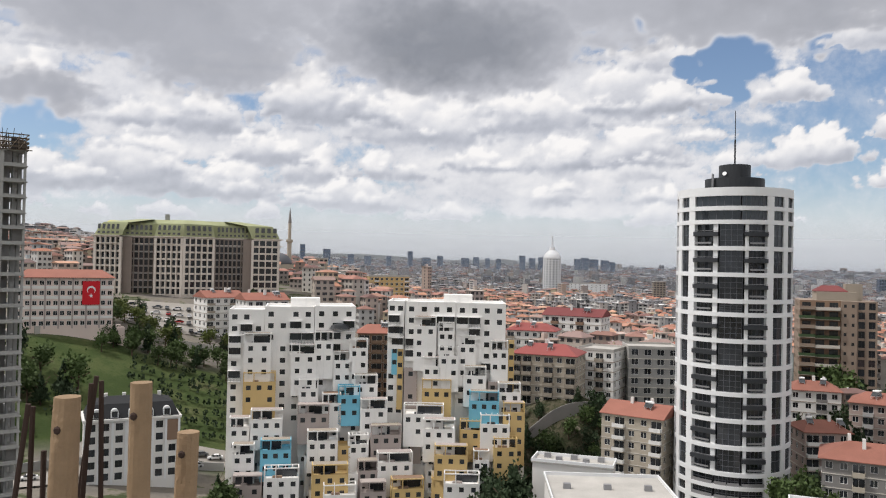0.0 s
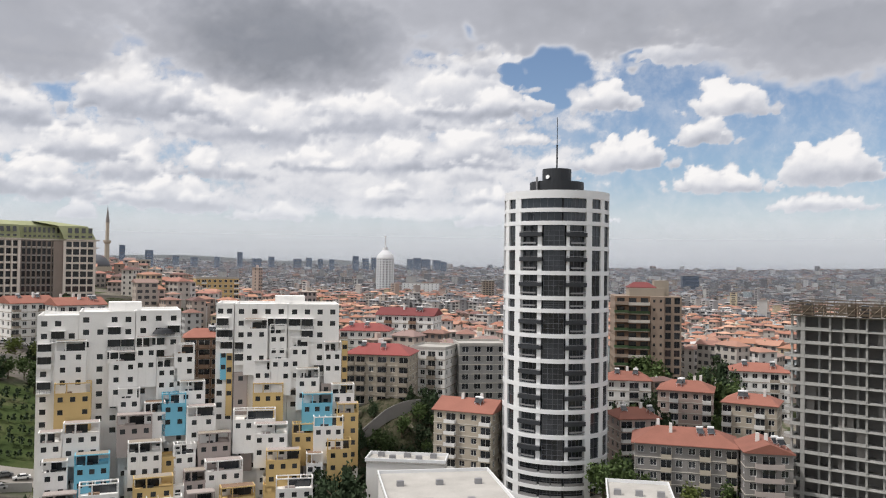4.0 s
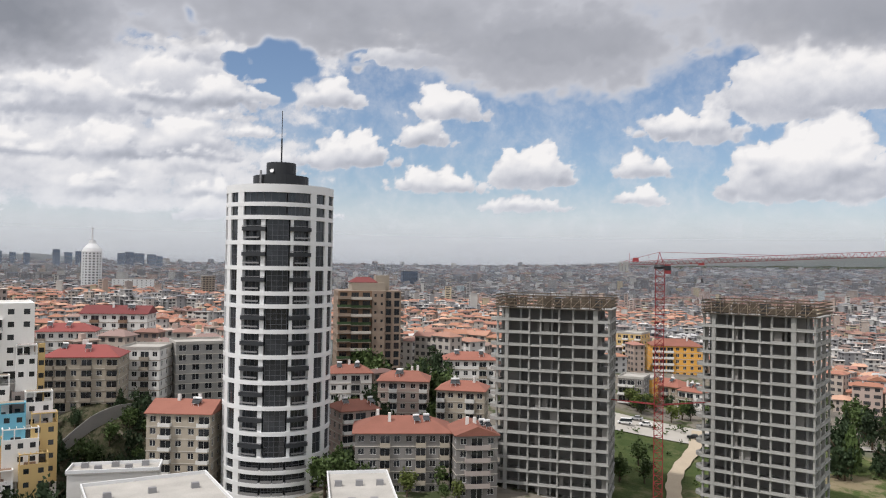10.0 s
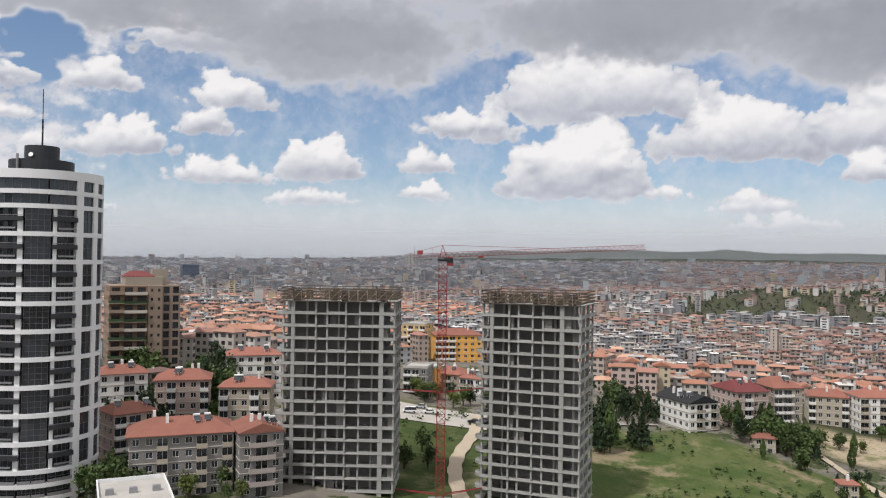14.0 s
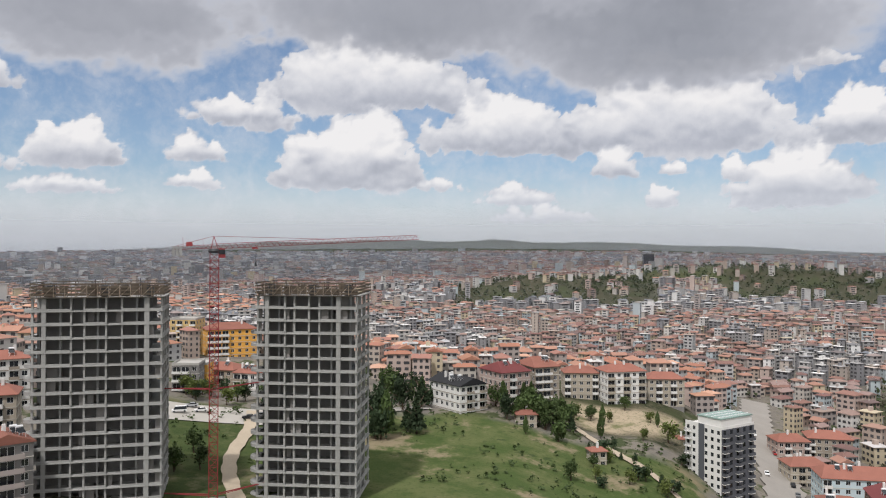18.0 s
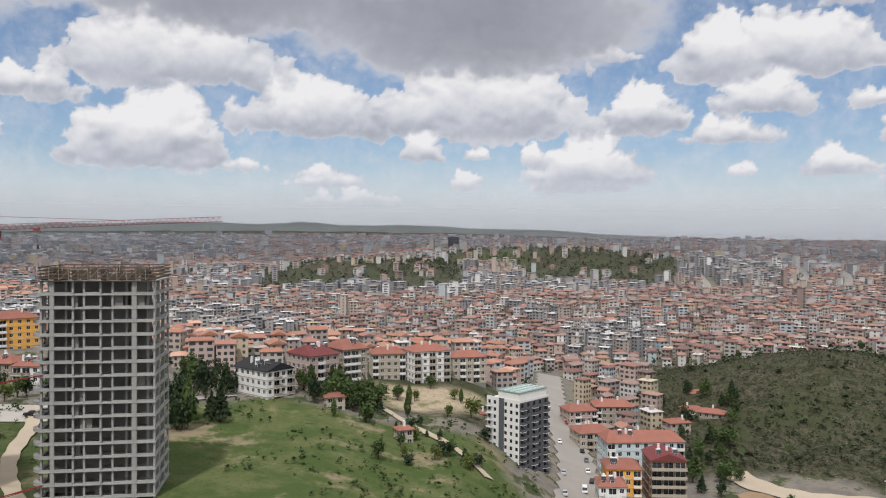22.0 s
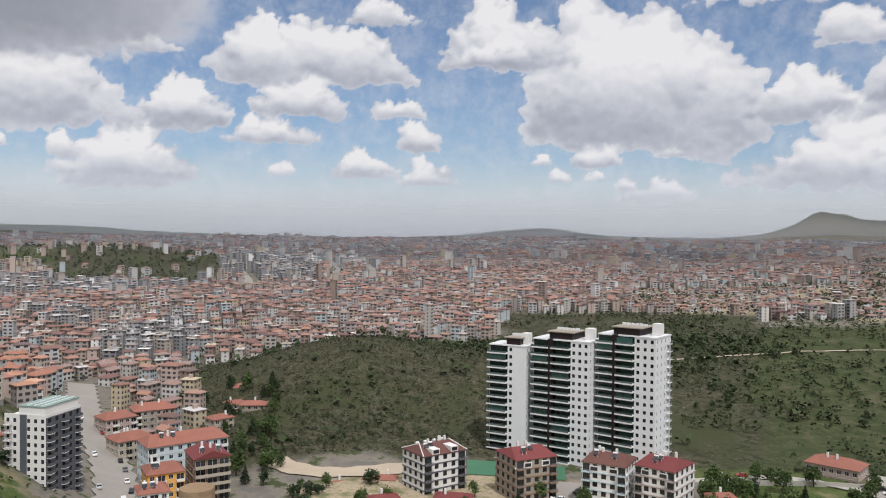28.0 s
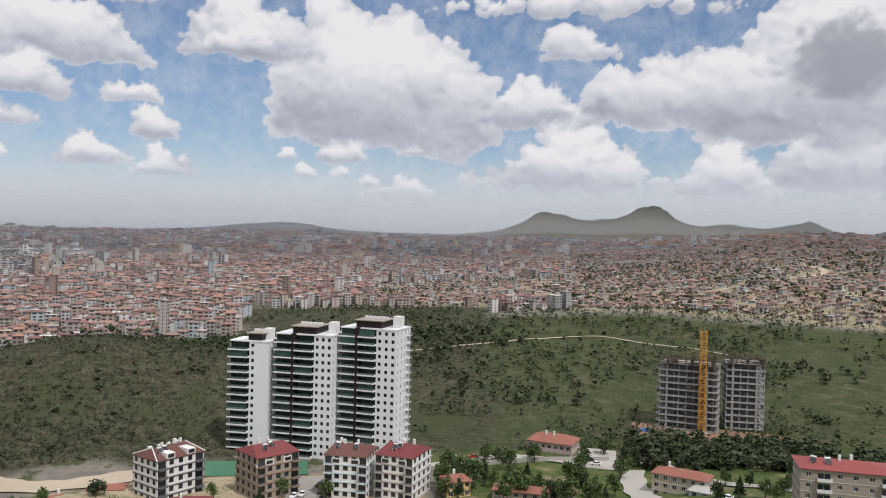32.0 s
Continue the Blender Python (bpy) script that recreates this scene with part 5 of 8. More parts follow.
def concrete_tower(az, dist, top, turn, bays, depth, floors, label, fh=3.1, seed=1, round_left=0.0, side_bays=3, name="concrete_tower", works=True):
    """A raw frame: slabs, columns, parapet beams, infill. bays: widths from left to right; a negative width is set back."""
    r = random.Random(seed)
    root = thing(name, label, "unfinished tower", stand(az, dist, turn, height(top, dist)), "unfinished towers")
    w, d = sum(abs(b) for b in bays), depth
    slab = box_mesh("floor_slab", w + 0.36, d + 0.5, 0.22, CONC)
    xs = [-w / 2]
    for b in bays:
        xs.append(xs[-1] + abs(b))
    ys = [-d / 2 + d * k / side_bays for k in range(side_bays + 1)]
    H = floors * fh
    for k in range(floors + 1):
        part("floor_slab", slab, root, at=Matrix.Translation((0, 0, -k * fh - 0.25)))
    for i, x in enumerate(xs):
        wide = i in (1, len(xs) - 2)
        cw = (0.9 if i == 1 else 1.1) if wide else 0.42
        xx = min(max(x, -w / 2 + cw / 2), w / 2 - cw / 2)
        for y in (-d / 2 + (0.2 if wide else 0.5), d / 2 - 0.45):
            part("column", box_mesh("column", cw, 0.72, H, CONC), root, at=Matrix.Translation((xx, y, -H)))
    for i, b in enumerate(bays):
        if b > 4:
            part("column", box_mesh("column", 0.45, 0.9, H, CONC), root, at=Matrix.Translation(((xs[i] + xs[i + 1]) / 2 + 0.3, -d / 2 + 2.2, -H)))
    for y in ys[1:-1]:
        for x in (-w / 2 + 0.4, w / 2 - 0.4):
            part("column", box_mesh("column", 0.7, 0.8, H, CONC), root, at=Matrix.Translation((x, y, -H)))
    for k in range(1, floors + 1):
        z = -k * fh
        for i, b in enumerate(bays):
            xm, bw = (xs[i] + xs[i + 1]) / 2, abs(b) - 0.04
            off = 0.7 if b < 0 else 0.07
            part("parapet_beam", box_mesh("parapet_beam", bw, 0.25, 0.78 if b > 0 else 0.48, CONC), root, at=Matrix.Translation((xm, -d / 2 + off, z - 0.3)))
            if r.random() < (0.25 if dist < 300 else 0.12):
                part("block_infill", box_mesh("block_infill", bw * r.choice((0.3, 0.4)), 0.2, fh - 0.26, CONC_DK), root, at=Matrix.Translation((xm + r.choice((-0.25, 0.25)) * bw, -d / 2 + r.choice((0.9, 1.4, 2.2)), z)))
        for y0, y1 in zip(ys, ys[1:]):
            for x in (-w / 2 + 0.1,) if turn > 0 else (w / 2 - 0.1,):
                if x > 0 or turn > 0 or not round_left:
                    part("side_beam", box_mesh("side_beam", 0.25, y1 - y0 - 0.85, 0.9, CONC), root, at=Matrix.Translation((x, (y0 + y1) / 2, z - 0.3)))
        if round_left:
            key = ("round_balcony", round_left)
            if key not in BOXES:
                s = Shape()
                n = 12
                arcp = [(round_left * -math.sin(math.pi * q / n), -round_left * math.cos(math.pi * q / n)) for q in range(n + 1)]
                s.ring([[(x, y, zz) for x, y in arcp] for zz in (-0.35, 0.4)])
                BOXES[key] = s.mesh("round_balcony", CONC)
            part("round_balcony", BOXES[key], root, at=Matrix.Translation((-w / 2 + 0.3, -d / 2 + round_left + 0.6, z)))
    part("core_wall", Shape().box(-w * 0.44, w * 0.38, -d * 0.24, d * 0.2, -H, 0).mesh("core_wall", CONC_DK), root, "grey block walls of the rooms inside")
    if works:
        formwork(root, w, d, 0.0, r, 12 if dist < 300 else 6)
    KEEP_CLEAR.append((*spot(az, dist), max(w, d)))
    return root


round_tower()
concrete_tower(39.85, 206, -2.9, -9, (2.6, 5.6, -2.8, 4.6, -3.4, 5.4, 3.4), 17, 20, "raw grey concrete tower frame with timber formwork on top", seed=3, round_left=2.4)
concrete_tower(53.75, 206, -2.95, -14, (2.6, 4.4, -2.4, 3.6, -2.6, 4.8, 4.6), 17, 20, "raw grey concrete tower frame beside a red crane", seed=5, round_left=2.6)
concrete_tower(-31.0, 186, 6.3, 6, (5.0, 4.6, 5.0, 4.6), 16, 25, "tall raw concrete tower frame at the edge of the park", seed=7)


# ---- terraced apartments ----
TERRACE_A_HIGH = [('W', -10.0, 6.8, -21.7, 7.6, 2.5), ('W', 1.7, 6.5, -24.5, 7.4, 2.5), ('W', 11.8, 4.9, -26.3, 4.4, 2), ('W', 6.8, 4.9, -21.2, 6.4, 2), ('W', 15.9, 4.9, -23.1, 6.9, 2), ('Y', -9.3, 8.0, -31.5, 5.7, 4), ('W', 3.1, 5.0, -33.3, 4.1, 4), ('W', 17.8, 6.1, -32.2, 5.9, 4)]
TERRACE_A_MID = [('T', 4.4, 7.9, -39.1, 4.0, 8), ('W', 9.0, 4.8, -36.7, 3.8, 6), ('C', 13.4, 5.6, -34.8, 4.3, 6), ('W', 19.7, 6.8, -37.9, 4.3, 8), ('W', -7.1, 7.8, -40.1, 4.0, 9), ('W', -13.7, 5.0, -42.1, 5.1, 8), ('W', 6.7, 7.5, -44.9, 4.4, 12), ('C', -4.6, 7.4, -46.7, 4.1, 13), ('W', -12.4, 5.4, -47.9, 4.3, 12), ('T', -11.0, 6.8, -54.4, 4.9, 16), ('W', -3.0, 8.3, -52.5, 4.5, 17)]
TERRACE_A_LOW = [('Y', 12.1, 3.0, -46.6, 3.3, 11), ('W', 15.7, 5.0, -46.2, 3.8, 11), ('Y', 8.5, 8.7, -52.0, 4.1, 17), ('W', 14.0, 2.8, -52.6, 3.7, 15), ('T', 17.8, 4.9, -51.8, 4.6, 15), ('W', 10.8, 7.8, -56.1, 3.6, 20), ('T', 18.8, 6.1, -55.7, 3.4, 20), ('T', 22.6, 7.6, -44.0, 4.3, 11), ('W', 24.5, 8.7, -49.9, 4.9, 15), ('Y', 27.3, 7.9, -55.4, 3.4, 19)]
TERRACE_B_HIGH = [('W', -6.3, 6.0, -17.0, 8.3, 2), ('W', -0.7, 4.2, -18.3, 6.0, 1.5), ('W', 4.9, 4.5, -21.6, 7.4, 2), ('W', 0.1, 5.2, -24.6, 5.9, 3), ('W', -4.4, 4.4, -27.4, 5.7, 3), ('W', 13.4, 4.5, -22.9, 6.4, 2), ('W', 7.0, 5.9, -29.5, 4.6, 4), ('Y', -2.9, 7.6, -33.1, 3.7, 4), ('T', 11.7, 2.5, -31.2, 4.4, 3), ('W', 16.0, 5.8, -33.5, 4.1, 5), ('Y', 16.6, 1.5, -20.5, 11.4, 0.6), ('C', -14.3, 1.5, -22.4, 4.2, 0.6), ('Y', -12.8, 1.5, -23.1, 12.7, 0.6), ('T', -9.9, 3.5, -28.3, 7.2, 1)]
TERRACE_B_LOW = [('C', 9.4, 7.6, -35.5, 3.4, 7), ('Y', 17.0, 5.5, -38.0, 10.0, 8), ('W', -6.1, 10.3, -39.0, 4.8, 8), ('W', -2.0, 8.1, -42.1, 4.7, 11), ('Y', 5.9, 5.3, -42.6, 4.5, 9), ('W', 12.1, 7.4, -40.8, 5.9, 10), ('Y', 14.7, 5.9, -46.2, 8.0, 12), ('W', 8.7, 4.0, -49.4, 4.5, 12), ('Y', 1.1, 8.2, -47.9, 4.2, 14), ('W', 3.8, 8.7, -53.7, 4.5, 18), ('T', -8.0, 2.7, -42.3, 6.3, 6), ('Y', -2.1, 3.0, -53.6, 5.1, 14)]

TERRACE_PAINT = {"W": OLDWHITE, "Y": YELLOW, "T": TAUPE, "C": CYAN}


def terrace_unit(root, paint, x, w, z, h, out, depth, pergola=True, nw=2):
    """One dwelling of the stepped block: a box with windows and a roof terrace under a pergola."""
    mat = TERRACE_PAINT[paint]
    holder = part("terrace_dwelling", None, root, {"Y": "ochre dwelling with roof terrace", "C": "sky-blue dwelling with roof terrace", "T": "taupe dwelling with roof terrace"}.get(paint, ""), at=Matrix.Translation((x, -out, z)))
    s = Shape()
    hh = h + 3.5
    n = max(1, math.ceil((h - 0.8) / 3.0))
    hh = max(hh, n * 3.0 + 0.5)
    cols = max(nw, int(w / 2.3))
    gone = {(k, c) for k in range(n - 1) for c in range(cols) if (int(x * 7) + k * 3 + c * 5) % 6 == 0}
    facade(s, holder, (-w / 2, 0), 0, w, -3.0 * n, 3.0, n, cols, win=(1.15, 1.2), sill=0.95, depth=0.2, bars=0, frame=DARK, skip=lambda k, c: (k, c) in gone)
    s.quad((-w / 2, 0, -hh), (w / 2, 0, -hh), (w / 2, 0, -3.0 * n), (-w / 2, 0, -3.0 * n))
    s.box(-w / 2, w / 2, 0, depth, -hh, 0, sides="xXY")
    part("wall", s.mesh("wall", mat), holder)
    if depth > 1:
        rect = lambda q, z: [(-w / 2 + q, q, z), (w / 2 - q, q, z), (w / 2 - q, depth - q, z), (-w / 2 + q, depth - q, z)]
        part("roof_terrace", Shape().ring([rect(-0.02, -0.45), rect(-0.02, 0.06), rect(0.18, 0.06), rect(0.18, -0.5)]).mesh("roof_terrace", mat), holder)
    else:
        part("coping", box_mesh("coping", w + 0.06, depth + 0.06, 0.1, mat), holder, at=Matrix.Translation((0, depth / 2, 0)))
    if pergola:
        p, t = Shape(), 0.13
        for px in (-w / 2 + t, w / 2 - t, -w / 6):
            for py in (t + 0.02, 3.4):
                p.box(px - t, px + t, py - t, py + t, 0.0, 2.2)
        for py in (t + 0.02, 3.4):
            p.box(-w / 2, w / 2, py - t, py + t, 2.2, 2.45)
        for px in (-w / 2 + t, w / 2 - t):
            p.box(px - t, px + t, 2 * t, 3.3, 2.2, 2.45)
        n = 3 + int(w * 10) % 3
        for k in range(1, n):
            px = -w / 2 + k * w / n
            p.box(px - 0.05, px + 0.05, 0.2, 3.3, 2.28, 2.42)
        part("pergola", p.mesh("pergola", OLDWHITE if paint == "W" else mat), holder)
        part("terrace_glazing", window_mesh(w * 0.6, 2.0, 2, None, DARK), holder, at=Matrix.Translation((w * (0.14 if int(abs(z) * 7) % 2 else -0.14), min(3.3, max(out - 0.2, 1.0)), 0.52)))
        part("terrace_clutter", box_mesh("terrace_clutter", 1.5 + (int(w * 10) % 4) * 0.3, 0.8, 0.75, (BROWN, DARK, TAUPE)[int(abs(x) * 10) % 3], 0.05), holder, at=Matrix.Translation((-w * 0.12, 1.6, -0.5)))
        if int(abs(z) * 10) % 3:
            part("sun_shade", Shape().box(-w / 2 + 0.3, w / 2 - 0.3, 0.3, 3.3, 2.46, 2.5).mesh("sun_shade", (BROWN, BEIGE, TAUPE)[int(abs(x) * 10) % 3]), holder, "shade cloth laid on the pergola")


def terraced(az, units, bodies, label, seed):
    F0 = 212.0
    x, y = spot(az, F0)
    root = thing("terraced_apartments", label, "apartment block", pose(x, y, EYE, 0, 0, -az), "stepped apartment blocks")
    r = random.Random(seed)
    for bx, bw, bz, depth in bodies:
        s = Shape()
        n, low = int((bz + 62) / 3.0), bz - int((bz + 62) / 3.0) * 3.0
        cols = max(2, int(bw / 3.0))
        gone = {(k, c) for k in range(n) for c in range(cols) if r.random() < 0.10}
        for k in range(n):
            for c in range(cols):
                wx, wz = bx - bw / 2 + (c + 0.5) * bw / cols, low + 3.0 * k + 1.5
                if any(abs(wx - ux) < uw / 2 + 0.3 and uz - uh - 2.5 < wz < uz + 0.8 for _, ux, uw, uz, uh, _ in units) or wz < -42:
                    gone.add((k, c))
        facade(s, root, (bx - bw / 2, 0), 0, bw, low, 3.0, n, cols, win=(1.35, 1.3), sill=0.95, depth=0.18, bars=0, frame=DARK, skip=lambda k, c: (k, c) in gone)
        s.quad((bx - bw / 2, 0, bz), (bx + bw / 2, 0, bz), (bx + bw / 2, depth, bz), (bx - bw / 2, depth, bz))
        facade(s, root, (bx - bw / 2, depth), -math.pi / 2, depth, low, 3.0, n, 4, win=(0.8, 1.0), sill=1.0, bars=0, frame=DARK, skip=lambda k, c: k < n - 6 or (k + c) % 3 > 0)
        facade(s, root, (bx + bw / 2, 0), math.pi / 2, depth, low, 3.0, n, 4, win=(0.8, 1.0), sill=1.0, bars=0, frame=DARK, skip=lambda k, c: k < n - 6 or (k + c) % 3 > 0)
        for b in ((bx - bw / 2, bx + bw / 2, 0, 0.25), (bx - bw / 2, bx + bw / 2, depth - 0.25, depth), (bx - bw / 2, bx - bw / 2 + 0.25, 0.25, depth - 0.25), (bx + bw / 2 - 0.25, bx + bw / 2, 0.25, depth - 0.25)):
            s.box(*b, bz, bz + 0.6)
        part("wall", s.mesh("wall", OLDWHITE), root)
        free = [(k, c) for k in range(n - 6, n - 1) for c in range(cols) if (k, c) not in gone]
        for i, (k, c) in enumerate(r.sample(free, min(4, len(free)))):
            lx, lz = min(max(bx - bw / 2 + (c + 0.5) * bw / cols, bx - bw / 2 + 1.7), bx + bw / 2 - 1.7), low + 3.0 * k
            part("balcony", balcony_mesh(3.2, 1.2, OLDWHITE, OLDWHITE if i % 3 else RAIL, key="solid" if i % 3 else "bars"), root, at=Matrix.Translation((lx, -0.004, lz + 0.1)))
            part("loggia_glazing", window_mesh(2.9, 1.7, 2, None, DARK), root, at=Matrix.Translation((lx, -0.5, lz + 1.9)))
            part("loggia_roof", box_mesh("loggia_roof", 3.2, 1.2, 0.14, OLDWHITE), root, at=Matrix.Translation((lx, -0.604, lz + 2.8)))
    for paint, ux, uw, uz, uh, out in units:
        flat = uw < 3.6
        terrace_unit(root, paint, ux, uw, uz, uh, out, min(6.0, out + 5.5) if out > 1.2 else 0.8, not flat, 1 if flat else 2)
        if out > 5:
            terrace_unit(root, "W", ux + r.uniform(-1, 1), uw, uz - 4.5, 14, out - 3.0, 6.0, False)
    KEEP_CLEAR.append((x, y, 34))
    return root


ra = terraced(-10.2, TERRACE_A_HIGH + TERRACE_A_MID + TERRACE_A_LOW, ((-13.0, 9.0, -13.9, 16.0), (-2.1, 12.7, -13.1, 16.5), (9.7, 10.7, -12.9, 16.2)), "white stepped apartment block with ochre and blue terraces", 4)
rb = terraced(0.55, TERRACE_B_HIGH + TERRACE_B_LOW, ((-14.1, 4.4, -11.2, 15.5), (-5.0, 13.4, -11.3, 16.0), (8.4, 13.2, -11.4, 15.7)), "white stepped apartment block with pergola terraces and ochre wings", 9)
for q, cx, z in ((ra, 1.9, -12.9), (rb, 2.3, -11.3)):
    part("roof_house", Shape().box(cx - 3.9, cx + 3.9, 5, 11, z, z + 2.4).mesh("roof_house", OLDWHITE), q)
part("awning", Shape().ring([[(x, y, 0.05) for x, y, _ in circle(3.2, 0, 14)], [(x * 0.75, y * 0.75, 1.3) for x, y, _ in circle(3.2, 0, 14)], [(x * 0.2, y * 0.2, 1.9) for x, y, _ in circle(3.2, 0, 14)]]).mesh("awning", DARK), ra, "dark rounded awning", at=pose(10.9, -0.6, -18.2) @ Matrix.Diagonal((0.85, 0.5, 0.8, 1)))


# ---- three white towers on the slope ----
TEALGLASS = glassy("teal_balcony_glass", (0.035, 0.085, 0.075))
BALUSTRADE = glassy("grey_green_balustrade_glass", (0.075, 0.105, 0.10))


def slope_tower(az, dist, top, turn, floors, plan, depth, label, penthouse):
    """plan: from left to right, kinds B (balconies), M (maroon strip), W (windows), P (plain wall) with widths."""
    root = thing("apartment_tower", label, "apartment tower", stand(az, dist, turn, height(top, dist)), "white slope towers")
    fh = 3.05
    H = floors * fh
    w = sum(b for _, b in plan)
    x = -w / 2
    s = Shape()
    for kind, bw in plan:
        if kind == "W":
            facade(s, root, (x, -depth / 2), 0, bw, -H, fh, floors, max(1, int(bw / 2.4)), win=(1.25, 1.4), bars=0, frame=DARK, joined=True)
        elif kind == "P":
            s.quad((x, -depth / 2, -H), (x + bw, -depth / 2, -H), (x + bw, -depth / 2, 0), (x, -depth / 2, 0))
        elif kind == "M":
            part("maroon_strip", Shape().box(x, x + bw, -depth / 2 - 1.6, -depth / 2 + 0.5, -H, 0.6).mesh("maroon_strip", MAROON), root)
        else:
            s.quad((x, -depth / 2 + 0.4, -H), (x + bw, -depth / 2 + 0.4, -H), (x + bw, -depth / 2 + 0.4, 0), (x, -depth / 2 + 0.4, 0), 1)
            for k in range(floors):
                z = -H + k * fh
                key = ("slope_balcony", round(bw, 2))
                if key not in BOXES:
                    b = Shape().box(-bw / 2 - 0.4, bw / 2 + 0.1, -2.0, 0.35, -0.26, 0.30, 0)
                    b.box(-bw / 2 - 0.34, bw / 2 + 0.04, -1.95, -1.9, 0.22, 1.0, 1)
                    b.box(-bw / 2 - 0.34, -bw / 2 - 0.29, -1.9, 0.3, 0.22, 1.0, 1)
                    BOXES[key] = b.mesh("balcony", CLEAN, BALUSTRADE)
                part("balcony", BOXES[key], root, at=Matrix.Translation((x + bw / 2, -depth / 2, z)))
                if (k * 5 + int(bw * 7)) % 7 == 1:
                    part("glass_screen", window_mesh(bw - 0.3, fh - 0.7, 4, TEALGLASS, DARK), root, at=Matrix.Translation((x + bw / 2, -depth / 2 - 1.5, z + fh / 2 + 0.2)))
        x += bw
    facade(s, root, (w / 2, -depth / 2), math.pi / 2, depth, -H, fh, floors, 4, win=(0.6, 1.4), bars=0, frame=DARK, joined=True)
    s.quad((-w / 2, depth / 2, -H), (-w / 2, -depth / 2, -H), (-w / 2, -depth / 2, 0), (-w / 2, depth / 2, 0))
    s.quad((w / 2, depth / 2, -H), (-w / 2, depth / 2, -H), (-w / 2, depth / 2, 0), (w / 2, depth / 2, 0))
    s.box(-w / 2, w / 2, -depth / 2, depth / 2, -H - 8, -H)
    s.box(-w / 2 - 0.2, w / 2 + 0.2, -depth / 2 - 0.2, depth / 2 + 0.2, 0, 0.5)
    part("wall", s.mesh("wall", CLEAN, GREENGLASS), root)
    for k in range(floors):
        part("end_balcony", balcony_mesh(3.4, 1.2, CLEAN, RAIL, key="bars"), root, at=pose(w / 2, depth / 2 - 2.5, -H + k * fh, 0, 0, 90))
    px, pw = penthouse
    part("penthouse", Shape().box(px - pw / 2, px + pw / 2, -depth / 2 + 1.2, depth / 2 - 1, 0.5, 3.2, 0).mesh("penthouse", MAROON), root, "maroon set-back top storey")
    part("penthouse_roof", Shape().box(px - pw / 2 - 0.8, px + pw / 2 + 0.8, -depth / 2 + 0.6, depth / 2 - 0.4, 3.2, 3.6).mesh("penthouse_roof", BEIGE), root)
    part("stair_head", box_mesh("stair_head", 3.2, 4.0, 4.6, WHITE), root, at=Matrix.Translation((w / 2 - 2.4, 0.5, 0.5)))
    for k in range(6):
        part("roof_unit", box_mesh("roof_unit", 1.2, 0.9, 0.9, CLEAN), root, at=Matrix.Translation((px - pw / 2 + pw * (k + 0.5) / 6, 1.5, 3.6)))
    KEEP_CLEAR.append((*spot(az, dist), 22))
    return root


slope_tower(113.75, 336, -7.65, -24, 16, (("B", 8.2), ("W", 2.8), ("P", 5.4)), 12, "white apartment tower with green glass balconies, the lowest of three", (2.0, 6))
slope_tower(117.6, 330, -7.2, -24, 17, (("B", 7.2), ("M", 1.6), ("B", 7.7), ("W", 7.8)), 14, "white apartment tower with glass balconies and a maroon strip", (-0.5, 10))
slope_tower(122.2, 326, -6.75, -24, 18, (("B", 6.8), ("M", 1.7), ("B", 7.0), ("W", 8.6)), 15, "white apartment tower with green glass balconies, the tallest of three", (-0.5, 11))


# ---- unfinished block on the far slope, with its yellow crane ----
concrete_tower(144.35, 402, -8.35, -6, (3.4, 5.4, 3.6, 5.6, 3.6, 5.2), 15, 11, "raw concrete apartment frame on the green slope", seed=11, round_left=2.2)
concrete_tower(147.75, 412, -8.05, 8, (3.0, 3.4, 3.4, 4.0, 3.6), 15, 11, "raw concrete apartment frame beside a yellow crane", seed=12)


def lattice_section(name, w, h, mat, r=0.09, thick=0.06):
    """One piece of a square lattice mast, standing on its origin."""
    s = Shape()
    c = [(-w / 2, -w / 2), (w / 2, -w / 2), (w / 2, w / 2), (-w / 2, w / 2)]
    for x, y in c:
        s.beam((x, y, 0), (x, y, h), r)
    n = max(1, int(round(h / w)))
    for k in range(n):
        z0, z1 = h * k / n, h * (k + 1) / n
        for i in range(4):
            a, b = c[i], c[(i + 1) % 4]
            if k % 2:
                a, b = b, a
            s.beam((*a, z0), (*b, z1), thick, n=3)
            s.beam((*a, z0), (*b, z0), thick, n=3)
    return s.mesh(name, mat)


def jib_section(length, w, h, mat, r=0.08):
    """A triangular lattice piece along +x, two lower chords and one above."""
    s = Shape()
    for a in ((-w / 2, 0), (w / 2, 0), (0, h)):
        s.beam((0, a[0], a[1]), (length, a[0], a[1]), r)
    n = int(round(length / h / 1.2))
    for k in range(n):
        x0, xm, x1 = length * k / n, length * (k + 0.5) / n, length * (k + 1) / n
        for y in (-w / 2, w / 2):
            s.beam((x0, y, 0), (xm, 0, h), 0.045, n=3).beam((xm, 0, h), (x1, y, 0), 0.045, n=3)
        s.beam((x0, -w / 2, 0), (x1, w / 2, 0), 0.04, n=3)
    return s.mesh("jib_section", mat)


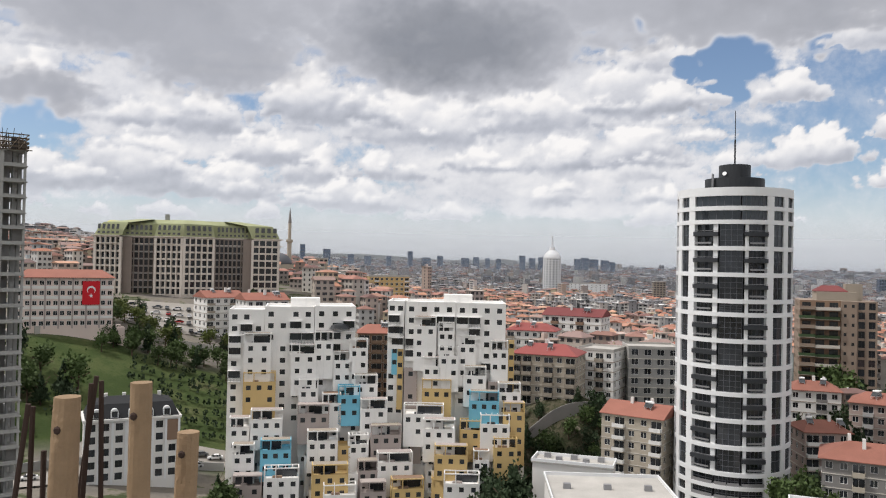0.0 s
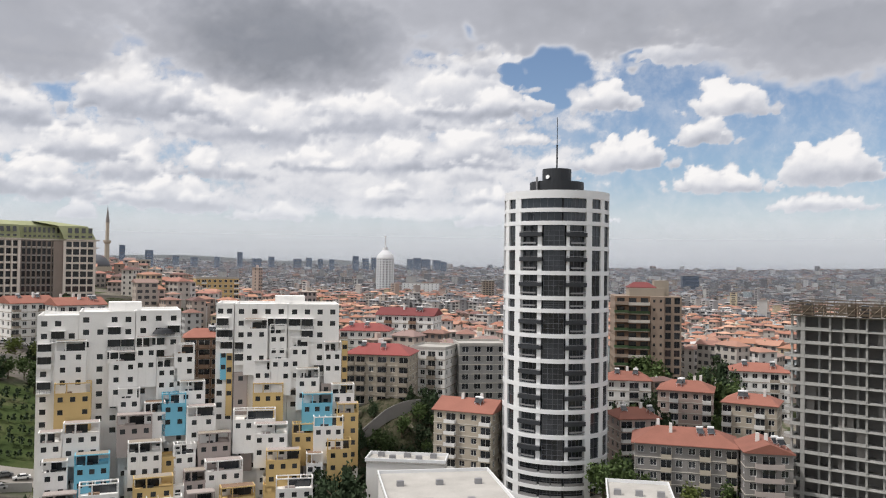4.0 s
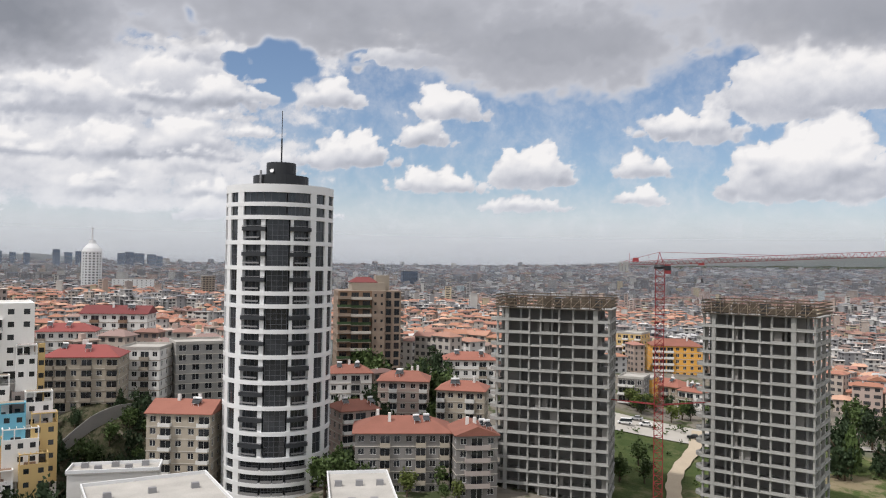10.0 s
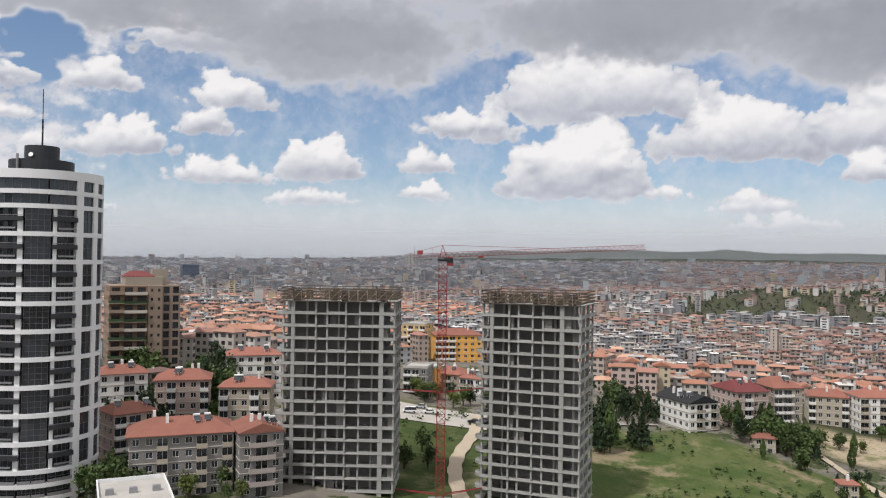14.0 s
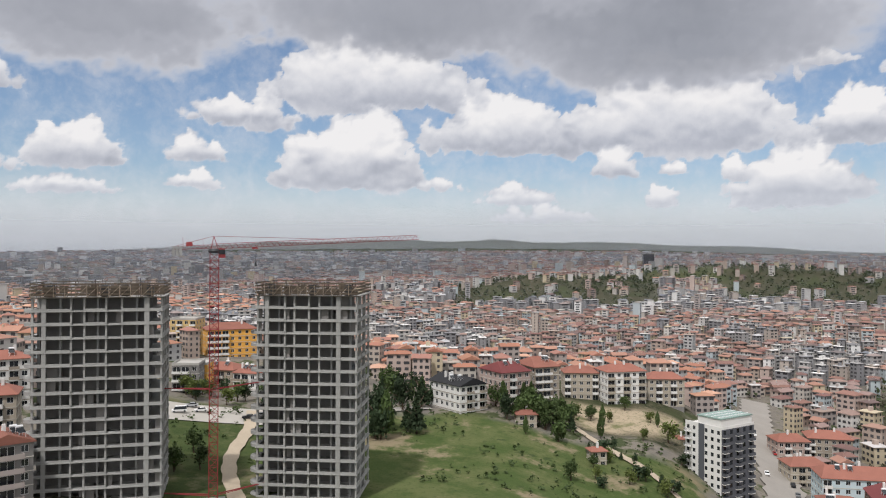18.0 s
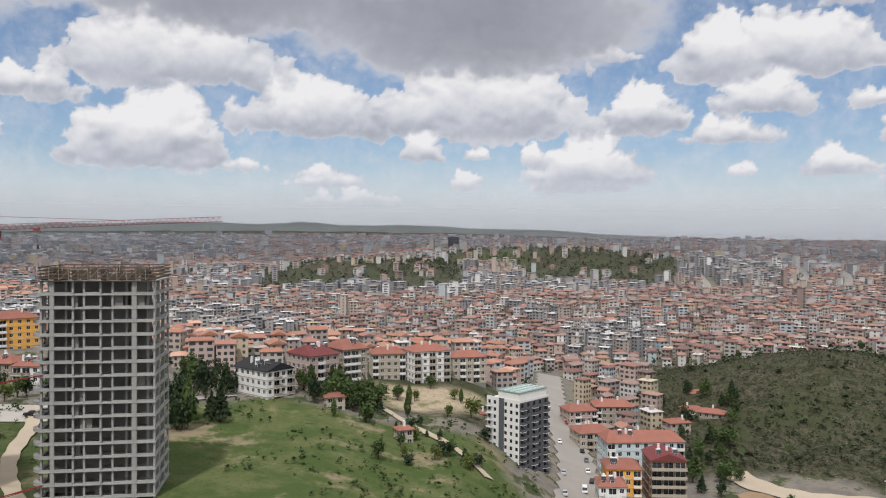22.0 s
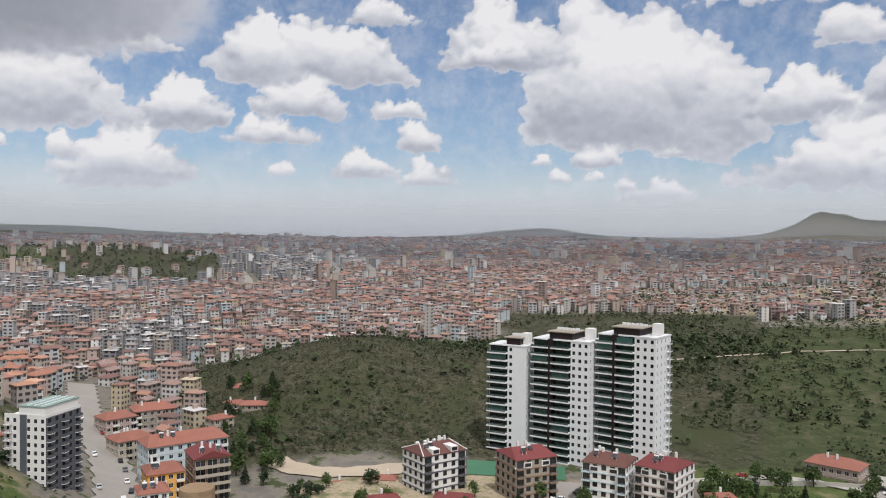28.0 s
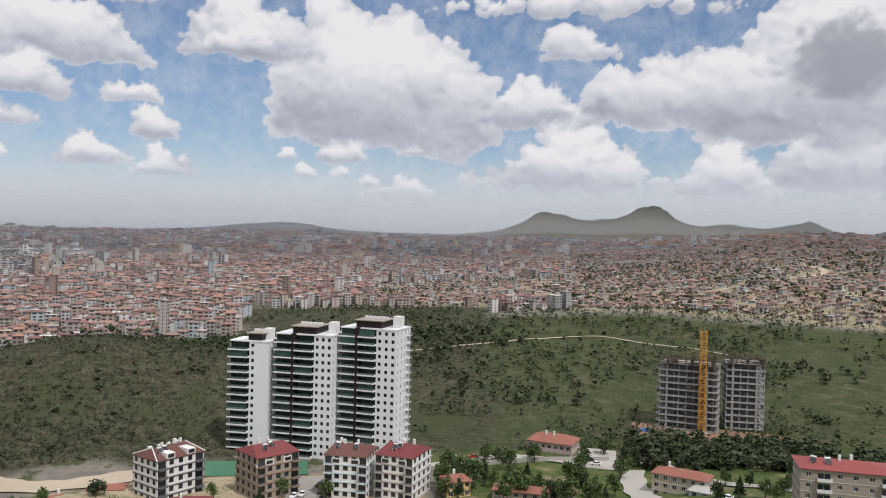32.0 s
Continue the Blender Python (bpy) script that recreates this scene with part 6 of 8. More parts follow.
def red_crane():
    az, dist = 46.85, 196.0
    x, y = spot(az, dist)
    z0 = gz(az, dist)
    top = height(-0.1, dist)
    root = thing("tower_crane", "red lattice tower crane between two concrete frames", "crane", pose(x, y, z0, 0, 0, -az))
    H = top - z0
    n = int(H / 5)
    sec = lattice_section("mast_section", 2.0, H / n, CRANE_RED, 0.13, 0.07)
    for k in range(n):
        part("mast_section", sec, root, at=Matrix.Translation((0, 0, k * H / n)))
    part("base", Shape().box(-3, 3, -3, 3, -0.6, 0.9, bevel=0.2).mesh("base", CONC), root, "concrete crane base")
    part("slewing_ring", Shape().ring([circle(1.3, H, 16), circle(1.5, H + 0.5, 16), circle(1.2, H + 1.0, 16)]).mesh("slewing_ring", DARK), root)
    part("cab", Shape().box(0.9, 2.5, -2.4, -0.6, H - 1.1, H + 1.0, bevel=0.15).mesh("cab", CRANE_RED), root)
    part("cab_glass", Shape().box(1.0, 2.4, -2.46, -2.4, H - 0.3, H + 0.8).mesh("cab_glass", GLASS), root)
    tip = Vector((*spot(61.07, 204), height(0.93, 204)))
    inv = root.matrix_basis.inverted()
    t = inv @ tip
    ang = math.atan2(t.y, t.x)
    L = math.hypot(t.x, t.y)
    boom = pose(0, 0, H + 1.0, 0, -math.degrees(math.atan2(t.z - H - 1.0, L)), math.degrees(ang))
    m = 9
    js = jib_section(L / m, 1.3, 1.15, CRANE_RED)
    for k in range(m):
        part("jib_section", js, root, at=boom @ Matrix.Translation((k * L / m, 0, 0)))
    cj = jib_section(9.6, 1.3, 0.8, CRANE_RED)
    part("counter_jib", cj, root, at=boom @ pose(0, 0, 0.2, 0, 0, 180))
    for k in range(3):
        part("counterweight", box_mesh("counterweight", 0.6, 1.5, 2.4, CONC, 0.05), root, at=boom @ Matrix.Translation((-9.2 + k * 0.8, 0, -1.3)))
    part("winch", Shape().box(-6.4, -4.8, -0.6, 0.6, 0.9, 1.9, bevel=0.15).mesh("winch", CRANE_RED), root, at=boom)
    part("cat_head", Shape().beam((-0.8, 0, 0), (0, 0, 3.0), 0.12).beam((0.8, 0, 0), (0, 0, 3.0), 0.12).beam((-0.8, 0, 1.2), (0.8, 0, 1.2), 0.06).mesh("cat_head", CRANE_RED), root, at=boom)
    for xx in (L * 0.55, -8.5):
        part("pendant_bar", Shape().beam((0, 0, 3.0), (xx, 0, 1.1), 0.05, n=3).mesh("pendant_bar", CRANE_RED), root, at=boom)
    part("trolley", Shape().box(8.6, 10.0, -0.8, 0.8, -0.5, 0.0, bevel=0.1).mesh("trolley", CRANE_RED), root, at=boom)
    part("hook_block", Shape().box(9.0, 9.6, -0.2, 0.2, -4.6, -3.6, bevel=0.1).beam((9.3, 0, -3.6), (9.3, 0, -0.5), 0.04, n=3).mesh("hook_block", DARK), root, at=boom)
    part("light_mast", Shape().beam((-7, 0, 1.0), (-7, 0, 3.0), 0.06).beam((-2.5, 0, 1.0), (-2.5, 0, 2.6), 0.05).mesh("light_mast", CRANE_RED), root, at=boom)
    for zz in (H - 32, H - 57):
        for sx in (-1, 1):
            part("wall_tie", Shape().beam((sx, 0.6, zz), (sx * 13.0, 6.0, zz + 0.4 * sx), 0.16).beam((sx, -0.8, zz), (sx * 13.0, 6.0, zz + 0.4 * sx), 0.1).mesh("wall_tie", CRANE_RED), root, "red tie to the concrete frame")


red_crane()
yc = thing("tower_crane", "yellow lattice crane mast beside a concrete frame", "crane", stand(145.15, 392, 12))
ysec = lattice_section("mast_section", 2.6, 5.4, CRANE_YELLOW, 0.2, 0.13)
for k in range(9):
    part("mast_section", ysec, yc, at=Matrix.Translation((0, 0, k * 5.4)))
part("base", Shape().box(-3, 3, -3, 3, -1.0, 0.6, bevel=0.2).mesh("base", CONC), yc)


# ---- the round white hotel tower far off, and its neighbours ----
def white_hotel():
    d = 1300
    z0, r = height(-2.2, d), 14.3
    root = thing("hotel_tower", "round white hotel tower with a stepped crown and spire", "tower", stand(7.82, d, 0, z0))
    zt = height(0.45, d) - z0
    part("wall", Shape().ring([circle(r - 0.8, -20, 40), circle(r - 0.8, zt, 40)]).mesh("wall", SLATE), root)
    n = 15
    for k in range(n):
        z = zt * (k + 0.55) / n
        part("floor_band", arc(Shape(), r - 1, r, 0, 360, z, z + zt / n * 0.52, step_deg=10).mesh("floor_band", CLEAN), root)
    for k in range(16):
        a = k * 22.5
        part("pier", arc(Shape(), r - 1, r + 0.1, a - 5, a + 5, -20, zt, step_deg=5).mesh("pier", CLEAN), root)
    part("crown", Shape().ring([circle(r, zt, 36), circle(r * 0.85, zt + 5, 36), circle(r * 0.6, zt + 9, 36), circle(r * 0.35, zt + 12, 36), circle(r * 0.3, zt + 17, 36)]).mesh("crown", CLEAN), root)
    part("spire", Shape().beam((0, 0, zt + 17), (0, 0, zt + 36), 1.1, n=8).mesh("spire", CLEAN), root)
    KEEP_CLEAR.append((*spot(7.82, d), 40))


white_hotel()
house(10.4, 1290, 58, 20, 5, CLEAN, FLATROOF, top=-1.35, turn=-6, cols=9, side_cols=1, flat=True, label="long white office block with rows of windows", name="office_block", category="office block", fh=3.6, below=6)
# ---- dark glass office towers on the skyline: azimuth, top elevation, width ----
BLUEGLASS = surface("blue_grey_curtain_wall", (0.13, 0.17, 0.24), rough=0.35, spread=0.2, bump=0)
SKYLINE = [(-10.0, 1.05, 34), (-8.3, 0.75, 48), (-3.9, 0.35, 34), (-2.35, 0.70, 34), (-0.2, 0.42, 40), (2.4, 0.38, 40), (1.6, 0.30, 55), (4.0, 0.30, 34), (5.7, 0.55, 40), (6.4, 0.38, 44), (9.6, 0.38, 44), (10.1, 0.48, 52), (10.7, 0.38, 66), (11.5, 0.33, 55), (12.0, 0.22, 40), (-6.6, 0.40, 40), (-5.4, 0.3, 44), (7.0, 0.45, 34), (-1.2, 0.28, 60), (3.2, 0.32, 34)]
for k, (a, e, w) in enumerate(SKYLINE):
    d = 3050 + 30 * (k % 7)
    w = w * 0.53
    root = thing("office_tower", "blue-grey glass office tower on the hazy skyline", "office tower", stand(a, d, 12, height(e, d)), "skyline towers")
    part("wall", Shape().box(-w / 2, w / 2, -w * 0.35, w * 0.35, -110, 0).mesh("wall", BLUEGLASS), root)
    for j in range(3):
        part("floor_line", box_mesh("floor_line", w + 0.6, w * 0.7 + 0.6, 1.2, GREYP), root, at=Matrix.Translation((0, 0, -4 - j * 12)))
# single towers standing out of the middle distance
for a, d, e, w, h, mt, lb in ((77.3, 2100, -0.05, 26, 60, SLATE, "dark slab tower standing alone on a far hill"), (85.5, 1750, -0.55, 17, 34, WHITE, "pair of pale tower blocks on a ridge"), (86.2, 1760, -0.6, 15, 32, WHITE, "pair of pale tower blocks on a ridge"), (80.2, 1250, -3.1, 18, 34, SLATE, "dark grey tower block among low houses"),
                            (82.3, 1260, -3.15, 16, 24, WHITE, "white and grey block among low houses"), (88.4, 1500, -2.2, 36, 36, SLATE, "dark unfinished block on a wooded rise"), (89.6, 1620, -1.6, 32, 42, WHITE, "pale apartment block on a wooded rise"), (92.3, 1600, -1.95, 40, 40, GREYP, "grey apartment block on a wooded rise"), (29.2, 1900, -0.55, 36, 90, BLUEGLASS, "blue glass office block beyond the red roofs"), (33.6, 1900, -1.3, 40, 40, BLUEGLASS, "blue glass office block beyond the red roofs"),
                            (15.2, 1150, -1.1, 17, 45, BEIGE, "beige apartment tower over the red roofs"), (-8.9, 640, 0.05, 14, 30, CREAM, "cream apartment tower beside the mosque"), (142.2, 1500, -1.5, 34, 26, WHITE, "white apartment block on the village hill"), (144.3, 2300, 0.35, 15, 44, CLEAN, "pale tower block on the ridge"), (145.0, 2310, 0.33, 15, 44, CLEAN, "pale tower block on the ridge"), (146.2, 1800, -0.5, 40, 32, WHITE, "white apartment block on the village hill")):
    n, dp = max(3, int(h / 3.1)), w * 0.6
    root = thing("tower_block", lb, "tower block", stand(a, d, 14, height(e, d)))
    part("wall", Shape().box(-w / 2, w / 2, -dp / 2, dp / 2, -h - 20, 0).mesh("wall", mt), root)
    part("roof", Shape().box(-w / 2 - 0.4, w / 2 + 0.4, -dp / 2 - 0.4, dp / 2 + 0.4, 0, 0.8).mesh("roof", FLATROOF), root)
    cols = max(4, int(w / 4.5))
    key = Shape()
    for c in range(cols):
        x = -w / 2 + w * (c + 0.5) / cols
        key.box(x - w / cols * 0.32, x + w / cols * 0.32, -dp / 2 - 0.08, -dp / 2, 0.9, 2.4, sides="xXyzZ")
    for c in range(3):
        y = -dp / 2 + dp * (c + 0.5) / 3
        for sx in (-1, 1):
            key.box(min(sx * w / 2, sx * (w / 2 + 0.08)), max(sx * w / 2, sx * (w / 2 + 0.08)), y - 1.2, y + 1.2, 0.9, 2.4)
    row = key.mesh("window_row", GLASS)
    for k in range(n):
        part("window_row", row, root, at=Matrix.Translation((0, 0, -(k + 1) * 3.1)))
    KEEP_CLEAR.append((*spot(a, d), w))


# ---- houses that stand singly: bearing, distance, size, eaves ----
house(25.0, 255, 13.5, 11, 4, WHITE, TERRACOTTA, top=-7.7, turn=6, cols=4, balconies=((2, 2.8),), rail=GREYP, label="white apartment house with grey balconies and a tiled roof", below=4)
house(29.0, 245, 15, 12, 4, PINKISH, TERRACOTTA, top=-8.2, turn=-4, cols=5, balconies=((1, 2.4), (4, 2.2)), balcony_mat=WHITE, label="pink apartment house with white balconies and a hipped tile roof", below=4)
house(33.2, 235, 14, 11, 4, CREAM, TERRACOTTA, top=-8.8, turn=-8, cols=5, balconies=((0, 2.4), (3, 2.6)), balcony_mat=WHITE, label="cream apartment house with a hipped tile roof", below=4)
house(33.6, 272, 17, 11, 3, WHITE, TERRACOTTA, top=-6.7, turn=4, cols=6, label="white apartment house with a red tiled roof", below=4)
house(25.4, 224, 11, 11, 5, PINKISH, TERRACOTTA, top=-10.2, turn=22, cols=3, label="salmon apartment house with a sloping tile roof", below=4)
house(28.9, 200, 23, 13, 4, GREYP, TERRACOTTA, top=-11.6, turn=2, cols=8, side_cols=4, balconies=((2, 2.4), (5, 2.4), (7, 2.2)), balcony_mat=CREAM, rise=3.0, over=0.8, label="long grey apartment block with cream balconies and a brick-red tile roof", below=4)
house(33.9, 196, 10, 12, 5, GREYP, TERRACOTTA, top=-11.7, turn=12, cols=3, balconies=((1, 6.0),), balcony_mat=TAUPE, hip=1.0, along="y", label="grey apartment house with gabled tile roof and cream fire walls", below=4)
house(7.7, 250, 20, 14, 5, CREAM, REDROOF, top=-6.3, turn=-14, cols=6, balconies=((0, 3.0), (1, 3.0), (3, 3.0), (5, 3.0)), balcony_mat=BEIGE, label="cream apartment house with curved balconies and a red roof", below=4)
house(11.4, 262, 12, 14, 5, WHITE, FLATROOF, top=-5.9, turn=-18, cols=4, balconies=((0, 2.6), (2, 2.6)), balcony_mat=BEIGE, flat=True, label="grey-white apartment house with a flat roof", below=4)
house(14.7, 268, 16, 14, 5, CONC, FLATROOF, top=-5.6, turn=10, cols=4, side_cols=1, flat=True, win=(2.2, 1.9), label="raw concrete apartment block with few windows", name="concrete_block", below=5)
house(14.1, 214, 16, 13, 5, CREAM, TERRACOTTA, top=-10.1, turn=-20, cols=5, hip=1.0, label="tan apartment house with gabled orange tile roof", below=4)
house(17.8, 305, 18, 14, 4, CREAM, TERRACOTTA, top=-5.5, turn=8, label="cream apartment house with a brown tile roof", below=4)
house(-1.8, 300, 26, 13, 3, BEIGE, TERRACOTTA, top=-4.9, turn=5, cols=7, label="beige house with a wide red tile roof", below=5)
house(-4.6, 262, 12, 12, 6, BROWN, TERRACOTTA, top=-5.1, turn=0, cols=3, balconies=((0, 3.2), (1, 3.2), (2, 3.2)), label="dark brown apartment house behind white terraces", below=5)
house(9.6, 330, 24, 14, 4, WHITE, MAROONROOF, top=-3.6, turn=-16, cols=7, balconies=((1, 3.0), (4, 3.0)), balcony_mat=BROWN, label="white apartment house with dark red gabled roof", below=4, hip=1.0)
house(6.6, 300, 18, 12, 3, WHITE, REDROOF, top=-4.7, turn=-10, cols=6, label="white house with a dull red roof", below=5)
# ochre and orange buildings beyond the cranes
house(45.1, 420, 13, 13, 6, YELLOW, FLATROOF, top=-4.6, turn=-20, cols=4, flat=True, label="ochre apartment tower with paired windows", below=5)
house(47.9, 408, 24, 15, 5, ORANGE, TERRACOTTA, top=-5.3, turn=10, cols=7, balconies=((0, 3.2), (1, 3.2), (2, 3.2)), balcony_mat=WHITE, label="orange apartment block with white balconies and tiled roof", below=5)
house(45.2, 312, 9.5, 12, 4, GREYP, FLATROOF, top=-7.6, turn=-12, cols=3, flat=True, label="grey panelled office building with an orange end wall", below=4)
house(46.1, 322, 6.0, 12, 4, ORANGE, FLATROOF, top=-7.6, turn=-12, cols=1, flat=True, label="narrow orange end building", below=4)
house(47.5, 335, 14, 12, 3, BEIGE, TERRACOTTA, top=-8.0, turn=-28, cols=4, balconies=((0, 2.4), (2, 2.4)), balcony_mat=WHITE, label="beige house with a bright orange tile roof", below=4)
house(49.4, 322, 10, 11, 3, WHITE, TERRACOTTA, top=-8.3, turn=-30, cols=3, label="white house among trees behind the car park", below=4)
# houses along the ridge beyond the meadow
house(63.9, 300, 12, 19, 4, WHITE, BLACKROOF, top=-9.2, turn=38, cols=4, side_cols=6, hip=1.0, along="y", label="white apartment house with a dark grey gabled roof", below=3, rise=2.6, stacks=3)
house(67.3, 312, 13, 16, 5, PINKISH, MAROONROOF, top=-8.3, turn=34, cols=4, side_cols=5, balconies=((1, 2.4),), balcony_mat=WHITE, label="pink apartment house with a brown roof behind a white house", below=4)
house(69.6, 322, 11, 16, 5, BEIGE, TERRACOTTA, top=-7.9, turn=30, cols=3, side_cols=5, label="beige apartment house with an orange roof", below=4)
house(72.6, 360, 15, 12, 4, CREAM, TERRACOTTA, top=-8.3, turn=8, cols=5, balconies=((0, 2.4), (4, 2.4)), balcony_mat=WHITE, label="cream apartment house with a bright orange roof", below=4)
house(75.4, 358, 18, 13, 5, WHITE, TERRACOTTA, top=-8.1, turn=26, cols=5, side_cols=4, balconies=((0, 2.8), (2, 2.8), (4, 2.8)), balcony_mat=CREAM, label="white apartment house with cream balconies on a slope", below=4)
house(78.3, 372, 16, 12, 4, CREAM, TERRACOTTA, top=-8.5, turn=14, cols=5, balconies=((1, 2.6), (3, 2.6)), balcony_mat=WHITE, label="cream apartment house with orange roof on a slope", below=5)
# the valley street
house(90.6, 318, 30, 14, 4, PALEBLUE, TERRACOTTA, top=-13.75, turn=18, cols=9, side_cols=4, balconies=((0, 2.6), (8, 2.6)), balcony_mat=WHITE, rise=3.0, hip=0.8, label="pale blue apartment block with a wide red tile roof", below=2)
house(89.3, 286, 12, 12, 4, ORANGE, TERRACOTTA, top=-15.6, turn=10, cols=4, label="orange house with a red tile roof on the valley street", below=2)
house(92.2, 290, 12, 14, 5, BROWN, MAROONROOF, top=-14.8, turn=14, cols=3, hip=1.0, along="y", balconies=((0, 4.0), (1, 4.0), (2, 4.0)), balcony_mat=CREAM, label="brown house with cream balconies and a gabled maroon roof", below=2)
house(88.6, 272, 9, 10, 4, WHITE, TERRACOTTA, top=-16.8, turn=8, cols=3, balconies=((1, 5.5),), label="white house with balconies on the valley street", below=2)
house(87.2, 352, 15, 12, 4, CREAM, TERRACOTTA, top=-13.4, turn=24, cols=5, balconies=((1, 2.4), (3, 2.4)), label="cream house with an orange tile roof on the valley street", below=2)
house(86.3, 385, 14, 12, 4, PINKISH, TERRACOTTA, top=-12.0, turn=24, cols=5, label="pink house with tiled roof on the valley street", below=2)
house(88.6, 395, 18, 13, 4, BEIGE, TERRACOTTA, top=-11.6, turn=12, cols=6, label="beige house with tiled roof in the valley", below=2)
# low houses on the right-hand slopes
for a, d, w, dp, e, tn, wl, rf in ((103.4, 332, 16, 8, -15.3, -20, REDROOF, TERRACOTTA), (101.0, 292, 9, 7, -17.3, 20, CREAM, TERRACOTTA), (104.2, 295, 12, 6, -16.9, -10, PINKISH, TERRACOTTA), (98.2, 286, 10, 7, -17.9, 10, BEIGE, TERRACOTTA), (128.1, 276, 9, 8, -17.1, 22, YELLOW, TERRACOTTA), (132.6, 272, 16, 7, -17.6, -8, BEIGE, TERRACOTTA), (135.7, 272, 9, 7, -17.45, 6, CREAM, TERRACOTTA), (144.0, 292, 19, 9, -15.75, -14, CREAM, TERRACOTTA), (145.3, 286, 7, 7, -16.6, -14, PALEBLUE, FLATROOF), (94.0, 400, 10, 8, -11.6, 10, PINKISH, TERRACOTTA), (93.0, 372, 10, 8, -12.5, 30, CREAM, TERRACOTTA), (95.3, 392, 12, 8, -11.7, -10, BEIGE, TERRACOTTA), (94.6, 430, 10, 8, -10.5, 0, PINKISH, TERRACOTTA), (104.5, 262, 10, 8, -18.3, 14, BEIGE, MAROONROOF), (109.5, 262, 12, 8, -18.2, -8, BEIGE, MAROONROOF), (68.8, 285, 7, 6, -11.3, 10, CREAM, TERRACOTTA), (73.8, 262, 5, 5, -13.6, 20, CREAM, TERRACOTTA), (79.2, 322, 6, 5, -12.5, 0, CREAM, TERRACOTTA)):
    house(a, d, w, dp, 1, wl, rf, top=e, turn=tn, cols=max(2, int(w / 3)), side_cols=2, label="low house with a tiled roof on the slope", name="low_house", category="house", stacks=1, below=1, fh=2.8, group="low houses")
house(135.1, 340, 19, 13, 2, PINKISH, TERRACOTTA, top=-14.15, turn=-16, cols=7, side_cols=4, fh=3.4, win=(1.6, 1.6), label="two-storey school with a wide orange tile roof", name="school_building", category="school", below=1)
house(153.9, 250, 24, 13, 4, BEIGE, REDROOF, top=-14.0, turn=12, cols=6, side_cols=3, win=(1.2, 1.2), rise=1.6, label="tan apartment block with a red metal roof", below=2)


# ---- four new apartment houses below the white towers ----
def new_house(az, dist, top, turn, w, d, wall, second, roof, label, floors=5, trims=True):
    root = house(az, dist, w, d, floors, wall, roof, top=top, turn=turn, cols=5, side_cols=4, fh=2.95, rise=2.6, hip=0.72, over=0.3, win=(1.7, 1.8), balconies=((0, 3.0), (4, 3.0)), balcony_mat=second, rail=RAIL, rail_kind="bars", frame=DARK, stacks=4, label=label, below=2, group="new houses below the towers")
    for k in range(1, floors + 1):
        if trims:
            for tw, td, tx, ty, rz in ((w + 0.3, 0.2, 0, -d / 2 - 0.1, 0), (d + 0.3, 0.2, -w / 2 - 0.1, 0, 90), (d + 0.3, 0.2, w / 2 + 0.1, 0, 90)):
                part("floor_trim", box_mesh("floor_trim", tw, td, 0.4, second), root, at=pose(tx, ty, k * 2.95 - 0.25, 0, 0, rz))
    for sx in (-1, 1):
        part("verge", Shape().beam((sx * (w / 2 + 0.3), -d / 2 - 0.3, floors * 2.95 + 0.25), (sx * w * 0.36, 0, floors * 2.95 + 2.95), 0.22).beam((sx * w * 0.36, 0, floors * 2.95 + 2.95), (sx * (w / 2 + 0.3), d / 2 + 0.3, floors * 2.95 + 0.25), 0.22).mesh("verge", WHITE), root, "white roof verge")
        part("dormer", Shape().box(sx * w * 0.22 - 1.6, sx * w * 0.22 + 1.6, -d / 2 - 0.1, -d * 0.1, floors * 2.95 + 0.2, floors * 2.95 + 2.1).mesh("dormer", WHITE), root)
        part("dormer_window", window_mesh(2.4, 1.2, 2, None, DARK), root, at=Matrix.Translation((sx * w * 0.22, -d / 2 - 0.14, floors * 2.95 + 1.2)))
    for k in range(4):
        part("water_tank", Shape().beam((-0.7, 0, 0.5), (0.7, 0, 0.5), 0.42, n=10).box(-0.7, 0.7, -1.6, -0.3, -0.1, 0.02).mesh("water_tank", CLEAN), root, at=pose(-w * 0.3 + k * w * 0.2, d * 0.22, floors * 2.95 + 1.9, 0, 0, 10 * k))
    return root


new_house(108.1, 286, -15.0, 34, 18, 14, WHITE, SLATE, BROWNROOF, "white apartment house with dark floor bands and a brown tile roof")
new_house(114.7, 280, -15.15, 30, 16, 15, BEIGE, BROWN, MAROONROOF, "beige and brown apartment house with a maroon tile roof")
new_house(120.6, 278, -15.3, -16, 15, 14, WHITE, PALEBLUE, BROWNROOF, "white apartment house with a brown tile roof beside a street")
new_house(124.35, 276, -15.3, -24, 14, 16, WHITE, TAUPE, MAROONROOF, "white apartment house with grey balconies and a maroon roof")


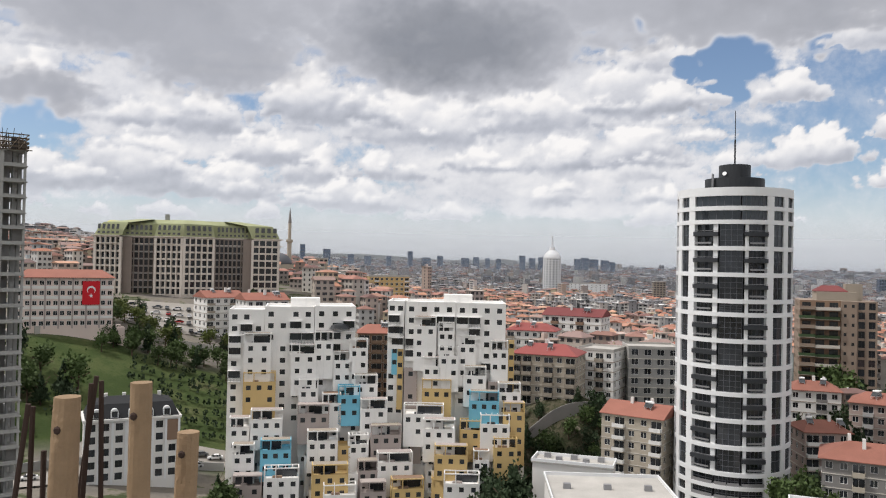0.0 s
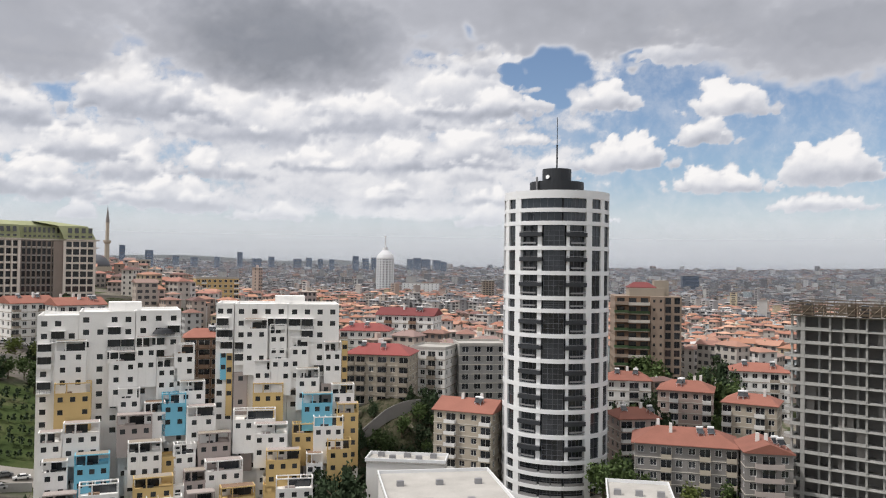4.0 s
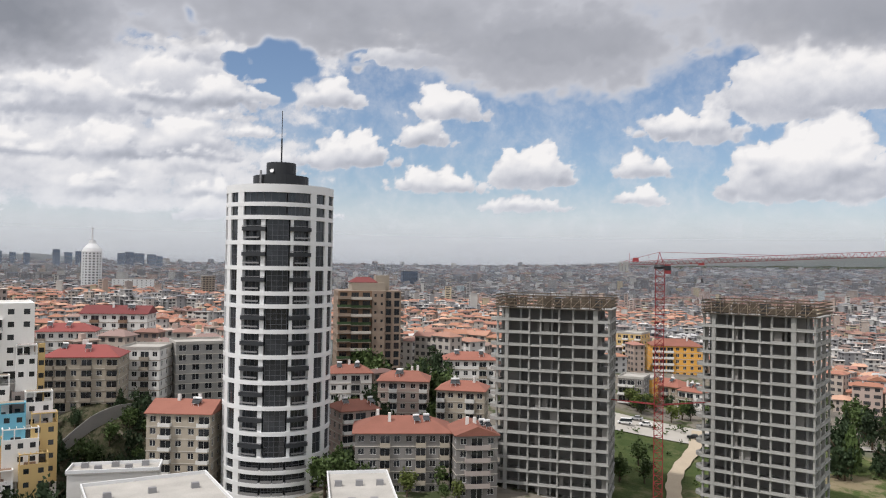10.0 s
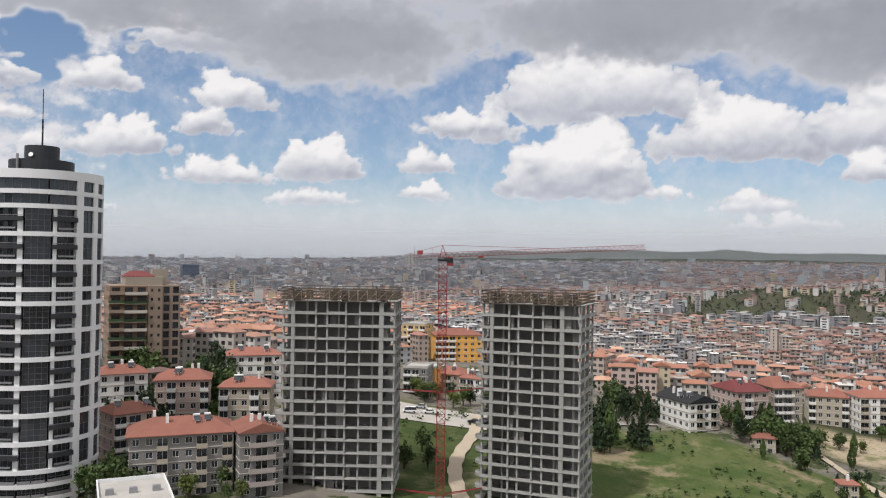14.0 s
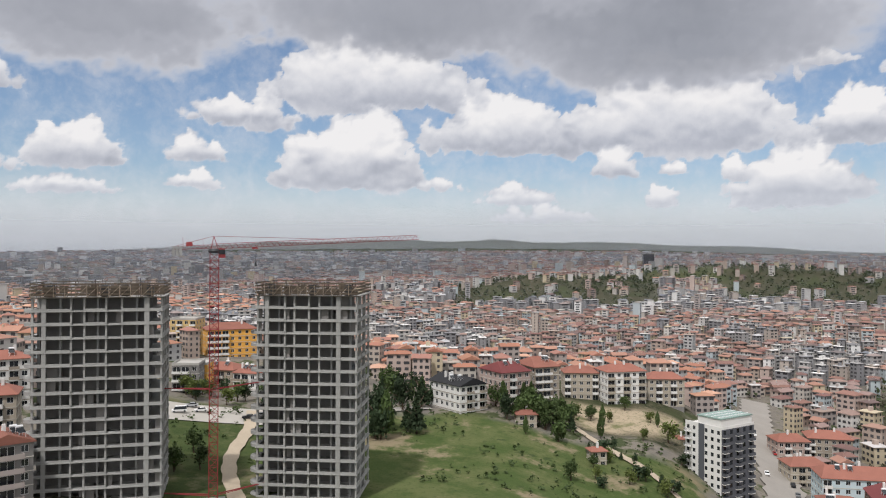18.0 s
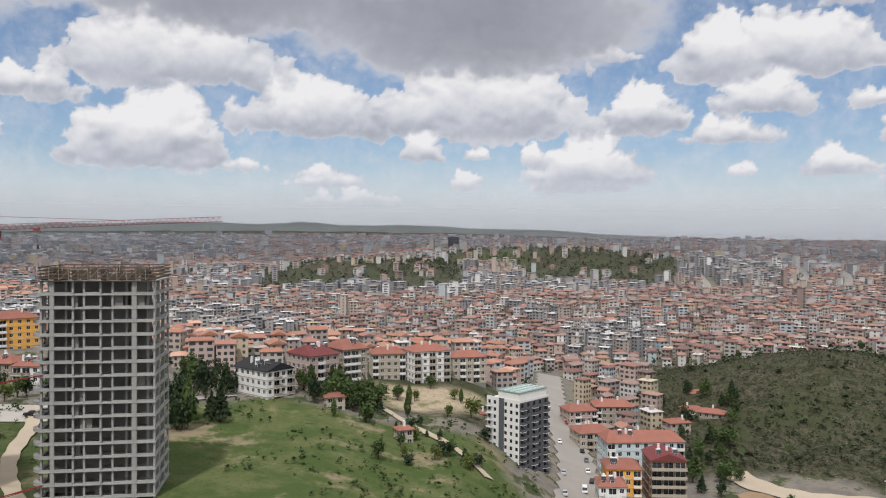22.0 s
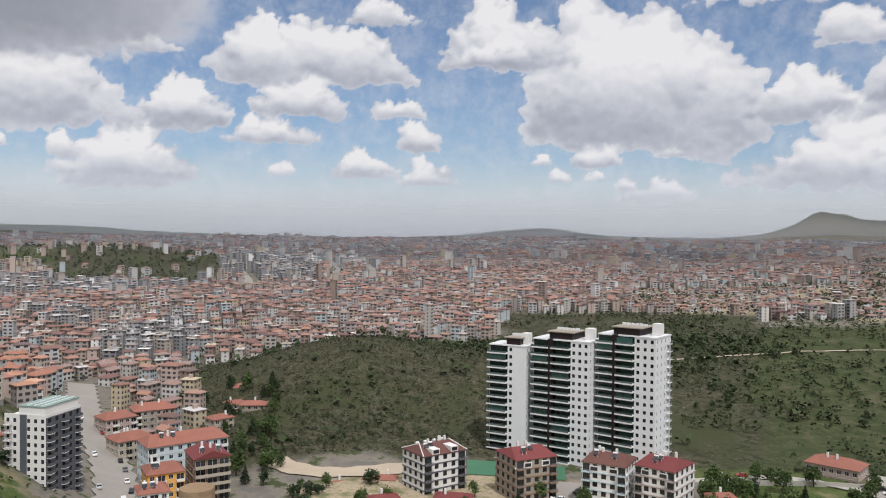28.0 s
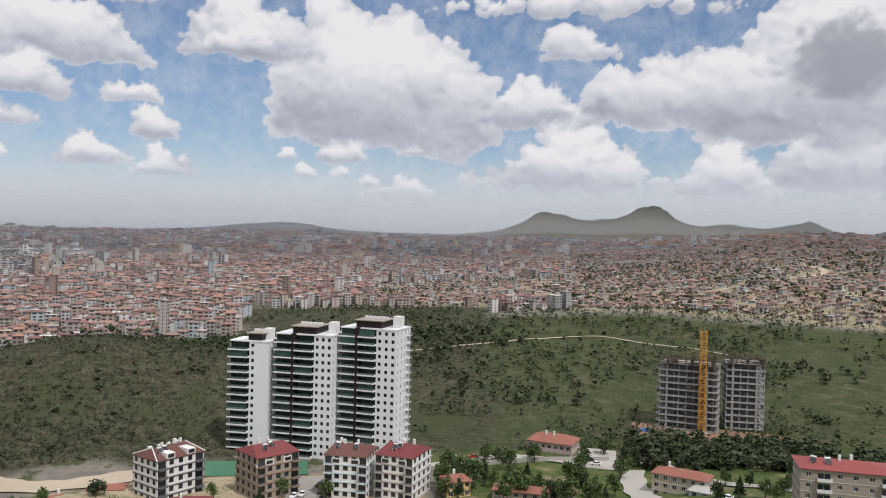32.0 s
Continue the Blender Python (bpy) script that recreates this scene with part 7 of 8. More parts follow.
# ---- dark and white tower in the valley ----
def valley_tower():
    az, d = 82.0, 290
    root = thing("apartment_tower", "white and slate-grey apartment tower with a pale green roof", "apartment tower", stand(az, d, 52, height(-11.35, d)))
    n, fh, w, dp = 18, 2.55, 17.0, 15.0
    H = n * fh
    s = Shape()
    facade(s, root, (-w / 2, dp / 2), -math.pi / 2, dp, -H, fh, n, 6, win=(1.15, 1.3), sill=0.8, bars=0, frame=DARK)
    facade(s, root, (-w / 2, -dp / 2), 0, w, -H, fh, n, 5, win=(1.5, 1.5), sill=0.7, bars=0, frame=DARK, slot=1)
    s.box(-w / 2, w / 2, -dp / 2, dp / 2, -H, 0, sides="XYZ")
    part("wall", s.mesh("wall", WHITE, SLATE), root)
    part("dark_strip", Shape().box(-w / 2 - 0.35, -w / 2, -0.6, 1.6, -H, 0.8).mesh("dark_strip", SLATE), root, "slate-grey vertical strip")
    for k in range(n):
        for c in (0, 2, 4):
            part("balcony", balcony_mesh(2.6, 1.1, WHITE, SLATE), root, at=Matrix.Translation((-w / 2 + (c + 0.5) * w / 5, -dp / 2, -H + k * fh)))
        part("balcony", balcony_mesh(2.6, 1.1, WHITE, RAIL, key="bars"), root, at=pose(-w / 2, dp / 2 - 1.5, -H + k * fh, 0, 0, -90))
    part("parapet", Shape().box(-w / 2, w / 2, -dp / 2, -dp / 2 + 0.3, 0, 0.9).box(-w / 2, -w / 2 + 0.3, -dp / 2 + 0.3, dp / 2, 0, 0.9).mesh("parapet", WHITE), root)
    part("penthouse", Shape().box(-w / 2 + 0.4, w / 2 - 0.5, -dp / 2 + 0.6, dp / 2 - 5, 0, 3.2).mesh("penthouse", WHITE), root)
    part("roof", Shape().box(-w / 2 + 0.2, w / 2 - 0.3, -dp / 2 + 0.4, dp / 2 - 4.8, 3.2, 3.6).mesh("roof", GREENROOF), root, "pale green flat roof")
    for k in range(3):
        part("roof_rib", box_mesh("roof_rib", w - 1.2, 0.2, 0.25, CLEAN), root, at=Matrix.Translation((0, -dp / 2 + 2 + 2.6 * k, 3.6)))
    KEEP_CLEAR.append((*spot(az, d), 18))


valley_tower()


# ---- brown tower behind the round one ----
def brown_tower():
    az, d = 26.2, 292
    root = thing("apartment_tower", "brown brick apartment tower with green planted balconies", "apartment tower", stand(az, d, 8, height(-1.95, d)))
    n, fh, w, dp = 16, 3.0, 22.5, 16
    H = n * fh
    s = Shape()
    facade(s, root, (-w / 2, -dp / 2), 0, 12, -H, fh, n, 3, win=(2.6, 1.9), sill=0.5, bars=2, frame=DARK, slot=1)
    facade(s, root, (-w / 2 + 12, -dp / 2 - 1.2), 0, 4.5, -H, fh, n, 2, win=(0.8, 1.0), bars=0, frame=DARK)
    facade(s, root, (-w / 2 + 16.5, -dp / 2), 0, 6, -H, fh, n, 2, win=(1.9, 2.2), sill=0.4, bars=1, frame=DARK)
    s.box(-w / 2 + 12, -w / 2 + 16.5, -dp / 2 - 1.2, -dp / 2, -H, 0, sides="xXZ")
    facade(s, root, (w / 2, -dp / 2), math.pi / 2, dp, -H, fh, n, 1, skip=lambda k, c: True)
    facade(s, root, (-w / 2, dp / 2), -math.pi / 2, dp, -H, fh, n, 4, win=(1.4, 1.5), frame=DARK)
    s.box(-w / 2, w / 2, -dp / 2, dp / 2, -H - 10, -H)
    s.box(-w / 2, w / 2, -dp / 2, dp / 2, -H, 0, sides="YZ")
    part("wall", s.mesh("wall", TAN, BROWN), root)
    hedge = surface("balcony_hedges", (0.05, 0.085, 0.04), rough=0.9, spread=0.6, scale=3)
    for k in range(n):
        z = -H + k * fh
        part("balcony", balcony_mesh(7.2, 2.2 if k % 2 else 1.6, BEIGE, BAND if k % 2 else hedge), root, "" if k % 2 else "balcony with green planters", at=Matrix.Translation((-w / 2 + 8.0, -dp / 2 - 0.004, z)))
        part("balcony", balcony_mesh(4.6, 2.6, BEIGE, hedge if k % 2 == 0 else TAN), root, at=Matrix.Translation((-w / 2 + 2.0, -dp / 2 - 0.004, z + 0.3)))
        part("end_balcony", balcony_mesh(4.0, 1.4, TAN, GREYP), root, at=pose(w / 2, -dp / 2 + 4, z, 0, 0, 90))
    part("penthouse", Shape().box(-6, 6, -5, 6, 0, 2.8).mesh("penthouse", BEIGE), root)
    part("penthouse_roof", roof_mesh(9, 8, 2.8, 1.8, 0.5, 0.4, MAROONROOF), root, at=Matrix.Translation((-1.5, 0, 0)))
    part("stair_head", box_mesh("stair_head", 5, 5, 5.4, BEIGE), root, at=Matrix.Translation((5.5, 1, 0)))
    for k in range(7):
        part("antenna", Shape().beam((0, 0, 0), (0, 0, 2.2), 0.05, n=4).mesh("antenna", RAIL), root, at=Matrix.Translation((3 + 0.9 * k, 0.6 * (k % 3), 5.4 if k < 5 else 0)))
    KEEP_CLEAR.append((*spot(az, d), 22))


brown_tower()


# ---- unfinished office palace, school, mosque and houses by the park ----
def office_palace():
    az, d = -17.55, 402
    z0 = height(-2.55, d)
    root = thing("office_palace", "unfinished stone office block with a yellow-green mansard roof", "office block", stand(az, d, 0, z0))
    n, fh = 8, 3.3
    H = n * fh
    insul = surface("green_yellow_roof_sheeting", (0.33, 0.35, 0.20), rough=0.8, spread=0.3, each=0.2)
    yellow = surface("yellow_roof_sheeting", (0.52, 0.50, 0.16), rough=0.8, spread=0.3)
    stone = surface("pale_stone_cladding", (0.63, 0.57, 0.51), spread=0.2, stain=0.3)
    raw = surface("brown_grey_raw_bay", (0.24, 0.20, 0.175), spread=0.25, stain=0.3)
    # the front from end to end: projecting faceted bays with darker bays set back between them
    front = [(-42.0, -9.0), (-30.0, -13.5), (-30.0, -8.0), (-16.0, -8.0), (-16.0, -12.5), (-3.5, -17.0), (10.5, -13.5), (10.5, -8.0), (27.5, -8.0), (27.5, -13.0), (40.5, -14.0)]
    bays = {0: (5, stone), 2: (6, raw), 4: (5, stone), 5: (5, stone), 7: (8, raw), 9: (4, stone)}
    plan = front + [(41.5, 16.0), (-42.0, 16.0)]
    mid = (0.0, 2.0)
    shrink = lambda k, z: [(mid[0] + (x - mid[0]) * k, mid[1] + (y - mid[1]) * k, z) for x, y in plan]
    part("core", Shape().ring([shrink(0.86, -14), shrink(0.86, H)]).mesh("core", raw), root)
    part("plinth", Shape().ring([shrink(0.985, -14), shrink(0.985, 0)]).mesh("plinth", stone), root)
    for i, ((x0, y0), (x1, y1)) in enumerate(zip(plan, plan[1:] + plan[:1])):
        width, turn = math.hypot(x1 - x0, y1 - y0), math.atan2(y1 - y0, x1 - x0)
        at = Matrix.Translation((x0, y0, 0)) @ Matrix.Rotation(turn, 4, "Z")
        s = Shape()
        if i not in bays:
            s.quad((x0, y0, 0), (x1, y1, 0), (x1, y1, H), (x0, y0, H))
            part("wall", s.mesh("wall", stone), root)
            continue
        cols, mat = bays[i]
        facade(s, root, (x0, y0), turn, width, 0, fh, n, cols, win=(width / cols - 0.8, 2.45), sill=0.5, depth=1.0, bars=0, frame=DARK, margin=0.5)
        part("wall", s.mesh("wall", mat), root, "" if mat is stone else "darker bay set back, not yet clad")
        for c in range(cols + 1):
            part("pilaster", box_mesh("pilaster", 1.1 if c in (0, cols) and mat is stone else 0.5, 0.5, H, stone if mat is stone else raw), root, at=at @ Matrix.Translation((0.5 + (width - 1.0) * c / cols, -0.25, 0)))
        for k in range(1, n):
            part("floor_band", box_mesh("floor_band", width, 0.3, 0.45, stone if mat is stone else CONC), root, at=at @ Matrix.Translation((width / 2, -0.15, k * fh - 0.25)))
        lean = Matrix.Rotation(radians(-14), 4, "X")
        for c in range(cols):
            for zz, hh in ((H + 1.9, 1.1), (H + 4.6, 2.5)):
                part("dormer_window", window_mesh(width / cols * 0.55, hh, 0, None, insul), root, at=at @ Matrix.Translation((1.0 + (width - 2.0) * (c + 0.5) / cols, 0.0 if hh < 2 else 0.28, zz)) @ lean)
    for z, k, h in ((H, 1.03, 0.7), (H - fh, 1.025, 0.6)):
        part("cornice", Shape().ring([shrink(k - 0.02, z), shrink(k + 0.01, z + h * 0.5), shrink(k + 0.01, z + h)]).mesh("cornice", stone), root)
    part("mansard", Shape().ring([shrink(1.0, H + 0.7), shrink(0.975, H + 3.0), shrink(0.915, H + 6.6), shrink(0.55, H + 8.6)]).mesh("mansard", insul), root, "yellow-green mansard roof")
    part("roof_sheeting", Shape().box(-37.5, -18, -5.0, 6, H + 6.7, H + 7.6, bevel=1.2).mesh("roof_sheeting", yellow), root, "yellow sheeting on the roof")
    part("lift_head", box_mesh("lift_head", 2.0, 2.0, 4.4, CONC), root, at=Matrix.Translation((-11, 0, H + 7)))
    KEEP_CLEAR.append((*spot(az, d), 60))


office_palace()


def school():
    az, d = -25.3, 300
    z0 = height(-4.7, d)
    root = thing("school_building", "pink and white school with brown pilasters and a large flag", "school", stand(az, d, 3, z0))
    w, dp, n, fh = 29.0, 14.0, 5, 3.35
    s = Shape()
    facade(s, root, (-w / 2, -dp / 2), 0, w, 0, fh, n, 14, win=(1.35, 1.5), sill=1.0, bars=1)
    facade(s, root, (w / 2, -dp / 2), math.pi / 2, dp, 0, fh, n, 4, win=(1.3, 1.5))
    facade(s, root, (-w / 2, dp / 2), -math.pi / 2, dp, 0, fh, n, 4, win=(1.3, 1.5))
    s.box(-w / 2, w / 2, -dp / 2, dp / 2, 0, n * fh, sides="YZ")
    s.box(-w / 2 - 6, w / 2 + 4, -dp / 2, dp / 2, -8, 0)
    part("wall", s.mesh("wall", surface("pale_pink_render", (0.66, 0.55, 0.50), stain=0.2, spread=0.1)), root)
    for k in range(6):
        part("pilaster", box_mesh("pilaster", 0.5, 0.3, n * fh, TAUPE), root, at=Matrix.Translation((-w / 2 + 4.14 * k + 4.1, -dp / 2 - 0.16, 0)))
    for k in range(1, n):
        part("floor_band", box_mesh("floor_band", w, 0.12, 0.9, WHITE), root, at=Matrix.Translation((0, -dp / 2 - 0.07, k * fh - 0.2)))
    part("roof", roof_mesh(w, dp, n * fh, 2.6, 0.75, 0.7, TERRACOTTA), root, "red tiled hip roof")
    f = Shape().box(-2.7, 2.7, -0.05, 0.0, -7.9, 0)
    part("flag", f.mesh("flag", FLAG_RED), root, "red flag with a white crescent and star", at=Matrix.Translation((7.6, -dp / 2 - 0.4, n * fh - 1.0)))
    cres = Shape()
    outer = [(1.35 * math.cos(radians(a)), 1.35 * math.sin(radians(a))) for a in range(0, 360, 15)]
    inner = [(0.34 + 1.08 * math.cos(radians(a)), 1.08 * math.sin(radians(a))) for a in range(0, 360, 15)]
    for k in range(24):
        o0, o1, i0, i1 = outer[k], outer[(k + 1) % 24], inner[k], inner[(k + 1) % 24]
        if (o0[0] - i0[0]) ** 2 + (o0[1] - i0[1]) ** 2 > 0.01:
            cres.quad((o0[1], -0.01, -o0[0]), (o1[1], -0.01, -o1[0]), (i1[1], -0.01, -i1[0]), (i0[1], -0.01, -i0[0]))
    star = [((0.75 if k % 2 == 0 else 0.3) * math.sin(radians(36 * k)), (0.75 if k % 2 == 0 else 0.3) * math.cos(radians(36 * k))) for k in range(10)]
    cres.poly([(x, -0.01, -1.9 + y) for x, y in star])
    part("crescent_and_star", cres.mesh("crescent_and_star", CLEAN), root, at=Matrix.Translation((7.6, -dp / 2 - 0.47, n * fh - 4.0)))
    KEEP_CLEAR.append((*spot(az, d), 30))


school()


def black_roof_house():
    az, d = -21.1, 220
    root = thing("apartment_house", "white apartment house with a black mansard roof and arched dormers", "apartment house", stand(az, d, 5, height(-10.55, d) - 15.2))
    w, dp, n, fh = 22.0, 13.0, 5, 3.04
    s = Shape()
    facade(s, root, (-w / 2, -dp / 2), 0, w, 0, fh, n, 7, win=(1.7, 1.75), sill=0.7, bars=1, frame=DARK)
    facade(s, root, (w / 2, -dp / 2), math.pi / 2, dp, 0, fh, n, 2, win=(1.0, 1.4), frame=DARK)
    facade(s, root, (-w / 2, dp / 2), -math.pi / 2, dp, 0, fh, n, 3, win=(1.2, 1.4), frame=DARK)
    s.box(-w / 2, w / 2, -dp / 2, dp / 2, 0, n * fh, sides="YZ")
    s.box(-w / 2, w / 2, -dp / 2, dp / 2, -8, 0)
    part("wall", s.mesh("wall", WHITE), root)
    for c in range(8):
        part("pilaster", box_mesh("pilaster", 0.5, 0.35, n * fh, CLEAN), root, at=Matrix.Translation((-w / 2 + w * c / 7, -dp / 2 - 0.17, 0)))
    part("brown_panel", Shape().box(w / 2 - 3.1, w / 2 - 0.3, -dp / 2 - 0.25, -dp / 2, 9.6, n * fh - 0.4).mesh("brown_panel", BROWN), root, "brown timber-look panel")
    part("cornice", Shape().box(-w / 2 - 0.6, w / 2 + 0.6, -dp / 2 - 0.6, dp / 2 + 0.6, n * fh, n * fh + 0.6).mesh("cornice", WHITE), root)
    z = n * fh + 0.6
    a = [(-w / 2, -dp / 2, z), (w / 2, -dp / 2, z), (w / 2, dp / 2, z), (-w / 2, dp / 2, z)]
    b = [(-w / 2 + 1.4, -dp / 2 + 2.2, z + 3.3), (w / 2 - 1.4, -dp / 2 + 2.2, z + 3.3), (w / 2 - 1.4, dp / 2 - 2, z + 3.3), (-w / 2 + 1.4, dp / 2 - 2, z + 3.3)]
    c = [(-w / 4, 0, z + 4.6), (w / 4, 0, z + 4.6), (w / 4, 0.3, z + 4.6), (-w / 4, 0.3, z + 4.6)]
    part("roof", Shape().ring([a, b, c]).mesh("roof", BLACKROOF), root, "black mansard roof")
    for k in range(5):
        x = -w / 2 + 2.6 + k * 4.1
        pts = [(x - 0.9, z + 0.2), (x + 0.9, z + 0.2), (x + 0.9, z + 1.5)] + [(x + 0.9 * math.cos(radians(q)), z + 1.5 + 0.9 * math.sin(radians(q))) for q in (30, 60, 90, 120, 150)] + [(x - 0.9, z + 1.5)]
        ring0 = [(px, -dp / 2 + 0.0, pz) for px, pz in pts]
        ring1 = [(px, -dp / 2 + 2.4, pz) for px, pz in pts]
        part("dormer", Shape().ring([ring1, ring0]).mesh("dormer", CLEAN), root, "white arched dormer")
        part("dormer_window", window_mesh(1.3, 1.5, 1, None, DARK), root, at=Matrix.Translation((x, -dp / 2 - 0.05, z + 1.05)))
    for k in range(4):
        part("chimney", box_mesh("chimney", 0.9, 0.9, 2.0, WHITE, 0.04), root, at=Matrix.Translation((-6 + 4.3 * k, 1.0, z + 3.2)))
    KEEP_CLEAR.append((*spot(az, d), 20))


black_roof_house()


def mosque():
    d = 520
    root = thing("mosque", "stone mosque with a blue-grey dome and one tall minaret", "mosque", stand(-11.6, d, 0, gz(-11.6, d)))
    part("wall", Shape().box(-9, 9, -9, 9, -6, 9).mesh("wall", CREAM), root)
    rings = [circle(8.2 * math.cos(radians(q)), 9 + 7.2 * math.sin(radians(q)), 28) for q in range(0, 90, 12)]
    part("dome", Shape().ring(rings).mesh("dome", SLATE, smooth=True), root, "blue-grey lead dome")
    part("finial", Shape().beam((0, 0, 15.8), (0, 0, 18.5), 0.15, n=6).mesh("finial", RAIL), root)
    mx = d * math.tan(radians(0.68))
    zt = height(3.62, d) - gz(-11.6, d)
    zb = height(1.25, d) - gz(-11.6, d)
    part("minaret", Shape().ring([circle(1.5, -2, 16, mx), circle(1.35, zb, 16, mx), circle(1.05, zb + 0.01, 16, mx), circle(1.0, zt - 10, 16, mx)]).mesh("minaret", CREAM, smooth=False), root)
    part("minaret_gallery", Shape().ring([circle(1.4, zb - 1.4, 16, mx), circle(2.2, zb - 0.2, 16, mx), circle(2.2, zb + 0.9, 16, mx)]).mesh("minaret_gallery", CREAM), root)
    part("minaret_cone", Shape().ring([circle(1.15, zt - 10, 16, mx), circle(0.05, zt, 16, mx)]).mesh("minaret_cone", GREYP), root, "grey pointed minaret cap")
    KEEP_CLEAR.append((*spot(-11.2, d), 26))


mosque()
house(-15.6, 338, 16, 13, 3, WHITE, TERRACOTTA, top=-2.75, turn=24, cols=5, label="white house with an orange tile roof by the car park", below=3, hip=1.0)
house(-12.7, 322, 17, 13, 3, WHITE, TERRACOTTA, top=-2.9, turn=20, cols=5, label="white house with red tile roofs and chimneys", below=3, hip=1.0, stacks=4)
house(-7.4, 520, 25, 12, 4, WHITE, FLATROOF, top=-0.95, turn=-6, cols=9, flat=True, label="white terraced apartments on the ridge", below=4)
house(-3.9, 480, 24, 12, 4, YELLOW, FLATROOF, top=-1.15, turn=8, cols=8, flat=True, label="ochre apartments on the ridge", below=4)
house(-10.0, 560, 16, 12, 4, CREAM, TERRACOTTA, top=-0.6, cols=5, label="cream apartment house near the mosque", below=4)

# low pale roofs at the foot of the round tower
for a, d, w, dp, e, tn, lb in ((12.4, 166, 25, 34, -15.9, 10, "long low hall with a pale flat roof"), (9.6, 196, 19, 7, -13.6, -8, "low white building with a flat roof"), (26.1, 166, 13, 32, -16.0, 4, "low hall with a pale flat roof beside the round tower")):
    root = thing("low_hall", lb, "hall", stand(a, d, tn, height(e, d)))
    part("wall", Shape().box(-w / 2, w / 2, -dp / 2, dp / 2, -22, -0.3).mesh("wall", WHITE), root)
    part("roof", Shape().box(-w / 2 - 0.3, w / 2 + 0.3, -dp / 2 - 0.3, dp / 2 + 0.3, -0.3, 0).mesh("roof", FLATROOF), root)
    s = Shape()
    for b in ((-w / 2 - 0.3, w / 2 + 0.3, -dp / 2 - 0.3, -dp / 2), (-w / 2 - 0.3, w / 2 + 0.3, dp / 2, dp / 2 + 0.3), (-w / 2 - 0.3, -w / 2, -dp / 2, dp / 2), (w / 2, w / 2 + 0.3, -dp / 2, dp / 2)):
        s.box(*b, 0, 0.7)
    part("parapet", s.mesh("parapet", CLEAN), root)
    for k in range(5):
        part("roof_unit", box_mesh("roof_unit", 1.6, 1.2, 1.1, RAIL, 0.06), root, at=Matrix.Translation((-w * 0.35 + k * w * 0.17, dp * 0.2 * (-1) ** k, 0)))


# ---- roads, tracks and yards, laid on the land ----
def ribbon(name, pts, width, mat, label, lift=0.5, kind="structure"):
    """A strip along bearings and distances, following the ground."""
    P = [Vector((*spot(a, d), 0)) for a, d in pts]
    fine = []
    for i in range(len(P) - 1):
        p0, p1, p2, p3 = P[max(i - 1, 0)], P[i], P[i + 1], P[min(i + 2, len(P) - 1)]
        n = max(2, int((p2 - p1).length / 3))
        for k in range(n):
            t = k / n
            fine.append(0.5 * ((2 * p1) + (p2 - p0) * t + (2 * p0 - 5 * p1 + 4 * p2 - p3) * t * t + (3 * p1 - p0 - 3 * p2 + p3) * t ** 3))
    fine.append(P[-1])
    s = Shape()
    rows = []
    for p in fine[::3]:
        KEEP_CLEAR.append((p.x, p.y, width * 0.5 + 6))
    for i, p in enumerate(fine):
        q = fine[min(i + 1, len(fine) - 1)] - fine[max(i - 1, 0)]
        side = Vector((q.y, -q.x, 0)).normalized()
        w = width * (1 + 0.12 * math.sin(i * 1.7))
        row = []
        for u in (-0.5, -0.17, 0.17, 0.5):
            c = p + side * w * u
            row.append((c.x, c.y, float(ground(c.x, c.y)) + lift))
        rows.append(row)
    for a, b in zip(rows, rows[1:]):
        for k in range(3):
            s.quad(a[k], a[k + 1], b[k + 1], b[k])
    return tagged(new(name, s.mesh(name, mat)), label, "road", kind=kind)


def yard(name, az0, az1, d0, d1, mat, label):
    s = Shape()
    na, nd = max(2, int((az1 - az0) / 0.5)), max(2, int((d1 - d0) / 4))
    at = lambda i, j: (*spot(az0 + (az1 - az0) * i / na, d0 + (d1 - d0) * j / nd), 0)
    for i in range(na):
        for j in range(nd):
            q = [at(i, j), at(i + 1, j), at(i + 1, j + 1), at(i, j + 1)]
            s.poly([(x, y, float(ground(x, y)) + 0.3) for x, y, _ in q])
    return tagged(new(name, s.mesh(name, mat)), label, "yard", kind="structure")


ribbon("road", [(85.6, 250), (86.4, 280), (86.2, 320), (85.2, 370), (84.4, 420), (84.2, 500)], 15, ASPHALT, "wide asphalt street down the valley")
ribbon("road", [(96.5, 322), (98.5, 308), (101, 302), (104, 303), (107, 308), (109.5, 314)], 11, DIRT, "pale dirt road at the foot of the hill")
ribbon("track", [(49.5, 285), (49.2, 262), (48.2, 240), (47.9, 222), (48.4, 200), (49.5, 180)], 4, DIRT, "curving dirt track through the grass")
ribbon("track", [(70.6, 322), (71.5, 306), (73.4, 288), (76.0, 268), (78.6, 252), (80.0, 244)], 3.2, DIRT, "pale path down the grassy slope")
ribbon("track", [(57.6, 286), (60.0, 292), (62.0, 296)], 5, PAVING, "concrete drive to a white house")
ribbon("road", [(125.8, 312), (129, 318), (132, 326), (139, 322), (142, 330), (145, 306), (150, 292), (156, 284)], 5, PAVING, "pale lane along the slope")
ribbon("road", [(140.6, 318), (141.0, 292), (142.5, 268), (144, 245)], 9, PAVING, "pale concrete lane downhill")
ribbon("track", [(124, 520), (131, 560), (137, 600), (141, 585), (148, 560)], 2.4, DIRT, "dirt track across the scrub slope")
ribbon("road", [(-30, 214), (-26, 216), (-22, 240), (-17, 236), (-14, 232)], 8, ASPHALT, "street behind the black-roofed house")
ribbon("road", [(92.4, 1500), (94.2, 1300), (95.0, 1150), (94.8, 1050)], 13, ASPHALT, "straight avenue climbing through the town")
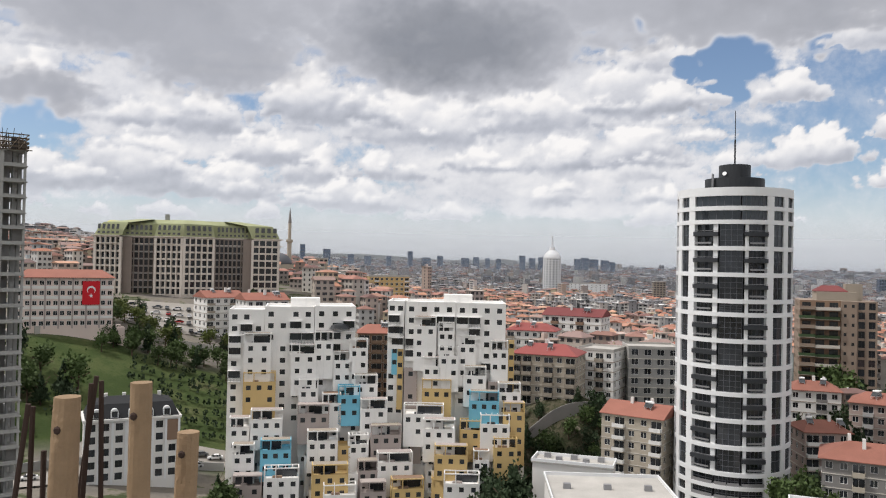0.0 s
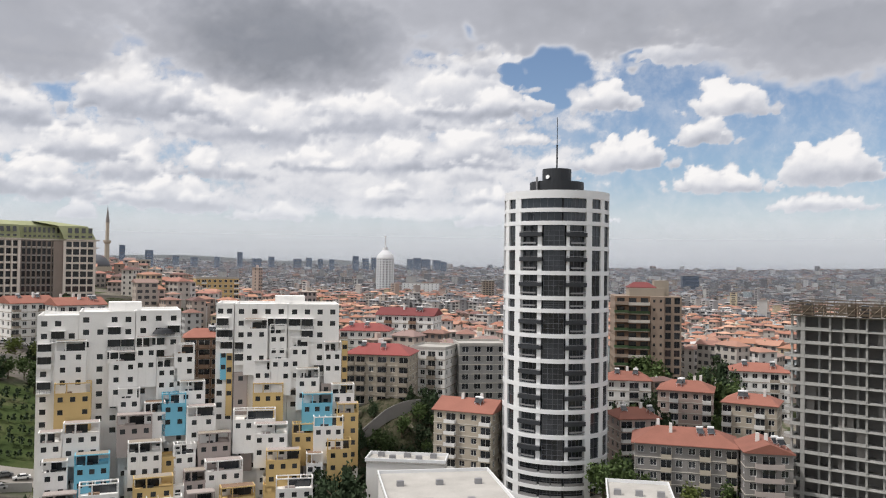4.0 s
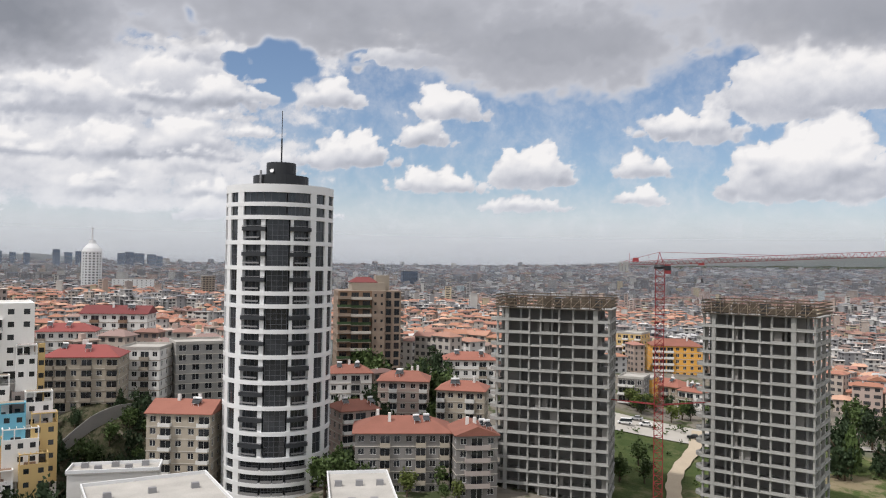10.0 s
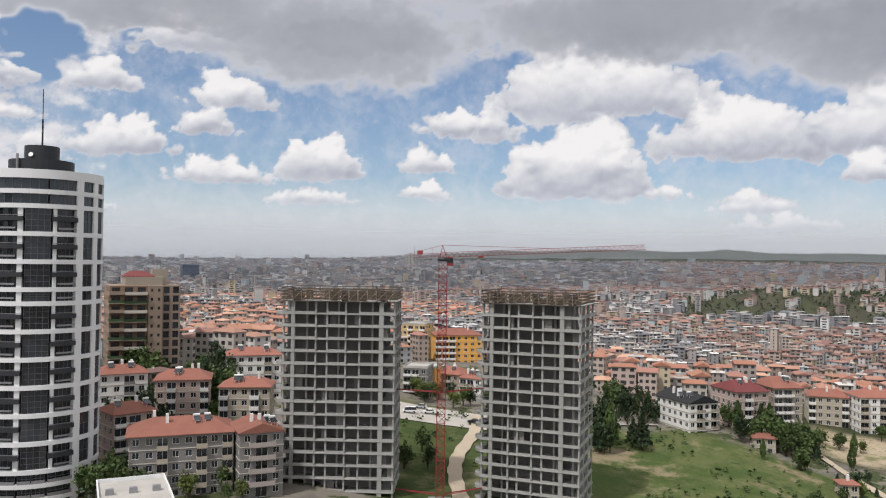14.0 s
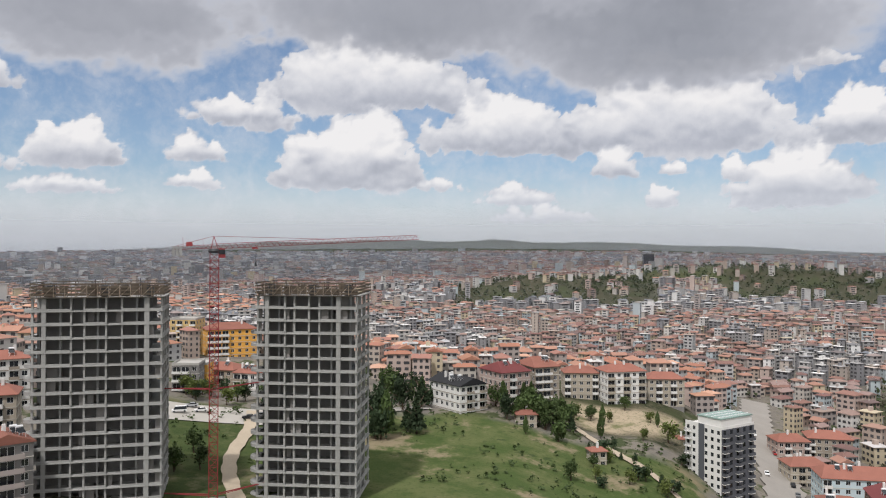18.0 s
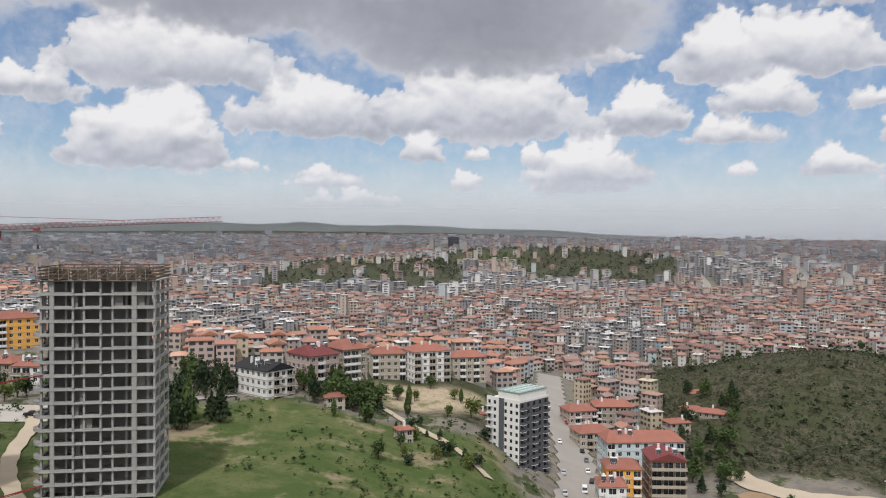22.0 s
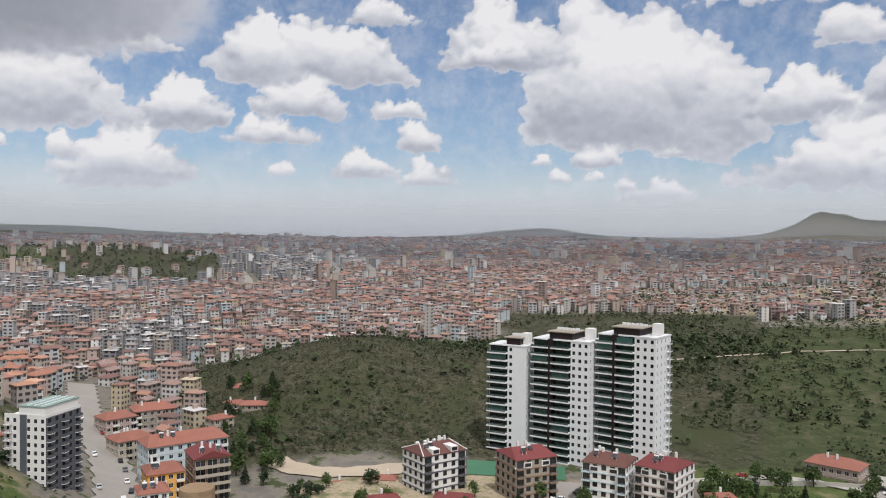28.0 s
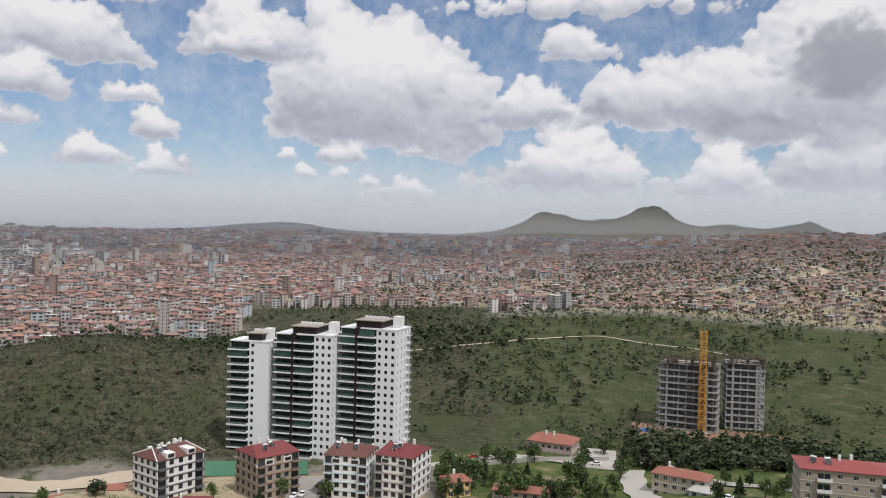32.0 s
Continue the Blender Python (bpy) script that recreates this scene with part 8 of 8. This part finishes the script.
ribbon("road", [(100.2, 1900), (101.0, 1500), (100.6, 1150)], 13, ASPHALT, "straight avenue climbing through the town")
ribbon("road", [(103.0, 1700), (103.6, 1400), (103.2, 1150)], 12, ASPHALT, "straight avenue climbing through the town")
ribbon("track", [(146, 900), (150, 1000), (152.5, 1120), (150.5, 1250)], 9, DIRT, "pale road on the village hill")
yard("car_park", 43.4, 50.5, 268, 288, PAVING, "pale concrete car park")
yard("car_park", -21.5, -13.5, 330, 372, ASPHALT, "car park below the office block")
yard("courtyard", 136.9, 139.5, 318, 345, PAVING, "paved school yard")
yard("courtyard", 116.0, 119.0, 262, 300, ASPHALT, "asphalt drive between new houses")
yard("building_site", 140.5, 152.5, 372, 402, surface("churned_red_earth", (0.24, 0.15, 0.10), rough=0.95, spread=0.35), "churned brown earth of a building site")
yard("pool_terrace", 110.5, 117.5, 302, 318, surface("green_terrace_floor", (0.06, 0.17, 0.10), rough=0.7, spread=0.25), "green terrace at the foot of the white towers")


def tarpaulin(az, d):
    """A crumpled sheet lying on the earth, its rim turned down."""
    r, s, n = random.Random(4), Shape(), 7
    pts = {(i, j): ((i - 3) * 1.3 + r.uniform(-0.3, 0.3), (j - 3) * 0.8 + r.uniform(-0.2, 0.2), 0.15 if i in (0, n - 1) or j in (0, n - 1) else r.uniform(0.5, 1.3)) for i in range(n) for j in range(n)}
    for i in range(n - 1):
        for j in range(n - 1):
            s.quad(pts[i, j], pts[i + 1, j], pts[i + 1, j + 1], pts[i, j + 1])
    ob = new("tarpaulin", s.mesh("tarpaulin", surface("blue_tarpaulin", (0.03, 0.12, 0.38), rough=0.5, spread=0.2), weld=True))
    ob.matrix_basis = stand(az, d) @ Matrix.Translation((0, 0, 0.25))
    return tagged(ob, "crumpled blue tarpaulin on the bare earth of the site", "tarpaulin")


tarpaulin(141.6, 388)

# ---- walls ----
def wall_run(pts, h, mat, label):
    s = Shape()
    for (a0, d0), (a1, d1) in zip(pts, pts[1:]):
        n = 6
        for k in range(n):
            u, v = k / n, (k + 1) / n
            p, q = spot(a0 + (a1 - a0) * u, d0 + (d1 - d0) * u), spot(a0 + (a1 - a0) * v, d0 + (d1 - d0) * v)
            zp, zq = float(ground(*p)), float(ground(*q))
            t = Vector((q[0] - p[0], q[1] - p[1], 0)).normalized()
            o = Vector((t.y, -t.x, 0)) * 0.2
            lo = [(p[0] - o.x, p[1] - o.y, zp - 1), (q[0] - o.x, q[1] - o.y, zq - 1), (q[0] + o.x, q[1] + o.y, zq - 1), (p[0] + o.x, p[1] + o.y, zp - 1)]
            hi = [(x, y, (zp if i in (0, 3) else zq) + h) for i, (x, y, z) in enumerate(lo)]
            s.ring([lo, hi])
    return tagged(new("retaining_wall", s.mesh("retaining_wall", mat)), label, "wall", kind="structure")


wall_run([(-29, 222), (-24, 226), (-15, 228)], 2.2, CONC, "concrete wall along the foot of the park")
wall_run([(-27, 292), (-20, 312), (-14, 318)], 2.5, PAVING, "pale wall above the park")
wall_run([(5.5, 232), (8.0, 236), (11.5, 240)], 3.6, CONC_DK, "stone retaining wall below cream houses")
wall_run([(126, 306), (132, 318), (139, 330)], 1.8, PAVING, "pale wall along the lane")
wall_run([(6.0, 206), (12.0, 214)], 3.0, WHITE, "white boundary wall")


# ---- cars ----
def car_proto(paint, van=False):
    root = thing("car", "parked car", "car", pose(0, 0, -500))
    L, W = (4.9, 1.95) if van else (4.3, 1.75)
    roof = 1.95 if van else 1.42
    prof = [(-L / 2, 0.35), (-L / 2 + 0.05, 0.8), (-L / 2 + (0.5 if van else 1.0), 0.92), (L / 2 - 0.1, 0.9), (L / 2, 0.7), (L / 2, 0.35)]
    s = Shape().ring([[(x, -W / 2, z) for x, z in prof], [(x, W / 2, z) for x, z in prof]])
    part("body", s.mesh("body", paint), root)
    g0, g1, g2, g3 = (-L / 2 + 0.6, -L / 2 + 1.1, L / 2 - 0.3, L / 2 - 0.15) if van else (-L / 2 + 1.05, -L / 2 + 1.75, L / 2 - 1.2, L / 2 - 0.55)
    cab = [(g0, 0.9), (g1, roof - 0.05), (g2, roof - 0.05), (g3, 0.9)]
    part("glazing", Shape().ring([[(x, -W / 2 + 0.1, z) for x, z in cab], [(x, W / 2 - 0.1, z) for x, z in cab]]).mesh("glazing", GLASS), root)
    part("roof", Shape().box(g1 - 0.05, g2 + 0.05, -W / 2 + 0.12, W / 2 - 0.12, roof - 0.05, roof, bevel=0.05).mesh("roof", paint), root)
    tyre = Shape().beam((0, -0.11, 0), (0, 0.11, 0), 0.32, n=12).mesh("wheel", DARK)
    for x in (-L / 2 + 0.8, L / 2 - 0.8):
        for y in (-W / 2 + 0.1, W / 2 - 0.1):
            part("wheel", tyre, root, at=Matrix.Translation((x, y, 0.32)))
    return root


CAR_WORDS = ("white", "silver", "black", "red", "grey")
PROTOS = [car_proto(p) for p in PAINTS] + [car_proto(PAINTS[0], True)]


def park(az, d, turn, which, label_end, lift=0.55):
    ob = copy_thing(PROTOS[which], pose(*spot(az, d), gz(az, d) + lift, 0, 0, -az + turn))
    word = CAR_WORDS[which] + " car" if which < 5 else "white van"
    return tagged(ob, f"{word} parked {label_end}", "car", "parked cars")


cr = random.Random(8)
for k in range(40):
    park(-21.2 + 0.74 * (k % 10) + cr.uniform(-0.12, 0.12), 332 + 9 * (k // 10), 90 + cr.uniform(-4, 4) if k % 2 else cr.uniform(-4, 4), cr.choice((0, 0, 1, 2, 4, 3)), "in the crowded lot below the office block")
for a, d, t, w in ((44.6, 276, 0, 5), (46.0, 279, 8, 0), (49.2, 274, -6, 2), (50.0, 277, 4, 4), (45.4, 284, 0, 1)):
    park(a, d, t, w, "on the pale concrete lot")
for a, d, t, w in ((86.9, 262, 84, 0), (85.4, 276, 96, 1), (87.4, 268, 88, 2), (86.8, 288, 92, 5), (85.3, 300, 90, 1), (87.3, 300, 86, 2), (87.0, 312, 95, 0), (86.9, 326, 94, 4), (85.0, 340, 96, 0), (86.6, 338, 95, 2), (86.2, 352, 97, 0), (85.9, 366, 98, 1), (85.5, 380, 98, 3), (84.2, 398, 97, 0)):
    park(a, d, t, w, "along the valley street")
for a, d, t, w in ((116.6, 272, 70, 0), (117.2, 274, 72, 0), (118.4, 286, 60, 2), (118.6, 268, 75, 4), (127.8, 322, 10, 1), (129.4, 322, 8, 3), (138.1, 322, 5, 0), (147.0, 268, 60, 0), (137.6, 326, 12, 2)):
    park(a, d, t, w, "beside the lane on the slope")
for a, d, t, w in ((-27.1, 216, 4, 0), (-18.6, 238, 20, 0), (-17.6, 236, 20, 0), (-16.6, 234, 10, 4), (-17.9, 230, 10, 2), (-16.9, 228, 5, 1), (-15.6, 233, 5, 0)):
    park(a, d, t, w, "beside the park wall")
for p in PROTOS:
    for q in list(p.children_recursive) + [p]:
        bpy.data.objects.remove(q)


# ---- trees ----
def leaf_cloud(n, size, seed, shape):
    """Many small leaf clusters filling an uneven crown within x, y in -1..1 and z in 0..1."""
    r = np.random.default_rng(seed)
    lobes = r.uniform(-1, 1, (9, 3)) * (0.55, 0.55, 0.30) + (0, 0, 0.58)
    v, f = [], []
    while len(f) < n:
        if shape == "round":
            c = lobes[r.integers(9)] + r.normal(0, 1, 3) * (0.22, 0.22, 0.12)
        elif shape == "cone":
            z = 1 - math.sqrt(r.random())
            a, q = r.uniform(0, 2 * math.pi), (1 - z) * r.uniform(0.5, 1.0) * (0.8 + 0.2 * math.sin(z * 40))
            c = np.array([q * math.cos(a), q * math.sin(a), 0.04 + z * 0.95])
        else:
            z = r.uniform(0.05, 1)
            a, q = r.uniform(0, 2 * math.pi), math.sin(math.pi * min(1, z * 0.85 + 0.12)) * r.uniform(0.4, 1.0)
            c = np.array([q * math.cos(a), q * math.sin(a), z])
        u, w = r.normal(0, 1, 3), r.normal(0, 1, 3)
        u /= np.linalg.norm(u)
        w -= u * (u @ w)
        w /= np.linalg.norm(w)
        sz = size * r.uniform(0.6, 1.3)
        u, w = u * sz * (1, 1, 0.5), w * sz * (1, 1, 0.5)
        i = len(v)
        v += [tuple(c - u - w * 0.6), tuple(c + u - w * 0.5), tuple(c + u * 0.5 + w), tuple(c - u * 0.6 + w * 0.8)]
        f.append((i, i + 1, i + 2, i + 3))
    return np.array(v), f


def tree_proto(shape, mat, seed, n, size):
    root = thing("tree", "tree", "tree", pose(0, 0, -500))
    trunk = Shape()
    lean = random.Random(seed)
    hgt = 0.75 if shape != "round" else 0.5
    trunk.ring([circle(0.045, 0, 7), circle(0.032, hgt * 0.5, 7, lean.uniform(-0.03, 0.03)), circle(0.016, hgt, 7, lean.uniform(-0.05, 0.05))])
    for k in range(5):
        a = k * 1.3 + seed
        trunk.beam((0, 0, hgt * (0.45 + 0.1 * k)), (0.42 * math.cos(a), 0.42 * math.sin(a), hgt * (0.65 + 0.14 * k)), 0.012, n=4)
    part("trunk", trunk.mesh("trunk", BARK), root)
    v, f = leaf_cloud(n, size, seed, shape)
    s = Shape()
    s.v, s.f, s.s = [tuple(p * (0.5, 0.5, 0.88) + (0, 0, 0.12)) for p in v], f, [0] * len(f)
    part("crown", s.mesh("crown", mat), root)
    return root


TREES = {"broad": [tree_proto("round", LEAF, 1, 620, 0.10), tree_proto("round", LEAF, 2, 620, 0.095)], "light": [tree_proto("round", LEAF_YL, 3, 560, 0.10)],
         "dark": [tree_proto("cone", LEAF_DK, 4, 520, 0.11), tree_proto("round", LEAF_DK, 5, 620, 0.10)], "poplar": [tree_proto("column", LEAF, 6, 460, 0.15)], "bush": [tree_proto("round", LEAF_DK, 7, 380, 0.13)]}
TREE_WORDS = {"broad": "leafy green tree", "light": "yellow-green young leafy tree", "dark": "dense dark green tree", "poplar": "tall narrow poplar", "bush": "dark rounded bush"}
tr = random.Random(21)


def plant(kind, az, d, h, spread=None, where="on the slope"):
    w = spread or h * {"poplar": 0.34, "dark": 0.62, "bush": 1.3}.get(kind, 0.85)
    ob = copy_thing(tr.choice(TREES[kind]), Matrix.Translation((*spot(az, d), gz(az, d) - 0.1)) @ Matrix.Rotation(tr.uniform(0, 6.3), 4, "Z"))
    ob.scale = (w, w, h)
    return tagged(ob, f"{TREE_WORDS[kind]} {where}", "tree", "trees")


# bearings, distances, count, kinds, heights, where
GROVES = [(-29.5, -24.2, 236, 276, 15, ("broad", "dark", "dark"), (8, 14), "in the park"), (-25.5, -14.5, 284, 300, 26, ("broad", "dark", "broad"), (5, 8.5), "along the top of the park"), (-24, -19, 318, 345, 8, ("broad", "light", "dark"), (5, 9), "beside the car park"),
          (-15.5, -13.6, 170, 214, 12, ("broad", "dark"), (6, 10), "beside the terraced block"), (3.2, 5.8, 176, 200, 9, ("dark",), (9, 14), "beside the terraced block"), (5.4, 13.0, 224, 243, 23, ("broad", "dark", "dark"), (5, 9), "on the bank below the houses"),
          (23.4, 25.2, 190, 200, 3, ("broad",), (9, 11), "behind the low hall"), (26.0, 32.5, 258, 290, 14, ("dark", "broad"), (8, 13), "between the red-roofed houses"), (26, 34, 186, 196, 7, ("broad", "light"), (4, 7), "in front of the beige block"),
          (41.5, 46, 222, 252, 10, ("broad", "bush"), (3, 7), "on the grassy slope by the crane"), (44.5, 50.5, 290, 312, 12, ("broad", "light", "dark"), (5, 8), "behind the car park"), (57.8, 62, 294, 330, 9, ("dark", "broad", "poplar"), (7, 12), "behind the white house"),
          (67, 72.5, 262, 300, 18, ("broad", "dark", "broad", "poplar"), (5, 10), "on the slope below the houses"), (72, 80, 236, 286, 18, ("bush", "broad", "light", "dark"), (2.5, 6), "along the pale path"), (70.5, 80, 288, 340, 13, ("poplar", "broad", "light"), (4, 9), "on the sunny slope"),
          (92.5, 97, 284, 380, 14, ("dark", "broad"), (5, 9), "beside the valley houses"), (96.5, 104, 250, 290, 14, ("broad", "bush"), (3, 6), "below the dirt road"), (104, 122, 250, 276, 8, ("dark", "broad"), (5, 8), "between the new houses"),
          (127, 138, 262, 300, 15, ("broad", "dark", "broad"), (5, 10), "among the low houses"), (137, 143, 305, 350, 12, ("broad", "dark"), (5, 9), "beside the lane"), (92, 97, 380, 430, 8, ("dark", "broad"), (6, 10), "at the foot of the hill"),
          (24.0, 27.5, 228, 262, 8, ("dark", "dark", "broad"), (9, 14), "behind the tiled houses"), (30.5, 32.0, 232, 262, 6, ("dark", "broad"), (9, 13), "between two tiled houses"),
          (24.6, 27.0, 188, 198, 5, ("dark", "broad"), (7, 11), "beside the beige block"), (57.6, 61.5, 250, 300, 12, ("poplar", "dark", "dark"), (9, 15), "at the edge of the meadow"), (126.5, 136, 262, 330, 26, ("broad", "dark", "broad"), (5, 9), "among the low houses"), (136, 152, 255, 300, 16, ("broad", "dark"), (4, 8), "beside the lane"), (-21, -14, 300, 330, 12, ("broad", "dark", "light"), (6, 10), "below the office block"), (93, 97.5, 290, 420, 16, ("dark", "broad"), (5, 10), "beside the valley houses"), (5.6, 12.2, 214, 228, 16, ("dark", "broad", "dark"), (6, 10), "on the bank below the houses"), (66.5, 70.5, 282, 306, 10, ("dark", "poplar", "broad"), (7, 12), "below the ridge houses")]
for a0, a1, d0, d1, n, kinds, (h0, h1), where in GROVES:
    for k in range(n):
        plant(tr.choice(kinds), tr.uniform(a0, a1), tr.uniform(d0, d1), tr.uniform(h0, h1), where=where)
for k in TREES.values():
    for p in k:
        for q in list(p.children_recursive) + [p]:
            bpy.data.objects.remove(q)


def thicket(name, n, region, hs, leaves, mat, label, seed, clear=None):
    """Bushes and trees beyond counting, as one mesh. region: function of x, y that says where they grow."""
    r = np.random.default_rng(seed)
    groups = []
    a0, a1, d0, d1 = region[:4]
    for q in range(4):
        m = n // 4
        az = r.uniform(a0, a1, m)
        d = np.sqrt(r.uniform(d0 ** 2, d1 ** 2, m))
        X, Y = d * np.sin(np.radians(az)), d * np.cos(np.radians(az))
        ok = np.ones(m, bool)
        if clear:
            ok &= clear(X, Y, r)
        for kx, ky, kr in KEEP_CLEAR:
            ok &= np.hypot(X - kx, Y - ky) > kr * 0.55
        X, Y, d = X[ok], Y[ok], d[ok]
        h = r.uniform(hs[0], hs[1], len(X))
        v, f = leaf_cloud(leaves, 0.34 if leaves < 30 else 0.19, seed + q, "round" if q % 2 else "column")
        tv = np.concatenate([v, np.zeros((len(v), 3))], 1)
        w = h * r.uniform(0.9, 1.5, len(X))
        P = np.stack([X, Y, ground(X, Y) - 0.2, r.uniform(0, 6.3, len(X)), w, w, h, 0 * h], -1)
        groups.append(((tv, f, [0] * len(f)), P))
    return crowd(name, groups, (mat,), label, "trees")


def orchard():
    """Young trees in rows, as one mesh."""
    r = np.random.default_rng(90)
    v, f = leaf_cloud(26, 0.30, 91, "round")
    az, d = np.meshgrid(-21.4 + 0.62 * np.arange(12), 244 + 6.5 * np.arange(7))
    az = az.ravel() + 0.012 * (d.ravel() - 244) + r.normal(0, 0.05, az.size)
    d = d.ravel() + r.normal(0, 0.6, d.size)
    X, Y = d * np.sin(np.radians(az)), d * np.cos(np.radians(az))
    h = r.uniform(2.0, 3.4, len(X))
    P = np.stack([X, Y, ground(X, Y) - 0.2, r.uniform(0, 6.3, len(X)), h * 0.9, h * 0.9, h, 0 * h], -1)
    crowd("orchard", [((np.concatenate([v, np.zeros((len(v), 3))], 1), f, [0] * len(f)), P)], (LEAF_DK,), "rows of young dark fruit trees in the park", "trees")


orchard()
patchy = lambda scale, cut, seed: (lambda X, Y, r: fbm(X / scale, Y / scale, 3, seed) + r.uniform(-0.12, 0.12, len(X)) > cut)
LEAF_S = surface("scrub_leaves", (0.050, 0.066, 0.030), rough=0.85, spread=0.5, scale=0.5, bump=0, island=True, each=0.5)
LEAF_SD = surface("dry_scrub", (0.066, 0.061, 0.039), rough=0.9, spread=0.5, scale=0.5, bump=0, island=True, each=0.5)
thicket("scrub", 6000, (91, 114, 325, 545), (0.6, 1.6), 8, LEAF_SD, "dry grey scrub covering the hill", 61)
thicket("scrub", 2200, (91, 114, 325, 580), (1.0, 2.6), 12, LEAF_S, "dark green bushes on the hill", 62, patchy(50, 0.0, 71))
thicket("hill_trees", 700, (96, 126, 500, 600), (3.0, 6.0), 16, LEAF_S, "dark trees along the crest of the hill", 63)
thicket("slope_trees", 8000, (112, 162, 345, 800), (1.2, 3.8), 11, LEAF_S, "dark bushes and small pines over the green slope", 64, patchy(70, 0.02, 72))
thicket("slope_trees", 1500, (126, 162, 420, 620), (3.0, 6.0), 18, LEAF_S, "dense dark trees in the folds of the slope", 65, patchy(90, 0.1, 73))
thicket("slope_wood", 340, (140, 160, 318, 370), (3.5, 7.0), 110, LEAF_S, "dark wood below the building site", 78)
thicket("meadow_bushes", 1100, (41, 84, 185, 290), (0.5, 2.2), 14, LEAF, "low bushes scattered over the meadow", 66, patchy(30, 0.08, 74))
thicket("town_trees", 7500, (-34, 160, 330, 1500), (3.5, 8.0), 9, LEAF_S, "green trees between the town houses", 67, patchy(60, -0.02, 75))
thicket("town_trees", 2600, (-34, 160, 1500, 3000), (5.0, 11.0), 6, LEAF_S, "dark trees between the distant houses", 68, patchy(150, 0.06, 76))
thicket("village_trees", 4200, (120, 162, 800, 1900), (4.0, 8.0), 10, LEAF_S, "dark trees between village houses on the hill", 69, patchy(90, -0.05, 77))
thicket("wooded_hill", 2200, (63, 93, 950, 1620), (4.0, 8.0), 10, LEAF_S, "dark trees covering a low hill in the town", 70, lambda X, Y, r: cover(X, Y)["scrub"] > 0.4)


# ---- the top slab under the camera: posts, bars and shutters at its edge ----
slab = thing("unfinished_slab", "raw concrete top slab of the tower under the camera", "concrete slab", pose(0, 0, EYE - 1.6))
edge = [(x, y) for x, y, _ in circle(4.9, 0, 16, a0=math.pi / 16, a1=2 * math.pi + math.pi / 16)]
deck = Shape().ring([[(x, y, z) for x, y in edge] for z in (-0.35, 0)]).mesh("deck", CONC)
part("deck", deck, slab)
for k in range(4):
    part("column", box_mesh("column", 0.8, 0.8, 108, CONC), slab, at=Matrix.Translation(((-2.4, 2.4)[k % 2], (-2.4, 2.4)[k // 2], -108.35)))
for k in range(1, 12):
    part("floor_slab", deck, slab, at=Matrix.Translation((0, 0, -3.1 * k)))


def timber_post(x, y, drop, r0, r1, label, tilt=0.0):
    """A rough round pole with a flat sawn top and knots."""
    zt = EYE - drop
    rr = random.Random(int(x * 70))
    s, n, rings = Shape(), 14, []
    z0 = EYE - 1.6
    for k in range(9):
        z = z0 + (zt - z0) * k / 8
        rad = r0 + (r1 - r0) * k / 8
        rings.append([(rad * (1 + rr.uniform(-0.05, 0.05)) * math.cos(2 * math.pi * j / n) + tilt * (k - 8) / 8, rad * (1 + rr.uniform(-0.05, 0.05)) * math.sin(2 * math.pi * j / n), z - z0) for j in range(n)])
    s.ring(rings)
    root = thing("timber_post", label, "post", pose(x, y, z0), "timber posts")
    part("pole", s.mesh("pole", WOOD, smooth=False), root)
    part("knot", Shape().ring([circle(0.02, 0, 8), circle(0.012, 0.012, 8)]).mesh("knot", RUST), root, at=pose(-0.3 * r1, -r1 * 0.96, (zt - z0) * 0.85, 90, 0, 0))
    return root


timber_post(-1.689, 3.976, 0.646, 0.068, 0.058, "round timber post with a sawn top at the slab edge", 0.03)
timber_post(-1.401, 4.096, 0.594, 0.054, 0.050, "round timber post with a sawn top at the slab edge")
timber_post(-1.286, 4.45, 0.898, 0.058, 0.055, "short weathered timber post at the slab edge", 0.02)
timber_post(1.952, -0.154, 0.495, 0.036, 0.034, "short timber stake at the slab edge")
for a, d, drop, tl in ((-27.25, 4.0, 0.67, -0.11), (-27.0, 4.1, 0.70, -0.01), (-23.6, 4.2, 0.62, -0.05), (-23.3, 4.3, 0.60, -0.12), (-23.0, 4.2, 0.61, 0.02), (-26.3, 4.3, 0.95, 0.0)):
    ob = new("reinforcing_bar", Shape().beam((tl, 0, 0), (0, 0, 1.6 - drop), 0.013, n=6).mesh("reinforcing_bar", RUST))
    ob.matrix_basis = pose(d * math.sin(radians(a)), REACH + d * math.cos(radians(a)), EYE - 1.6)
    tagged(ob, "thin rusty reinforcing bar standing in the slab edge", "steel bar", "reinforcing bars")
make_town()
